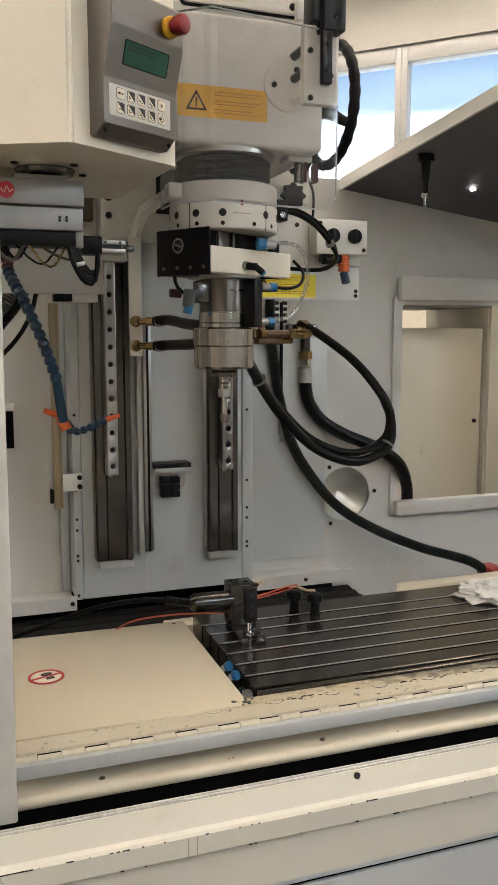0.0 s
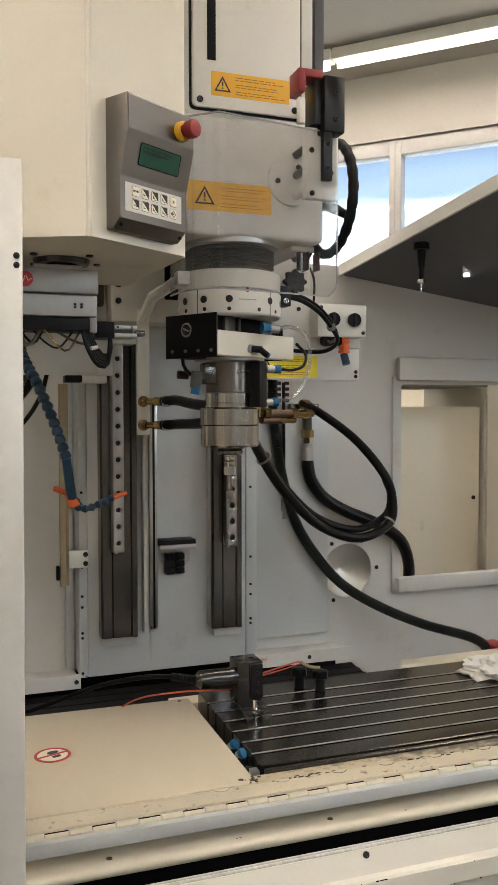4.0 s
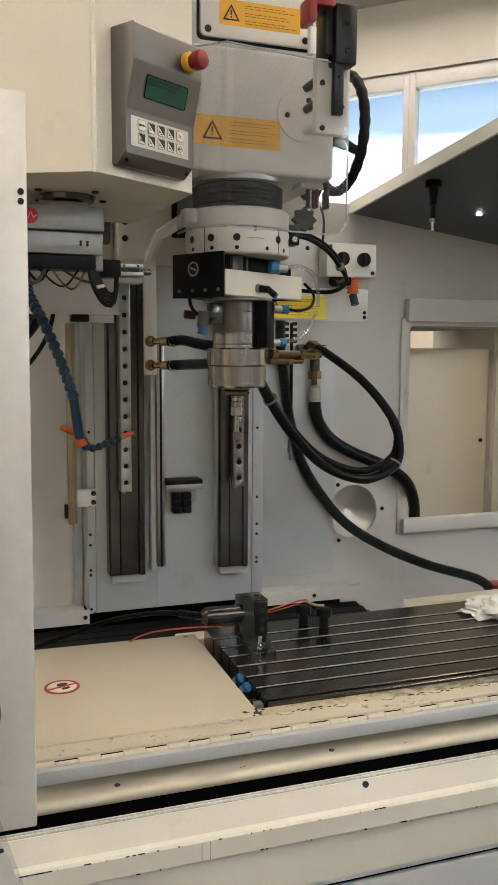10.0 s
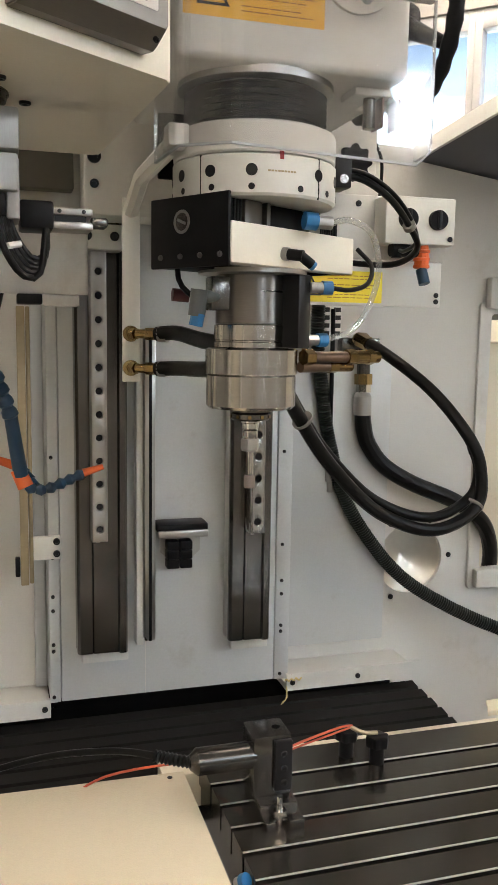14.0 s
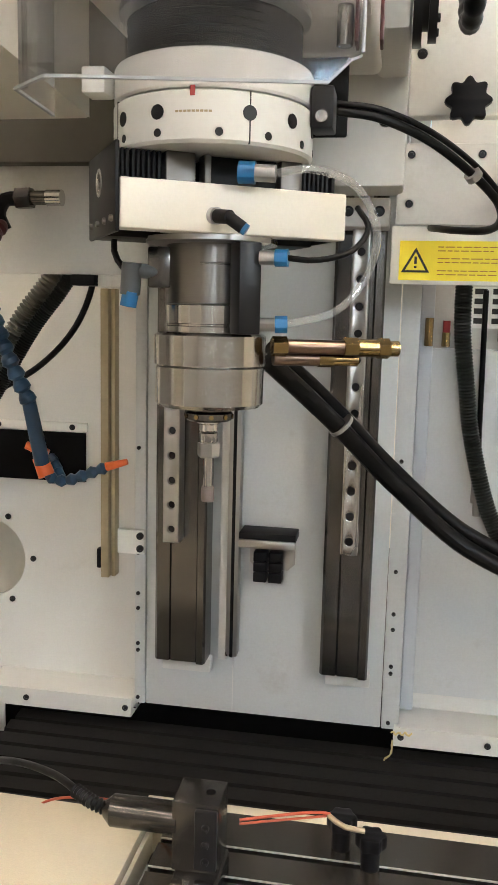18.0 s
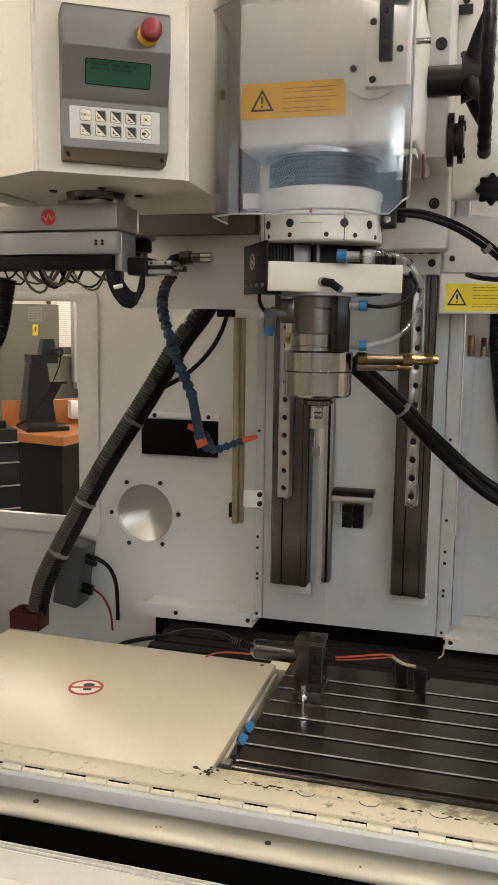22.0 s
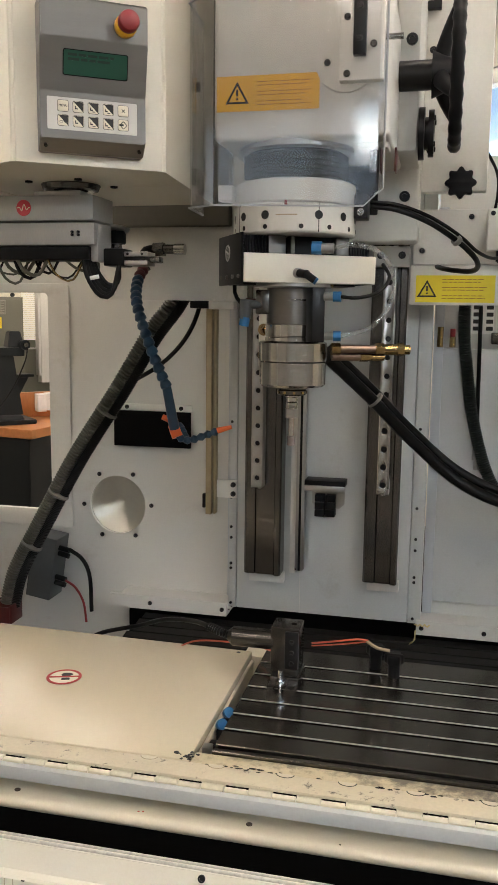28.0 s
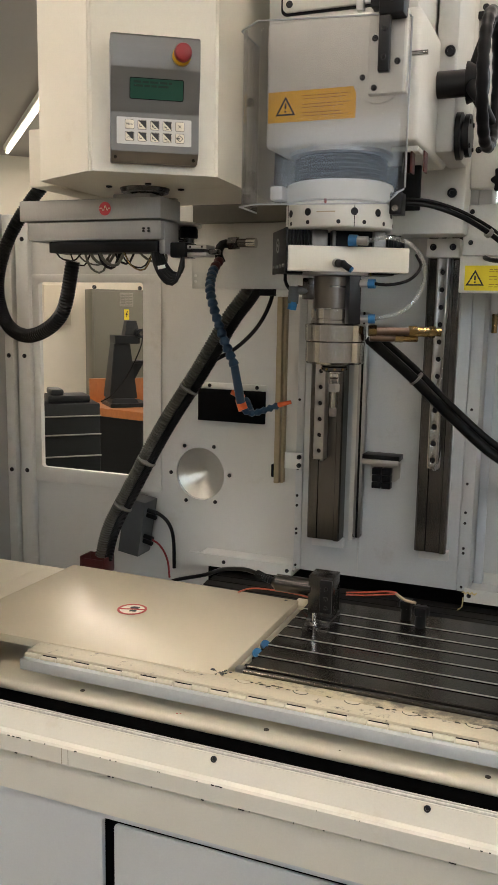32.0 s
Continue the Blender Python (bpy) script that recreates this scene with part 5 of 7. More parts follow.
screws(cb, [facing(x, 2.642, z) for x, z in ((0.995, 1.892), (0.995, 1.805), (1.12, 1.892))], 0.007)
screws(sb, [facing(x, 2.578, z) for x, z in ((1.172, 1.893), (1.322, 1.814))], 0.006)
for x in (1.213, 1.288):
    bm = B()
    rod(bm, (x, 2.579, 1.855), (x, 2.566, 1.855), 0.022, seg=28)
    sw = part("switch", bm, BLACK, sb, "black rotary switch")
    bm = B()
    box(bm, x - 0.004, x + 0.004, 2.560, 2.566, 1.836, 1.874, 0.001, m=None)
    part("pointer", bm, BLACKOX, sw)
M = facing(0, 2.6495, 0)
lab = part("warning_label", plate(rect(0.982, 1.190, 1.668, 1.740, 0.001), [], 0.0006, M), STICKER_Y, cb, "bright yellow warning label", smooth=0)
triangle_sign(lab, M, 1.012, 1.703, 0.026)
bars(lab, M, 1.052, 1.183, (1.729, 1.722, 1.708, 1.701, 1.686, 1.679), 0.0018, INKBROWN, 7)
bm = B()
rod(bm, (1.185, 2.60, 1.788), (1.250, 2.60, 1.788), 0.016)
rod(bm, (1.200, 2.60, 1.800), (1.200, 2.60, 1.770), 0.012)
part("connector", bm, BLACK, cb)
oj = part("orange_nozzle", hose_mesh([(1.262, 2.60, 1.798), (1.264, 2.598, 1.770), (1.262, 2.596, 1.752)], 0.017), ORANGE, cb, "orange plastic nozzle ring")
for z in (1.786, 1.768, 1.752):
    bm = B()
    lathe(bm, [(0.012, z - 0.005), (0.019, z - 0.003), (0.019, z + 0.003), (0.012, z + 0.005)], (1.263, 2.598), 20)
    part("ring", bm, ORANGE, oj)
part("nozzle_end", hose_mesh([(1.262, 2.596, 1.745), (1.264, 2.59, 1.728), (1.266, 2.585, 1.712)], 0.013), BLUE, cb, "blue hose stub")
part("cable", hose_mesh([(0.892, 2.20, 1.868), (0.95, 2.22, 1.862), (1.02, 2.26, 1.838), (1.082, 2.31, 1.802), (1.122, 2.35, 1.770), (1.135, 2.42, 1.750), (1.120, 2.48, 1.742), (1.075, 2.54, 1.748), (1.046, 2.60, 1.757), (1.035, 2.66, 1.764)], 0.0064), RUBBER, cb, "black cable bundle")
part("cable", hose_mesh([(0.892, 2.195, 1.876), (0.95, 2.215, 1.872), (1.02, 2.255, 1.850), (1.085, 2.31, 1.815), (1.13, 2.37, 1.782), (1.17, 2.50, 1.775), (1.20, 2.585, 1.785)], 0.0042), RUBBER, cb)
part("cable_tie", hose_mesh([(1.079, 2.307, 1.805), (1.083, 2.311, 1.801), (1.085, 2.313, 1.799)], 0.0125), TIE, cb, "pale cable tie")

# bellows neck, clamping ring and spindle on the turning axis
AX = (0.730, 2.177)
sp = thing("spindle_unit", (AX[0], AX[1], 1.33), "turning spindle unit with white clamp ring and steel spindle", "spindle")
bm = B()
lathe(bm, [(0.118, 1.990), (0.122, 1.984), (0.110, 1.978)] + [(0.116 if i % 2 else 0.104, 1.972 - 0.005 * i) for i in range(11)] + [(0.118, 1.912), (0.122, 1.908)], AX, 96)
part("neck_bellows", bm, BELLOWS, sp, "black ribbed neck", smooth=20)
bm = B()
lathe(bm, [(0.121, 1.990), (0.126, 1.988), (0.126, 1.976), (0.121, 1.974)], AX, 96)
part("neck_band", bm, STEEL, sp)
bm = B()
lathe(bm, [(0.120, 1.912), (0.130, 1.908), (0.132, 1.904), (0.132, 1.866), (0.130, 1.863)], AX, 96)
part("upper_ring", bm, CAST, sp)
bm = B()
lathe(bm, [(0.129, 1.861), (0.133, 1.858), (0.133, 1.803), (0.129, 1.799), (0.09, 1.799)], AX, 96)
ring = part("clamp_ring", bm, CAST, sp, "white clamp ring with drilled holes")
for first, step, r, z, skip in ((-58.6, 28.2, 0.0090, 1.8355, 12), (-47.5, 27.2, 0.0050, 1.8115, 99)):
    for i in range(13):
        if i == skip:
            continue
        a = radians(first + step * (i if i < 12 else -1))
        c, s0 = math.cos(a), math.sin(a)
        bm = B()
        rod(bm, (AX[0] + 0.128 * c, AX[1] + 0.128 * s0, z), (AX[0] + 0.1336 * c, AX[1] + 0.1336 * s0, z), r, seg=16)
        part("hole_plug", bm, BLACKOX, ring)
for a in (-1.02, -2.52):
    bm = B()
    box(bm, 0.1310, 0.1336, -0.0008, 0.0008, 1.800, 1.860, m=Matrix.Translation((*AX, 0)) @ Matrix.Rotation(a, 4, "Z"))
    part("ring_joint", bm, BLACKOX, ring)
bm = B()
for i in range(9):
    box(bm, 0.1322, 0.1335, -0.0020, 0.0020, 1.8335, 1.8360, m=Matrix.Translation((*AX, 0)) @ Matrix.Rotation(radians(-97 + 2.2 * i), 4, "Z"))
part("worn_groove", bm, TAN, ring, "thin worn groove")
bm = B()
box(bm, 0.1318, 0.1336, -0.003, 0.003, 1.852, 1.864, m=Matrix.Translation((*AX, 0)) @ Matrix.Rotation(radians(-88.7), 4, "Z"))
part("red_mark", bm, RED, ring, "small red paint mark")

# the turned plate set under the ring: front face looks 31 degrees to the side
HF = Matrix.Translation((*AX, 0)) @ Matrix.Rotation(radians(31), 4, "Z")


def hbox(name, a, mat, parent=None, bevel=0.002, label=""):
    bm = B()
    box(bm, *a, bevel, m=HF)
    return part(name, bm, mat, parent or sp, label)


hbox("front_bar", (-0.1475, 0.156, -0.092, -0.057, 1.697, 1.757), COLUMN, label="white painted front bar")
hbox("side_plate", (-0.1535, -0.1477, -0.0905, 0.080, 1.692, 1.799), BLACK, label="black side plate")
hbox("side_plate", (0.150, 0.156, -0.0565, 0.080, 1.697, 1.784), BLACK)
hbox("slide_column", (-0.081, -0.042, -0.0565, -0.020, 1.700, 1.7985), WORNSTEEL, label="ground steel slide")
hbox("slide_column", (-0.030, -0.021, -0.0565, -0.030, 1.700, 1.7985), WORNSTEEL)
hbox("slide_column", (0.076, 0.107, -0.0565, -0.020, 1.700, 1.7985), WORNSTEEL)
hbox("inner_block", (-0.0205, 0.0755, -0.044, 0.060, 1.700, 1.7985), BLACK)
hbox("inner_block", (-0.1475, 0.150, 0.000, 0.080, 1.694, 1.796), BLACK)
for i in range(9):
    hbox("fin", (-0.1455 + 0.0068 * i, -0.1415 + 0.0068 * i, -0.055, -0.002, 1.712, 1.797), BLACK, bevel=0.001)
for i in range(6):
    hbox("fin", (0.1095 + 0.0066 * i, 0.1135 + 0.0066 * i, -0.055, -0.002, 1.712, 1.790), BLACK, bevel=0.001)
disc = HF @ Matrix.Translation((-0.1537, 0.008, 1.761)) @ Matrix.Rotation(radians(-90), 4, "Y")
rm = part("round_cap", plate(circle(0, 0, 0.018, 28), [circle(0, 0, 0.0135, 28)], 0.0016, disc, 0.0004), ALU, sp, "round metal cap", smooth=0)
part("cap_face", plate(circle(0, 0, 0.0135, 28), [], 0.0008, disc), DARKSTEEL, rm, smooth=0)
part("cap_slot", plate(rect(-0.010, 0.010, -0.0022, 0.0022, 0.001), [], 0.0022, disc @ Matrix.Rotation(1.2, 4, "Z")), ALU, rm, smooth=0)
screws(sp, [HF @ Matrix.Translation((-0.1535, y, 1.709)) @ Matrix.Rotation(radians(-90), 4, "Y") for y in (-0.075, -0.033, 0.010, 0.055)], 0.0042, WORNSTEEL)
bm = B()
rod(bm, HF @ Vector((-0.029, -0.091, 1.718)), HF @ Vector((-0.027, -0.100, 1.717)), 0.0105)
part("fitting_base", bm, ALU, sp)
bm = B()
rod(bm, HF @ Vector((-0.027, -0.098, 1.717)), HF @ Vector((-0.018, -0.122, 1.714)), 0.0088)
rod(bm, HF @ Vector((-0.021, -0.117, 1.716)), HF @ Vector((-0.002, -0.126, 1.7015)), 0.0080)
part("elbow_fitting", bm, BLACK, sp)
bm = B()
rod(bm, HF @ Vector((-0.003, -0.1256, 1.7023)), HF @ Vector((0.002, -0.128, 1.6985)), 0.0074)
part("fitting_collar", bm, BLUEFIT, sp, "blue push-in collar")


def fitting(p, q, parent, r=0.010):
    """A push-in fitting: nickel body and a blue end."""
    p, q = Vector(p), Vector(q)
    bm = B()
    rod(bm, p, p.lerp(q, 0.6), r * 0.85, seg=12)
    f = part("fitting", bm, ALU, parent)
    bm = B()
    rod(bm, p.lerp(q, 0.55), q, r * 1.1, seg=12)
    part("blue_collar", bm, BLUEFIT, f, "blue push-in collar")


fitting((0.830, 2.082, 1.768), (0.784, 2.081, 1.770), sp, 0.0125)
fitting((0.808, 2.111, 1.669), (0.845, 2.110, 1.669), sp, 0.0105)
fitting((0.808, 2.122, 1.584), (0.844, 2.127, 1.585), sp, 0.0105)
bm = B()
rod(bm, (0.630, 2.135, 1.662), (0.626, 2.138, 1.620), 0.0138)
rod(bm, (0.632, 2.136, 1.652), (0.668, 2.15, 1.650), 0.010)
el = part("elbow_valve", bm, JBOX, sp, "grey elbow valve")
bm = B()
rod(bm, (0.628, 2.135, 1.624), (0.624, 2.136, 1.604), 0.0115, seg=12)
part("blue_collar", bm, BLUEFIT, el, "blue push-in collar")
bm = B()
box(bm, 0.650, 0.682, 2.138, 2.180, 1.630, 1.684, 0.003)
part("clamp_block", bm, DARKSTEEL, sp)
hbox("manifold", (0.006, 0.036, -0.096, -0.050, 1.571, 1.6885), BLACKOX)
part("clear_tube", hose_mesh([(0.827, 2.083, 1.768), (0.872, 2.105, 1.777), (0.924, 2.135, 1.762), (0.953, 2.165, 1.712), (0.944, 2.170, 1.655), (0.905, 2.155, 1.604), (0.843, 2.127, 1.585)], 0.0052), CLEARTUBE, sp, "clear air tube")
part("air_line", hose_mesh([(0.844, 2.110, 1.669), (0.880, 2.115, 1.667), (0.922, 2.140, 1.680), (0.942, 2.170, 1.712), (0.925, 2.195, 1.742)], 0.004), RUBBER, sp)

part("air_line", hose_mesh([(0.600, 2.155, 1.705), (0.598, 2.152, 1.683), (0.606, 2.148, 1.664), (0.624, 2.140, 1.648)], 0.0045), RUBBER, sp)
bm = B()
rod(bm, (0.606, 2.235, 1.657), (0.634, 2.235, 1.655), 0.011, seg=18)
part("red_connector", bm, DARKRED, sp, "dark red tube connector")

# steel spindle
bm = B()
lathe(bm, [(0.090, 1.697), (0.090, 1.690), (0.062, 1.688)], AX, 96)
part("top_flange", bm, STEEL, sp)
bm = B()
lathe(bm, [(0.061, 1.694), (0.061, 1.609)], AX, 96)
part("upper_sleeve", bm, material("dark_turned_steel", (0.17, 0.16, 0.148), 0.28, 1.0, spots=0.10, stretch=(1, 1, 14), rvar=0.03, turned="Z"), sp, "darker steel sleeve")
bm = B()
lathe(bm, [(0.061, 1.608), (0.063, 1.607), (0.063, 1.583), (0.061, 1.582), (0.061, 1.580), (0.063, 1.579), (0.063, 1.571), (0.058, 1.568)], AX, 96)
part("mid_sleeve", bm, SPINDLE, sp)
bm = B()
lathe(bm, [(0.073, 1.570), (0.0775, 1.567), (0.0775, 1.527), (0.075, 1.5255)], AX, 96)
part("upper_collar", bm, SPINDLE, sp)
bm = B()
lathe(bm, [(0.073, 1.5255), (0.0755, 1.5235), (0.0755, 1.474), (0.071, 1.469), (0.04, 1.468)], AX, 96)
part("lower_collar", bm, SPINDLE, sp)
bm = B()
lathe(bm, [(0.036, 1.469), (0.036, 1.463), (0.031, 1.461), (0.034, 1.459), (0.034, 1.451), (0.030, 1.448)], AX, 36)
nut = part("nose_ring", bm, DARKSTEEL, sp)
for i in range(10):
    a = 2 * math.pi * i / 10
    bm = B()
    rod(bm, (AX[0] + 0.031 * math.cos(a), AX[1] + 0.031 * math.sin(a), 1.455), (AX[0] + 0.0352 * math.cos(a), AX[1] + 0.0352 * math.sin(a), 1.455), 0.0032, seg=10)
    part("balance_screw", bm, BRASS, nut, "small copper balance screw")
tl = thing("grinding_tool", (AX[0], AX[1], 1.331), "steel collet holder with a small mounted grinding tool", "tool")
bm = B()
lathe(bm, [(0.016, 1.449), (0.016, 1.444), (0.013, 1.442), (0.0135, 1.434), (0.012, 1.432), (0.0135, 1.430), (0.0135, 1.418), (0.0125, 1.416)], AX, 24)
part("holder", bm, CHROME, tl)
bm = B()
lathe(bm, [(0.015, 1.416), (0.016, 1.415), (0.016, 1.398), (0.014, 1.395)], AX, 6)
part("collet_nut", bm, STEEL, tl, smooth=0)
bm = B()
lathe(bm, [(0.0065, 1.396), (0.0065, 1.352)], AX, 16)
part("shank", bm, CHROME, tl)
bm = B()
lathe(bm, [(0.0085, 1.353), (0.0095, 1.351), (0.0095, 1.333), (0.0085, 1.331)], AX, 20)
part("wheel", bm, material("grinding_grit", (0.16, 0.13, 0.12), 0.8, spots=0.3, grain=500, bump=0.4), tl)

# brass water coupling on the spindle
bc = thing("brass_coupling", (0.90, 2.2, 1.54), "brass coolant coupling on the spindle with a black hose", "coupling")
p0, p1 = Vector((0.800, 2.157, 1.555)), Vector((0.988, 2.233, 1.554))
for name, a, b, r, seg, mt in (("hex", 0.10, 0.20, 0.014, 6, BRASS), ("pipe", 0.20, 0.60, 0.010, 16, COPPER), ("hex", 0.60, 0.70, 0.0145, 6, BRASS), ("ferrule", 0.70, 0.85, 0.0125, 16, BRASS), ("hex", 0.85, 0.93, 0.0145, 6, BRASS), ("end", 0.93, 1.0, 0.011, 16, BRASS)):
    bm = B()
    rod(bm, p0.lerp(p1, a), p0.lerp(p1, b), r, seg=seg)
    part(name, bm, mt, bc, smooth=30 if seg > 6 else 0)
bm = B()
low = Vector((0, 0.014, -0.017))
rod(bm, p0.lerp(p1, 0.1) + low, p0.lerp(p1, 0.46) + low, 0.010, seg=16)
lo_p = part("lower_pipe", bm, COPPER, bc, "dull copper pipe")
bm = B()
rod(bm, p0.lerp(p1, 0.42) + low, p0.lerp(p1, 0.52) + low, 0.0115, seg=6)
rod(bm, p0.lerp(p1, 0.52) + low, p0.lerp(p1, 0.70) + low, 0.0095, seg=16)
part("nut", bm, BRASS, lo_p)

# clear guard round the head's front
gd = thing("clear_guard", (0.77, 1.93, 1.84), "clear folded polycarbonate guard over the head's neck", "guard")
pl = [(0.545, 2.07, 1.840), (0.553, 1.945, 1.840), (0.613, 1.890, 1.838), (0.903, 1.9405, 1.838), (0.926, 1.9445, 1.860), (0.936, 1.965, 1.870)]
bm = B()
inner, outer = [], []
for k, (x, y, zb) in enumerate(pl):
    a, b = pl[max(k - 1, 0)], pl[min(k + 1, 5)]
    d = Vector((b[0] - a[0], b[1] - a[1])).normalized()
    nrm = Vector((-d.y, d.x)) * 0.004
    outer.append([bm.verts.new((x, y, zb)), bm.verts.new((x, y, 2.222))])
    inner.append([bm.verts.new((x + nrm.x, y + nrm.y, zb)), bm.verts.new((x + nrm.x, y + nrm.y, 2.222))])
for k in range(5):
    bm.faces.new((outer[k][0], outer[k + 1][0], outer[k + 1][1], outer[k][1]))
    bm.faces.new((inner[k][0], inner[k + 1][0], inner[k + 1][1], inner[k][1]))
    bm.faces.new((outer[k][1], outer[k + 1][1], inner[k + 1][1], inner[k][1]))
    bm.faces.new((outer[k][0], outer[k + 1][0], inner[k + 1][0], inner[k][0]))
for k in (0, 5):
    bm.faces.new((outer[k][0], outer[k][1], inner[k][1], inner[k][0]))
bmesh.ops.recalc_face_normals(bm, faces=bm.faces)
bmesh.ops.bevel(bm, geom=[e for e in bm.edges if abs(e.verts[0].co.z - e.verts[1].co.z) > 0.2 and 0.549 < e.verts[0].co.x < 0.7], offset=0.016, segments=6, affect="EDGES")
g = part("sheet", bm, GUARD, gd, smooth=40)
g.visible_shadow = False
for (xa, ya, za), (xb, yb, zb) in zip(pl, pl[1:]):
    dv = Vector((xb - xa, yb - ya, 0))
    nv = Vector((-dv.y, dv.x, 0)).normalized() * 0.0042
    for z0, z1, h in ((za - 0.0032, zb - 0.0032, 0.0030), (2.2225, 2.2225, 0.0025)):
        bm = B()
        q4 = [Vector((xa, ya, z0)), Vector((xb, yb, z1)), Vector((xb, yb, z1)) + nv, Vector((xa, ya, z0)) + nv]
        lo, hi = [bm.verts.new(p) for p in q4], [bm.verts.new(p + Vector((0, 0, h))) for p in q4]
        for j in range(4):
            bm.faces.new((lo[j], lo[(j + 1) % 4], hi[(j + 1) % 4], hi[j]))
        bm.faces.new(lo)
        bm.faces.new(hi)
        part("edge", bm, GUARDEDGE, gd)
bm = B()
rod(bm, (0.9365, 1.967, 1.872), (0.9365, 1.967, 2.222), 0.0022, seg=8)
part("edge", bm, GUARDEDGE, gd)
bm = B()
rod(bm, (0.546, 2.01, 2.085), (0.556, 2.01, 2.085), 0.010)
part("button", bm, BLACKOX, gd)
bm = B()
box(bm, 0.572, 0.604, 2.10, 2.14, 1.872, 1.905, 0.003)
part("white_stop", bm, PAPER, gd, "small white plastic stop")
bm = B()
box(bm, 0.862, 0.892, 2.150, 2.20, 1.836, 1.888, 0.003)
kb = solid("sensor_block", bm, BLACKOX, "small black sensor block beside the clamp ring", "sensor")
screws(kb, [facing(0.877, 2.150, 1.850)], 0.008, STEEL)

# hose bracket with brass nipples on the left of the spindle
hbk = thing("nipple_bracket", (0.575, 2.6, 1.49), "white bracket with two brass nipples and black hoses", "bracket")
bm = B()
box(bm, 0.567, 0.603, 2.552, 2.562, 1.490, 1.86, 0.002)
part("bar", bm, WHITE, hbk)
bm = B()
sweep(bm, [Vector(p) for p in ((0.585, 2.557, 1.835), (0.590, 2.45, 1.885), (0.60, 2.22, 1.895))], 0.016, 8)
part("strut", bm, WHITE, hbk)
for z in (1.589, 1.519):
    bm = B()
    rod(bm, (0.583, 2.551, z), (0.583, 2.546, z), 0.0165, seg=20)
    rod(bm, (0.584, 2.547, z), (0.592, 2.536, z), 0.0125, seg=6)
    rod(bm, (0.592, 2.536, z), (0.625, 2.518, z), 0.0095, seg=16)
    rod(bm, (0.610, 2.526, z), (0.632, 2.514, z), 0.0125, seg=6)
    nip = part("nipple", bm, BRASS, hbk, "brass nipple")
    bm = B()
    rod(bm, (0.636, 2.511, z), (0.650, 2.500, z), 0.0165, seg=18)
    part("hose_clip", bm, STEEL, nip, "steel hose clip")
    part("hose", hose_mesh([(0.632, 2.514, z), (0.662, 2.47, z + 0.003), (0.680, 2.36, 1.55 + (z - 1.55) * 0.8), (0.690, 2.22, 1.55 + (z - 1.55) * 0.6)], 0.0150), RUBBER, hbk, "black hose")

# grey plate behind the magazine and its upper box
gp = thing("carrier_plate", (0.3, 2.62, 1.667), "grey carrier plate hanging under a cream box", "plate")
bm = B()
box(bm, 0.108, 0.505, 2.618, 2.630, 1.667, 1.98, 0.002)
part("plate", bm, SHEET, gp)
# the strong shade on this box is put into its dark colour
bm = B()
box(bm, 0.130, 0.474, 2.575, 2.616, 1.871, 2.6, 0.004)
part("upper_box", bm, DULLBOX, gp, "box toned dark olive-grey for the shade it hangs in")
for z in (1.690, 1.708):
    bm = B()
    rod(bm, (0.122, 2.6185, z), (0.122, 2.6165, z), 0.0045)
    part("hole_plug", bm, PAPER, gp)
bm = B()
box(bm, 0.36, 0.41, 2.585, 2.64, 1.645, 1.666, 0.003)
part("reader_head", bm, BLACK, gp)
bm = B()
box(bm, 0.41, 0.485, 2.60, 2.64, 1.643, 1.666, 0.003)
part("reader_arm", bm, SHEET, gp)

# ---- jointed coolant hose ----
jh = thing("jointed_hose", (0.3, 2.5, 1.3), "blue jointed coolant hose with orange nozzles", "hose")
line = evenly(spline([(0.236, 2.562, 1.758), (0.232, 2.520, 1.725), (0.246, 2.462, 1.680), (0.268, 2.425, 1.630), (0.308, 2.412, 1.530), (0.343, 2.435, 1.430)]), 0.0235)
for k, (a, b) in enumerate(zip(line, line[1:])):
    bm = B()
    d = b - a
    for f0, f1, r0, r1 in ((0.0, 0.35, 0.0100, 0.0145), (0.35, 0.75, 0.0145, 0.0160), (0.75, 1.05, 0.0160, 0.0095)):
        rod(bm, a + d * f0, a + d * f1, r0, r1, seg=16)
    part("segment", bm, DARKRED if k < 2 else BLUE, jh)
bm = B()
rod(bm, (0.341, 2.434, 1.436), (0.358, 2.452, 1.318), 0.0125, 0.0140)
part("straight_segment", bm, BLUE, jh)
bm = B()
rod(bm, (0.352, 2.455, 1.330), (0.367, 2.451, 1.296), 0.014, 0.0155)
part("elbow", bm, ORANGE, jh, "orange elbow")
line = evenly(spline([(0.367, 2.451, 1.298), (0.395, 2.452, 1.287), (0.435, 2.458, 1.300), (0.478, 2.464, 1.317)]), 0.0185)
for a, b in zip(line, line[1:]):
    bm = B()
    d = b - a
    rod(bm, a, a + d * 0.55, 0.0072, 0.0118, seg=14)
    rod(bm, a + d * 0.55, b, 0.0118, 0.0066, seg=14)
    part("segment", bm, BLUE, jh)
bm = B()
rod(bm, (0.476, 2.464, 1.317), (0.515, 2.467, 1.328), 0.0085, 0.0055)
part("nozzle", bm, ORANGE, jh, "orange nozzle")
bm = B()
rod(bm, (0.352, 2.49, 1.330), (0.312, 2.485, 1.346), 0.0095, 0.0075)
part("nozzle", bm, ORANGE, jh, "orange nozzle")
line = evenly(spline([(0.358, 2.487, 1.328), (0.372, 2.48, 1.312), (0.385, 2.47, 1.292)]), 0.014)
for a, b in zip(line, line[1:]):
    bm = B()
    rod(bm, a, b, 0.008, 0.0105, seg=14)
    part("segment", bm, BLUE, jh)
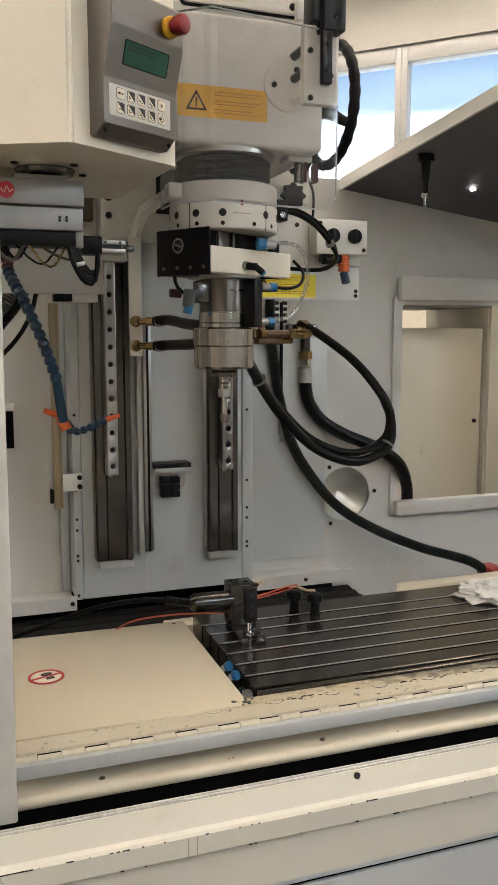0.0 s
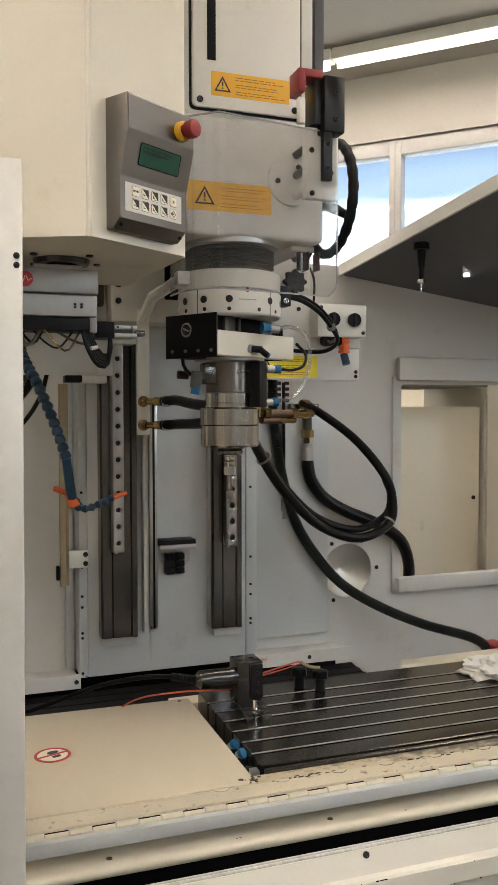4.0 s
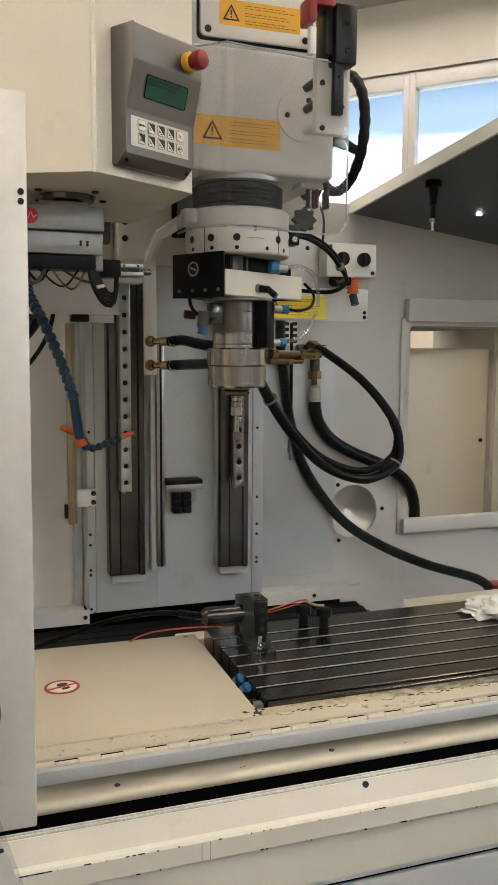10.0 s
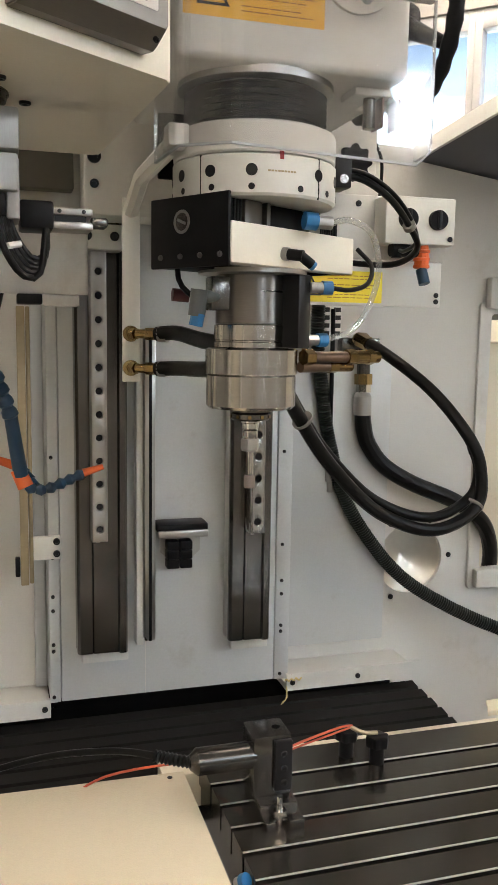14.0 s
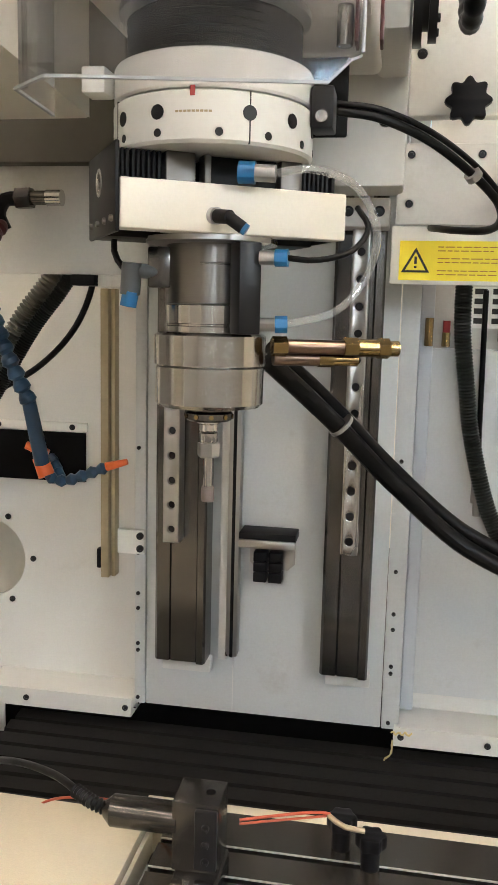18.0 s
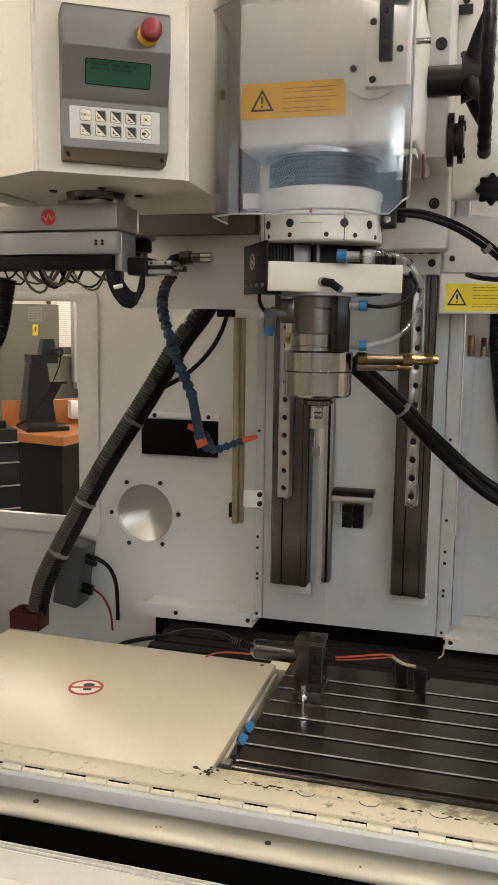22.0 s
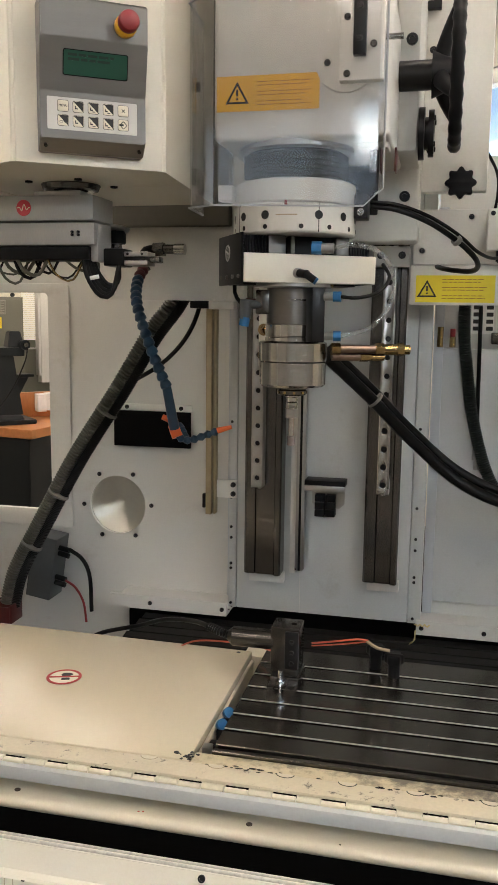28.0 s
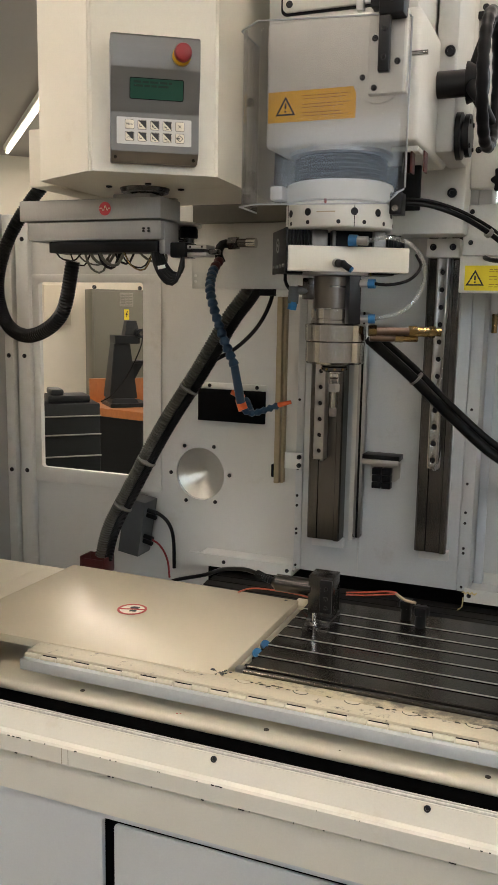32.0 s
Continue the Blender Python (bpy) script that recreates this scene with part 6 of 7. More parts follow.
part("upper_bend", hose_mesh([(0.238, 2.565, 1.745), (0.228, 2.560, 1.775), (0.235, 2.575, 1.803), (0.258, 2.585, 1.806)], 0.014), BLACK, jh, "dark elbow")
bm = B()
rod(bm, (0.255, 2.585, 1.806), (0.285, 2.585, 1.808), 0.021, seg=6)
rod(bm, (0.285, 2.585, 1.808), (0.318, 2.585, 1.808), 0.0135)
part("union", bm, DARKSTEEL, jh)
bm = B()
rod(bm, (0.316, 2.585, 1.808), (0.346, 2.585, 1.808), 0.0155, seg=20)
part("chrome_plug", bm, CHROME, jh)

# ---- hoses on the right ----
lh = thing("coolant_hose", (1.2, 2.4, 1.15), "thick black coolant hose looping from a brass wall elbow", "hose")
part("hose", hose_mesh([(1.235, 2.875, 1.580), (1.262, 2.80, 1.556), (1.330, 2.65, 1.464), (1.388, 2.56, 1.356), (1.418, 2.55, 1.275), (1.402, 2.54, 1.190), (1.265, 2.49, 1.155), (1.126, 2.49, 1.202), (0.994, 2.45, 1.316), (0.895, 2.38, 1.425), (0.80, 2.26, 1.53)], 0.0148), RUBBER, lh)
part("hose", hose_mesh([(1.402, 2.572, 1.335), (1.421, 2.568, 1.278), (1.396, 2.56, 1.212), (1.265, 2.51, 1.180), (1.126, 2.51, 1.226), (0.994, 2.47, 1.338), (0.895, 2.40, 1.447), (0.80, 2.28, 1.55)], 0.0118), RUBBER, lh)
for a, b, r in (((1.405, 2.547, 1.200), (1.401, 2.546, 1.195), 0.0225), ((0.905, 2.390, 1.420), (0.901, 2.388, 1.4245), 0.0225)):
    bm = B()
    rod(bm, a, b, r, seg=20)
    part("cable_tie", bm, TIE, lh, "clear cable tie")
bm = B()
rod(bm, (1.262, 2.90, 1.583), (1.232, 2.870, 1.583), 0.017, seg=18)
rod(bm, (1.232, 2.870, 1.583), (1.246, 2.835, 1.570), 0.019, seg=6)
part("wall_elbow", bm, BRASS, lh, "brass elbow on the sheet")
dh = thing("drain_hose", (1.5, 2.88, 0.95), "thick black hose hanging from a brass fitting on the sheet", "hose")
part("hose", hose_mesh([(1.257, 2.885, 1.390), (1.261, 2.88, 1.340), (1.277, 2.88, 1.297), (1.325, 2.88, 1.240), (1.414, 2.88, 1.188), (1.545, 2.88, 1.134), (1.640, 2.89, 1.072), (1.700, 2.93, 0.985), (1.745, 3.00, 0.88), (1.77, 3.06, 0.75)], 0.0225), RUBBER, dh)
bm = B()
rod(bm, (1.257, 2.885, 1.380), (1.257, 2.886, 1.430), 0.0245, 0.0235)
rod(bm, (1.257, 2.886, 1.430), (1.257, 2.886, 1.441), 0.0235, 0.018)
part("ferrule", bm, STEEL, dh)
bm = B()
rod(bm, (1.258, 2.886, 1.441), (1.258, 2.887, 1.462), 0.020, seg=6)
part("hex_nut", bm, CHROME, dh)
bm = B()
rod(bm, (1.258, 2.887, 1.462), (1.258, 2.888, 1.490), 0.024, seg=6)
part("brass_nut", bm, BRASS, dh, "brass union nut")
bm = B()
rod(bm, (1.258, 2.888, 1.490), (1.258, 2.89, 1.548), 0.018)
part("union", bm, DARKSTEEL, dh)
bm = B()
box(bm, 1.20, 1.31, 2.90, 2.938, 1.550, 1.585, 0.004)
part("mount", bm, DARKSTEEL, dh)
rh = thing("ribbed_conduit", (1.3, 2.88, 0.7), "dark ribbed cable conduit curving down to a red bracket", "conduit")
part("conduit", hose_mesh([(1.118, 2.87, 1.70), (1.121, 2.88, 1.58), (1.135, 2.88, 1.47), (1.155, 2.88, 1.34), (1.205, 2.88, 1.170), (1.282, 2.88, 1.043), (1.388, 2.875, 0.925), (1.525, 2.85, 0.837), (1.690, 2.80, 0.765), (1.86, 2.72, 0.715), (1.93, 2.68, 0.65)], 0.019, 0.003, 0.007), RIBBED, rh)
part("cable", hose_mesh([(1.165, 2.885, 1.66), (1.168, 2.89, 1.5), (1.172, 2.90, 1.32), (1.175, 2.90, 1.24)], 0.006), RUBBER, rh)
bm = B()
rod(bm, (1.175, 2.90, 1.245), (1.176, 2.90, 1.20), 0.013, 0.015)
rod(bm, (1.176, 2.90, 1.20), (1.176, 2.90, 1.17), 0.009)
part("plug", bm, ALU, rh)
bm = B()
box(bm, 1.90, 1.96, 2.64, 2.74, 0.62, 0.70, 0.004)
part("red_bracket", bm, RED, rh, "red end bracket")

ts = thing("terminal_plate", (1.174, 2.93, 1.58), "white plate with small black slots on the sheet", "plate")
part("plate", plate(rect(1.141, 1.206, 1.580, 1.669, 0.003), [], 0.004, facing(0, 2.930, 0)), PAPER, ts)
for r in range(4):
    for x0, x1 in ((1.146, 1.172), (1.184, 1.204)):
        bm = B()
        box(bm, x0, x1, 2.9268, 2.9285, 1.590 + 0.021 * r, 1.602 + 0.021 * r)
        part("slot", bm, INK, ts, smooth=0)
wc = thing("thin_cable", (1.18, 2.66, 1.91), "thin black cable hanging beside the wheel plate", "cable")
part("cable", hose_mesh([(1.12, 2.70, 2.13), (1.150, 2.67, 2.065), (1.180, 2.66, 2.005), (1.184, 2.66, 1.95), (1.178, 2.655, 1.905)], 0.004), RUBBER, wc)

# cover sheet by the right sheet's gap, bluish daylight put into its grey; brass nipples
bm = B()
box(bm, 1.055, 1.35, 2.905, 2.937, 0.74, 1.535, 0.004)
solid("cover_sheet", bm, PANEL, "cover sheet beside the guide ways, toned cooler for bluish daylight", "panel", kind="structure")
nb = thing("brass_nipples", (1.06, 2.86, 1.56), "small brass nipples with red caps on a pipe", "fitting")
for x, h in ((1.052, 0.06), (1.088, 0.03)):
    bm = B()
    rod(bm, (x, 2.885, 1.540), (x, 2.885, 1.540 + h), 0.009, seg=8)
    part("nipple", bm, BRASS, nb)
bm = B()
rod(bm, (1.088, 2.885, 1.570), (1.088, 2.885, 1.595), 0.008)
part("red_cap", bm, RED, nb, "red cap")

# ---- hoses and box on the left ----
rl = thing("ribbed_conduit", (-0.2, 2.75, 0.65), "grey ribbed conduit with a black hose tied along it", "conduit")
pts = [(0.300, 2.78, 1.76), (0.244, 2.75, 1.655), (0.174, 2.75, 1.565), (0.066, 2.75, 1.393), (-0.082, 2.75, 1.17), (-0.215, 2.75, 0.936), (-0.300, 2.75, 0.78), (-0.335, 2.75, 0.66)]
part("conduit", hose_mesh(pts, 0.0215, 0.005, 0.0098), RIBGREY, rl)
part("hose", hose_mesh([(x + 0.027, y + 0.012, z - 0.012) for x, y, z in pts], 0.017, 0.002, 0.006), RUBBER, rl)
part("cable", hose_mesh([(0.34, 2.80, 1.72), (0.315, 2.80, 1.62), (0.27, 2.80, 1.54), (0.20, 2.79, 1.47), (0.12, 2.77, 1.42)], 0.007), RUBBER, rl)
for f in (3.3, 4.5, 5.4):
    k = int(f)
    a = Vector(pts[k]).lerp(Vector(pts[k + 1]), f - k) + Vector((0.014, 0, -0.006))
    d = (Vector(pts[k + 1]) - Vector(pts[k])).normalized() * 0.004
    bm = B()
    rod(bm, a - d * 0.6, a + d * 0.6, 0.0365, seg=20)
    part("cable_tie", bm, TIE, rl, "clear cable tie")
bm = B()
box(bm, -0.405, -0.397, 2.715, 2.79, 0.60, 0.662, 0.002)
box(bm, -0.305, -0.297, 2.715, 2.79, 0.60, 0.662, 0.002)
box(bm, -0.397, -0.305, 2.782, 2.79, 0.60, 0.662, 0.002)
box(bm, -0.397, -0.305, 2.715, 2.722, 0.60, 0.655, 0.002)
part("red_bracket", bm, DARKRED, rl, "dark red end bracket")
jb = thing("junction_box", (-0.20, 2.86, 0.64), "grey junction box with plugged cables", "junction box")
JM = Matrix.Translation((-0.245, 2.88, 0.765)) @ Matrix.Rotation(radians(9), 4, "Y")
bm = B()
box(bm, -0.045, 0.045, -0.05, 0.05, -0.11, 0.11, 0.004, m=JM)
part("box", bm, JBOX, jb)
for dz in (0.075, 0.055, -0.03, -0.05):
    bm = B()
    rod(bm, JM @ Vector((0.045, -0.02, dz)), JM @ Vector((0.085, -0.025, dz)), 0.009)
    part("plug", bm, BLACK, jb)
part("cable", hose_mesh([(-0.15, 2.855, 0.83), (-0.10, 2.85, 0.80), (-0.075, 2.85, 0.74), (-0.07, 2.85, 0.62)], 0.007), RUBBER, jb)
part("cable", hose_mesh([(-0.17, 2.855, 0.72), (-0.13, 2.85, 0.70), (-0.10, 2.85, 0.65), (-0.09, 2.85, 0.58)], 0.004), RED, jb)
vh = thing("loader_hose", (-0.25, 2.1, 1.6), "thick black ribbed hose looping beside the column", "hose")
part("hose", hose_mesh([(-0.02, 2.20, 2.02), (-0.15, 2.18, 1.95), (-0.255, 2.15, 1.80), (-0.28, 2.12, 1.66), (-0.22, 2.08, 1.55), (-0.10, 2.03, 1.52), (0.02, 2.0, 1.58), (0.06, 2.0, 1.72)], 0.020, 0.0025, 0.008), RUBBER, vh)
part("hose", hose_mesh([(-0.60, 2.75, 1.93), (-0.40, 2.70, 1.90), (-0.15, 2.62, 1.905), (0.05, 2.5, 1.97)], 0.022), RUBBER, vh)

# ---- things on the table ----
pr = thing("probe_holder", (0.765, 2.07, 0.78), "dark steel block holding a round sensor on the table", "probe")
bm = B()
box(bm, 0.712, 0.778, 2.066, 2.130, 0.8265, 0.931, 0.002)
part("block", bm, GUNMETAL, pr)
bm = B()
box(bm, 0.746, 0.777, 2.056, 2.0655, 0.838, 0.925, 0.002)
fp2 = part("face_plate", bm, BLACKOX, pr)
screws(fp2, [facing(0.762, 2.056, z) for z in (0.853, 0.878, 0.903)], 0.0055)
# black disc paints the dark inside the hole
bm = B()
rod(bm, (0.760, 2.098, 0.9305), (0.760, 2.098, 0.9315), 0.007)
part("top_hole", bm, VOID, pr)
bm = B()
box(bm, 0.716, 0.782, 2.040, 2.130, 0.799, 0.8255, 0.002)
box(bm, 0.716, 0.732, 2.005, 2.041, 0.799, 0.815, 0.002)
box(bm, 0.756, 0.782, 2.005, 2.041, 0.799, 0.815, 0.002)
part("foot", bm, DARKSTEEL, pr, "forked steel foot")
bm = B()
rod(bm, (0.744, 2.022, 0.799), (0.744, 2.022, 0.850), 0.0055)
rod(bm, (0.744, 2.022, 0.816), (0.744, 2.022, 0.827), 0.0115, seg=6)
part("stud", bm, CHROME, pr, "bright clamping stud")
bm = B()
rod(bm, (0.620, 2.086, 0.893), (0.717, 2.086, 0.893), 0.0225, seg=32)
rod(bm, (0.608, 2.086, 0.893), (0.620, 2.086, 0.893), 0.012, 0.0225, seg=32)
part("sensor_tube", bm, GUNMETAL, pr, "round dark sensor body")
part("cable", hose_mesh([(0.610, 2.086, 0.893), (0.57, 2.10, 0.900), (0.50, 2.16, 0.890), (0.40, 2.24, 0.855), (0.30, 2.32, 0.80), (0.16, 2.36, 0.745), (0.06, 2.40, 0.66)], 0.006), RUBBER, pr)
part("strain_relief", hose_mesh([(0.612, 2.086, 0.893), (0.585, 2.092, 0.898), (0.555, 2.11, 0.900)], 0.011, 0.003, 0.007), RUBBER, pr)
part("red_wire", hose_mesh([(0.42, 2.235, 0.770), (0.46, 2.225, 0.802), (0.51, 2.216, 0.820), (0.60, 2.222, 0.820), (0.66, 2.20, 0.824), (0.72, 2.135, 0.84)], 0.0022), WIRERED, pr, "red wire")
part("red_wire", hose_mesh([(0.798, 2.12, 0.880), (0.84, 2.135, 0.882), (0.90, 2.145, 0.890), (0.925, 2.150, 0.888)], 0.0022), WIRERED, pr, "red wire")
part("red_wire", hose_mesh([(0.798, 2.12, 0.874), (0.85, 2.14, 0.874), (0.92, 2.150, 0.884)], 0.0018), WIRERED, pr, "red wire")
part("frayed_wire", hose_mesh([(0.922, 2.150, 0.886), (0.945, 2.145, 0.874), (0.975, 2.15, 0.868)], 0.004), TAN, pr, "frayed yellowish wire")
for x, y in ((0.940, 2.207), (0.985, 2.168)):
    cl = thing("clamp_knob", (x, y, 0.799), "black plastic clamp knob standing on the table", "knob", "clamp knobs")
    bm = B()
    rod(bm, (x, y, 0.799), (x, y, 0.834), 0.014, seg=18)
    part("stem", bm, BLACK, cl)
    bm = plate([(x + 0.021 * (1 + 0.10 * math.cos(6 * a)) * math.cos(a), y + 0.021 * (1 + 0.10 * math.cos(6 * a)) * math.sin(a)) for a in (2 * math.pi * i / 36 for i in range(36))], [], 0.022, Matrix.Translation((0, 0, 0.843)), 0.004)
    part("grip", bm, BLACK, cl)
gf = thing("gap_fittings", (0.655, 1.80, 0.70), "small blue air fittings in the gap beside the table", "fitting")
for y in (1.80, 1.863, 1.917):
    bm = B()
    box(bm, 0.643, 0.660, y - 0.013, y + 0.013, 0.740, 0.782, 0.003)
    v = part("valve", bm, BLACK, gf)
    if y > 1.81:
        fitting((0.645, y + 0.006, 0.782), (0.656, y - 0.006, 0.793), gf, 0.0105)
bm = B()
box(bm, 0.640, 0.658, 1.755, 1.777, 0.760, 0.793, 0.002)
part("square_nut", bm, STEEL, gf)

# the lid, flap, hinge and deck, set as one group
for ob in (lid, ff, hg, flap_rail, deck, deck_strip, tray):
    ob.location += Vector((-0.011, 0.031, -0.014))

# ---- sliding door at the left edge ----
sd = thing("sliding_door", (0.1, 1.49, 0.75), "cream and aluminium sliding door edge with black pull handle", "door")
bm = B()
box(bm, 0.092, 0.158, 1.488, 1.515, 0.755, 1.966, 0.004)
part("edge_profile", bm, ALU_DOOR := material("satin_aluminium_profile", (0.74, 0.72, 0.67), 0.42, 0.15, spots=0.08, grain=40, dirt=((0.50, 0.45, 0.36), 0.27, 8)), sd, "satin aluminium edge profile")
bm = B()
box(bm, 0.028, 0.094, 1.474, 1.500, 0.755, 1.985, 0.005)
st = part("stile", bm, ALU_DOOR, sd)
screws(st, [facing(0.058, 1.474, z) for z in (1.965, 1.885, 1.80)], 0.0075)
screws(sd, [facing(0.148, 1.488, z) for z in (1.812, 1.797)], 0.005)
bm = B()
box(bm, -0.80, 0.040, 1.462, 1.498, 0.755, 2.03, 0.004)
part("leaf", bm, COLUMN, sd)
bm = B()
box(bm, 0.015, 0.075, 1.458, 1.50, 1.988, 2.03, 0.004)
part("top_block", bm, WHITE, sd)
part("pull_handle", hose_mesh([(0.080, 1.476, 1.281), (0.080, 1.43, 1.279), (0.066, 1.408, 1.271), (0.02, 1.400, 1.256), (-0.06, 1.398, 1.240), (-0.11, 1.398, 1.19), (-0.12, 1.398, 1.08), (-0.10, 1.398, 0.96), (-0.04, 1.398, 0.908), (0.025, 1.400, 0.922), (0.066, 1.408, 0.948), (0.082, 1.43, 0.982), (0.082, 1.476, 0.997)], 0.0175), GLOSSBLACK, sd, "glossy black pull handle")
# the leaf hangs a touch out of plumb
sd.rotation_euler[1] = 0.007
sd.location.x -= 0.008

tg = thing("stock_tag", (0.06, 1.37, 0.65), "white paper stock tag in a clear pouch hung by a string", "tag")
TM = facing(0.052, 1.376, 0.735, 0) @ Matrix.Rotation(radians(16), 4, "Z")
part("pouch", plate(rect(-0.062, 0.062, -0.14, 0.095, 0.003), [], 0.0008, TM), FILM, tg, smooth=0).visible_shadow = False
pg = part("paper", plate(rect(-0.055, 0.055, -0.14, 0.058), [], 0.0006, TM @ Matrix.Translation((0, 0, -0.001))), PAPER, tg, "white printed paper", smooth=0)
bm = B()
PM = TM @ Matrix.Translation((0, 0, -0.0005))
box(bm, -0.044, 0.052, 0.040, 0.047, 0, 0.0006, m=PM)
part("heading_bar", bm, INK, pg, smooth=0)
bm = B()
rnd = random.Random(8)
u = -0.022
while u < 0.022:
    w = rnd.uniform(0.0006, 0.0018)
    box(bm, u, u + w, 0.013, 0.031, 0, 0.0006, m=PM)
    u += w + rnd.uniform(0.0006, 0.0014)
part("code_bars", bm, INK, pg, smooth=0)
lettering("20845", 0.0205, PM @ Matrix.Translation((0.001, -0.004, 0.0006)), INK, pg)
bars(pg, PM, -0.014, 0.022, (-0.022, -0.034), 0.003, INKBROWN, 6, w=0.0)
part("string", hose_mesh([TM @ Vector((0.0, 0.09, 0)), (0.035, 1.385, 0.88), (0.020, 1.385, 0.93), (0.02, 1.381, 0.978)], 0.0008), PAPER, tg)

# ---- roof panel at the right with its lamp and strut ----
hp = thing("roof_panel", (1.9, 2.5, 2.0), "dark grey roof panel with a white edge strip", "roof")
c4 = [(1.415, 2.937, 2.062), (2.60, 2.937, 1.90), (2.60, 1.90, 2.02), (1.455, 1.90, 2.175)]
bm = B()
lo, hi = [bm.verts.new(c) for c in c4], [bm.verts.new((x, y, z + 0.02)) for x, y, z in c4]
for k in range(4):
    bm.faces.new((lo[k], lo[(k + 1) % 4], hi[(k + 1) % 4], hi[k]))
bm.faces.new(lo)
bm.faces.new(hi)
part("panel", bm, HOOD, hp)
bm = B()
e0, e1 = Vector(c4[0]), Vector(c4[3])
q = [bm.verts.new(p + d) for p in (e0, e1) for d in (Vector((-0.010, 0, -0.004)), Vector((0.0, 0, -0.004)), Vector((0.0, 0, 0.036)), Vector((-0.010, 0, 0.036)))]
for k in range(4):
    bm.faces.new((q[k], q[(k + 1) % 4], q[4 + (k + 1) % 4], q[4 + k]))
bm.faces.new(q[:4])
bm.faces.new(q[4:])
part("edge_strip", bm, WHITE, hp, "white edge strip")
st = thing("strut", (1.494, 2.503, 1.95), "dark hanging strut with a bright tip under the roof panel", "strut")
bm = B()
rod(bm, (1.494, 2.503, 2.082), (1.494, 2.503, 2.104), 0.026, seg=24)
rod(bm, (1.494, 2.503, 2.025), (1.494, 2.503, 2.084), 0.010, 0.016, seg=16)
rod(bm, (1.494, 2.503, 1.985), (1.494, 2.503, 2.027), 0.008, seg=16)
part("body", bm, BLACK, st)
bm = B()
rod(bm, (1.494, 2.503, 1.975), (1.494, 2.503, 1.986), 0.012, seg=6)
rod(bm, (1.494, 2.503, 1.947), (1.494, 2.503, 1.976), 0.005, seg=14)
part("tip", bm, CHROME, st)
bm = B()
rod(bm, (1.78, 2.673, 2.036), (1.78, 2.673, 2.044), 0.009, seg=20)
solid("roof_lamp", bm, LEDLAMP, "small lit lamp set in the roof panel", "lamp")

# cream cabinet and bench seen through the windows
bm = B()
box(bm, 1.52, 2.27, 3.302, 3.80, 0.0, 1.575, 0.006)
rc = thing("rear_cabinet", (1.895, 3.55, 0), "plain cream cabinet with a lock behind the machine", "cabinet")
part("body", bm, CREAM, rc)
bm = B()
box(bm, 1.523, 2.267, 3.284, 3.300, 0.06, 1.572, 0.004)
rcd = part("door", bm, CREAM, rc)
bm = B()
rod(bm, (2.235, 3.279, 1.17), (2.235, 3.286, 1.17), 0.009, seg=16)
part("lock", bm, BLACKOX, rcd)
bm = B()
box(bm, 1.50, 2.25, 3.20, 3.80, 1.66, 2.0, 0.006)
solid("wall_shelf", bm, CABGREY, "plain grey shelf board over the rear cabinet", "shelf")
bm = B()
box(bm, 2.29, 2.80, 3.282, 3.80, 0.0, 1.95, 0.006)
rc = thing("rear_cabinet", (2.545, 3.55, 0), "taller pale cabinet behind the machine", "cabinet")
part("body", bm, COLUMN, rc)
bm = B()
box(bm, 2.293, 2.797, 3.264, 3.280, 0.06, 1.947, 0.004)
part("door", bm, COLUMN, rc)


def rbox(bm, a, bevel=0.004):
    box(bm, *a, bevel, m=ROOM)
    return bm


def rprism(outline, z0, z1, tops=None):
    """A prism on the room's axes; tops may give another outline at its upper end."""
    bm = B()
    lo = [bm.verts.new(ROOM @ Vector((x, y, z0))) for x, y in outline]
    hi = [bm.verts.new(ROOM @ Vector((x, y, z1))) for x, y in (tops or outline)]
    for k in range(len(lo)):
        bm.faces.new((lo[k], lo[(k + 1) % len(lo)], hi[(k + 1) % len(lo)], hi[k]))
    bm.faces.new(lo[::-1])
    bm.faces.new(hi)
    bmesh.ops.bevel(bm, geom=bm.edges[:], offset=0.004, segments=2, affect="EDGES")
    return bm


def rect4(x0, x1, y0, y1):
    return [(x0, y0), (x1, y0), (x1, y1), (x0, y1)]


wb = thing("work_bench", ROOM @ Vector((1.5, 5.0, 0)), "dark workbench with a thick orange wooden top and upstand", "bench")
part("top", rprism([(1.43, 4.59), (1.63, 4.76), (2.0, 5.06), (2.0, 5.36), (0.93, 5.36)], 0.80, 0.86), WOOD, wb)
part("cabinet", rprism([(1.43, 4.64), (1.60, 4.79), (1.96, 5.08), (1.96, 5.34), (0.99, 5.34)], 0.0, 0.798), TOOLGREEN, wb)
part("splashback", rbox(B(), (1.20, 2.0, 5.31, 5.355, 0.862, 1.045)), WOOD, wb)
dp = thing("bench_press", ROOM @ Vector((1.42, 5.02, 0.86)), "black bench press with a tapered stand and side table", "press")
part("base", rprism(rect4(1.27, 1.565, 4.90, 5.22), 0.862, 0.892), TOOLGREEN, dp)
part("foot", rprism(rect4(1.28, 1.49, 4.92, 5.20), 0.893, 0.925, rect4(1.30, 1.47, 4.94, 5.18)), TOOLGREEN, dp)
part("stand", rprism(rect4(1.275, 1.485, 4.95, 5.17), 0.926, 1.330, rect4(1.318, 1.438, 4.98, 5.12)), TOOLGREEN, dp)
part("arm", rprism(rect4(1.320, 1.505, 4.95, 5.14), 1.331, 1.390), TOOLGREEN, dp)
part("motor_cap", rprism(rect4(1.399, 1.512, 4.97, 5.10), 1.391, 1.500, rect4(1.417, 1.490, 4.99, 5.08)), TOOLGREEN, dp)
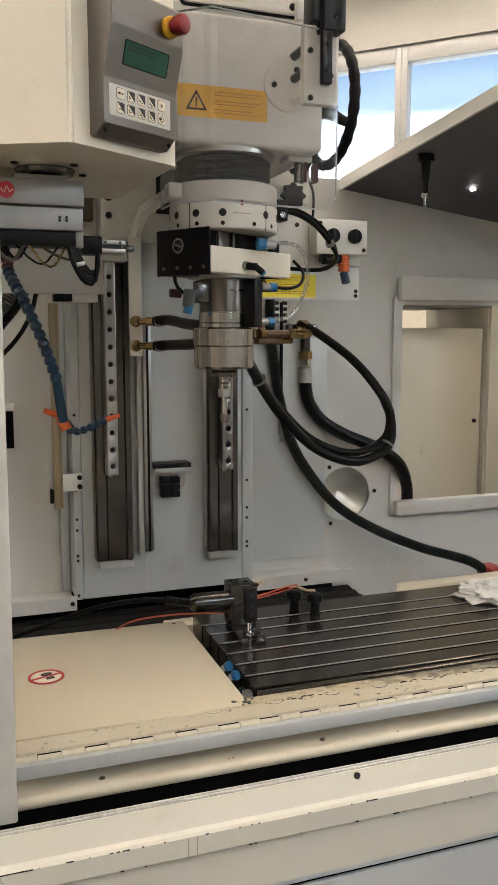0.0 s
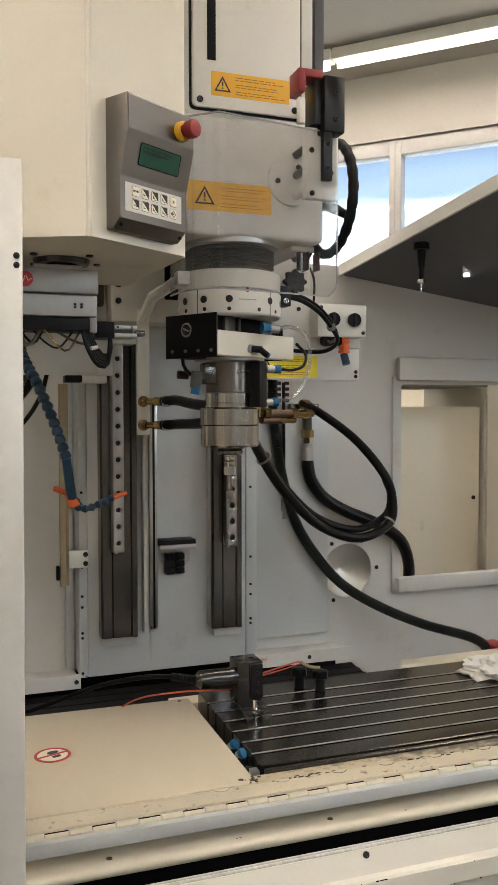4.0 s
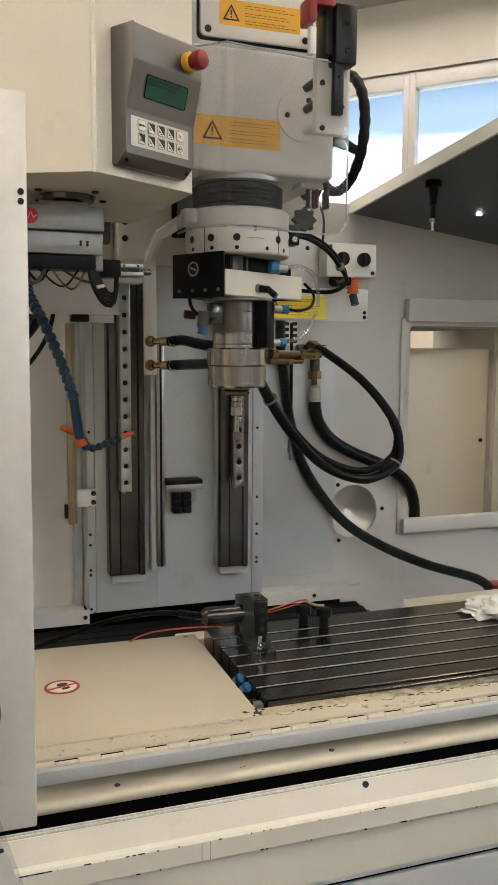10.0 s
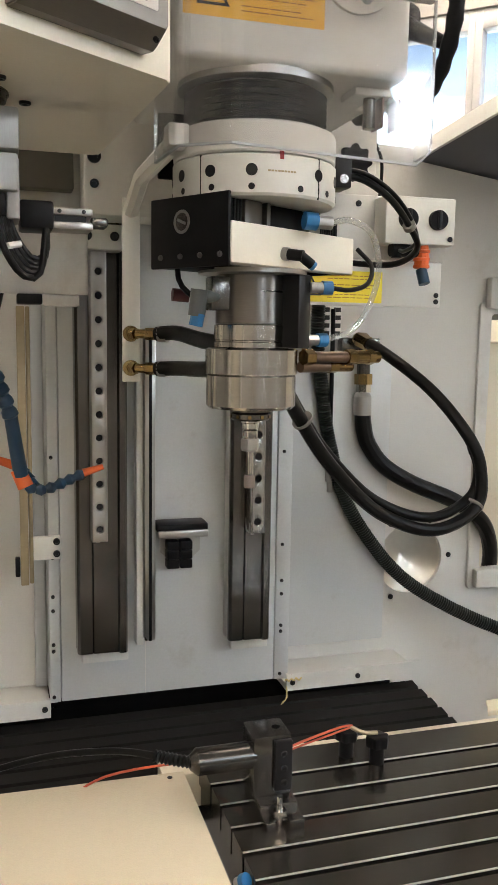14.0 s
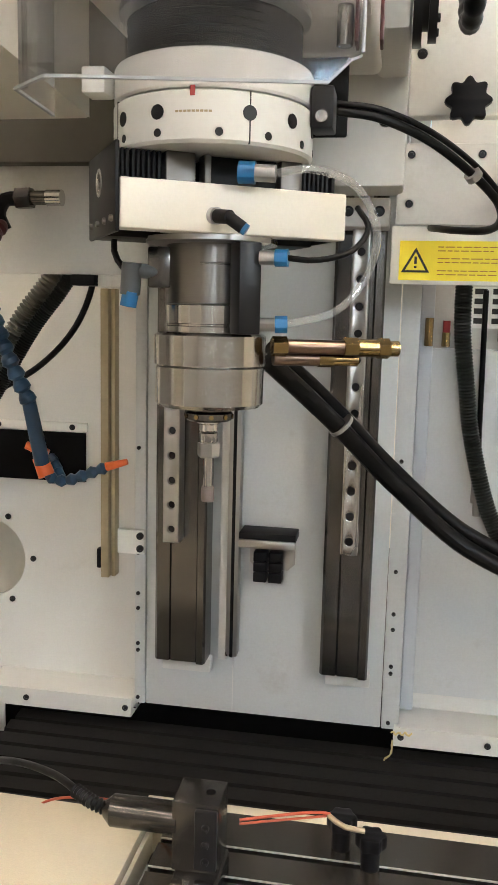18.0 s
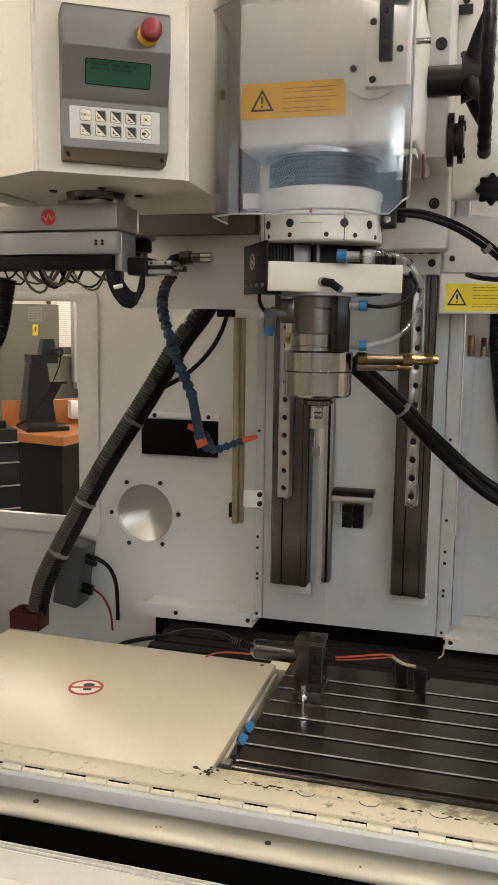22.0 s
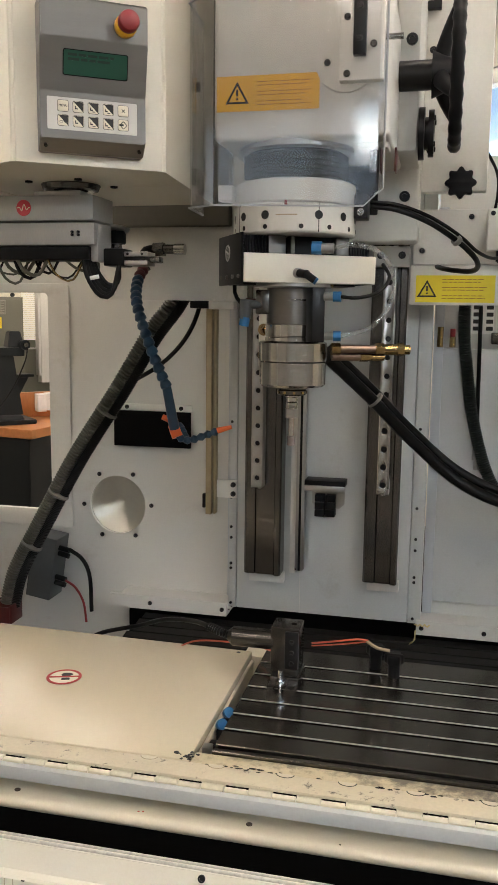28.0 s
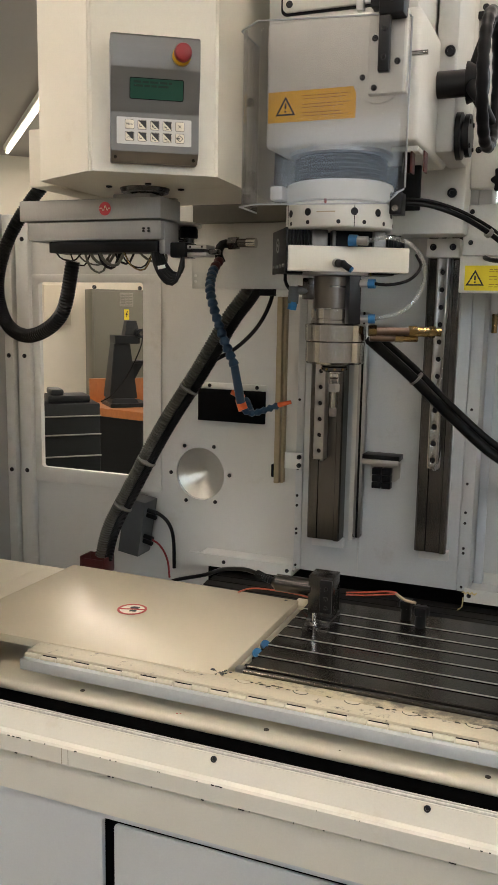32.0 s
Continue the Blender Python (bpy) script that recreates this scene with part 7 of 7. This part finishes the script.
bm = B()
rod(bm, ROOM @ Vector((1.502, 4.975, 1.408)), ROOM @ Vector((1.506, 4.925, 1.408)), 0.034, seg=24)
kn = part("knob", bm, TOOLGREEN, dp)
bm = B()
rod(bm, ROOM @ Vector((1.506, 4.926, 1.408)), ROOM @ Vector((1.507, 4.912, 1.408)), 0.016, seg=20)
part("knob_cap", bm, DARKSTEEL, kn, "bright steel cap")
part("table", rprism(rect4(1.446, 1.570, 4.95, 5.12), 1.186, 1.204), TOOLGREEN, dp)
part("table_support", rprism(rect4(1.436, 1.470, 4.98, 5.09), 1.060, 1.185, rect4(1.436, 1.540, 4.98, 5.09)), TOOLGREEN, dp)
part("cable", hose_mesh([ROOM @ Vector(p) for p in ((1.520, 4.93, 1.380), (1.500, 4.92, 1.30), (1.430, 4.92, 1.15), (1.350, 4.92, 1.03), (1.275, 4.92, 0.95), (1.22, 5.0, 0.90))], 0.005), RUBBER, dp)
tc = thing("drawer_cabinet", ROOM @ Vector((0.80, 4.35, 0)), "dark tool drawer cabinet with steel rails", "cabinet")
part("body", rbox(B(), (0.60, 1.04, 4.20, 4.53, 0.0, 0.98)), TOOLGREEN, tc)
for z in (0.36, 0.50, 0.64, 0.78, 0.90):
    part("drawer_edge", rbox(B(), (0.595, 1.045, 4.18, 4.198, z, z + 0.008)), CABGREY, tc)
vs = thing("bench_vise", ROOM @ Vector((0.84, 4.36, 0.98)), "dark machine vise lying on the drawer cabinet", "vise")
part("body", rbox(B(), (0.72, 0.99, 4.26, 4.46, 0.982, 1.030), 0.01), TOOLGREEN, vs)
part("jaw", rbox(B(), (0.74, 0.82, 4.26, 4.46, 1.031, 1.070), 0.01), TOOLGREEN, vs)
eb = thing("electric_cabinet", ROOM @ Vector((2.88, 11.4, 0)), "tall grey electric cabinet with a vent grille and yellow label", "cabinet")
part("body", rbox(B(), (2.44, 3.30, 11.2, 11.7, 0.0, 1.845)), EGREY, eb)
part("door", rbox(B(), (2.47, 3.27, 11.18, 11.199, 0.05, 1.815)), EGREY, eb)
for x in (2.52, 3.21):
    bm = B()
    lathe(bm, [(0.022, -0.006), (0.032, -0.006), (0.032, 0.006), (0.022, 0.006), (0.022, -0.006)], (0, 0), 18, ROOM @ Matrix.Translation((x, 11.4, 1.876)) @ Matrix.Rotation(radians(90), 4, "X"))
    part("lifting_eye", bm, DARKSTEEL, eb)
vt = part("vent_frame", plate(rect(2.845, 3.050, 1.600, 1.800), [rect(2.862, 3.033, 1.617, 1.783)], 0.016, ROOM @ facing(0, 11.178, 0), 0.002), CABGREY, eb)
for i in range(7):
    part("vent_slat", rbox(B(), (2.863, 3.032, 11.166, 11.178, 1.622 + 0.0235 * i, 1.636 + 0.0235 * i), 0.002), CABGREY, vt)
for x in (2.92, 2.975):
    part("vent_bar", rbox(B(), (x, x + 0.008, 11.160, 11.166, 1.618, 1.782), 0.001), CABGREY, vt)
hz = part("hazard_label", rbox(B(), (2.912, 2.986, 11.172, 11.179, 1.405, 1.560), 0.0), STICKER_Y, eb, "yellow hazard label")
part("bolt_sign", plate([(2.955, 1.535), (2.933, 1.478), (2.947, 1.478), (2.938, 1.430), (2.966, 1.492), (2.951, 1.492), (2.968, 1.535)], [], 0.003, ROOM @ facing(0, 11.170, 0)), INK, hz, smooth=0)
bw = thing("blind_window", ROOM @ Vector((3.66, 11.98, 1.2)), "small far window behind lit white slat blinds", "window", kind="structure")
part("pane", rbox(B(), (3.50, 3.80, 11.985, 11.998, 1.22, 2.02), 0.0), BLINDGLOW, bw)
for i in range(26):
    part("slat", rbox(B(), (3.49, 3.81, 11.955, 11.972, 1.235 + 0.030 * i, 1.254 + 0.030 * i), 0.0), PAPER, bw)
part("sill", rbox(B(), (3.47, 3.95, 11.93, 11.998, 1.075, 1.10), 0.003), PAPER, bw)
solid("wall_panel", rbox(B(), (3.31, 4.60, 11.975, 11.997, 0.0, 1.215), 0.0), EGREY, "grey painted dado under the far window", "panel", kind="structure")
wc = thing("wall_cupboard", ROOM @ Vector((3.95, 11.9, 0.57)), "tall white cupboard hung on the far wall", "cupboard")
part("body", rbox(B(), (3.73, 4.30, 11.78, 11.974, 0.575, 2.2), 0.008), PAPER, wc)
part("step", rbox(B(), (3.70, 3.729, 11.80, 11.974, 0.68, 2.2), 0.004), PAPER, wc)
bm = rbox(B(), (1.86, 2.26, 11.90, 11.997, 1.30, 1.90))
solid("wall_board", bm, CREAM, "cream notice board on the wall", "board")
wp = thing("socket_box", ROOM @ Vector((1.74, 5.3, 0.90)), "white plastic box fixed to the wooden upstand", "box")
part("box", rbox(B(), (1.672, 1.737, 5.22, 5.308, 0.905, 1.035), 0.006), PAPER, wp)
part("side_box", rbox(B(), (1.739, 1.84, 5.24, 5.308, 0.912, 1.040), 0.006), PAPER, wp)
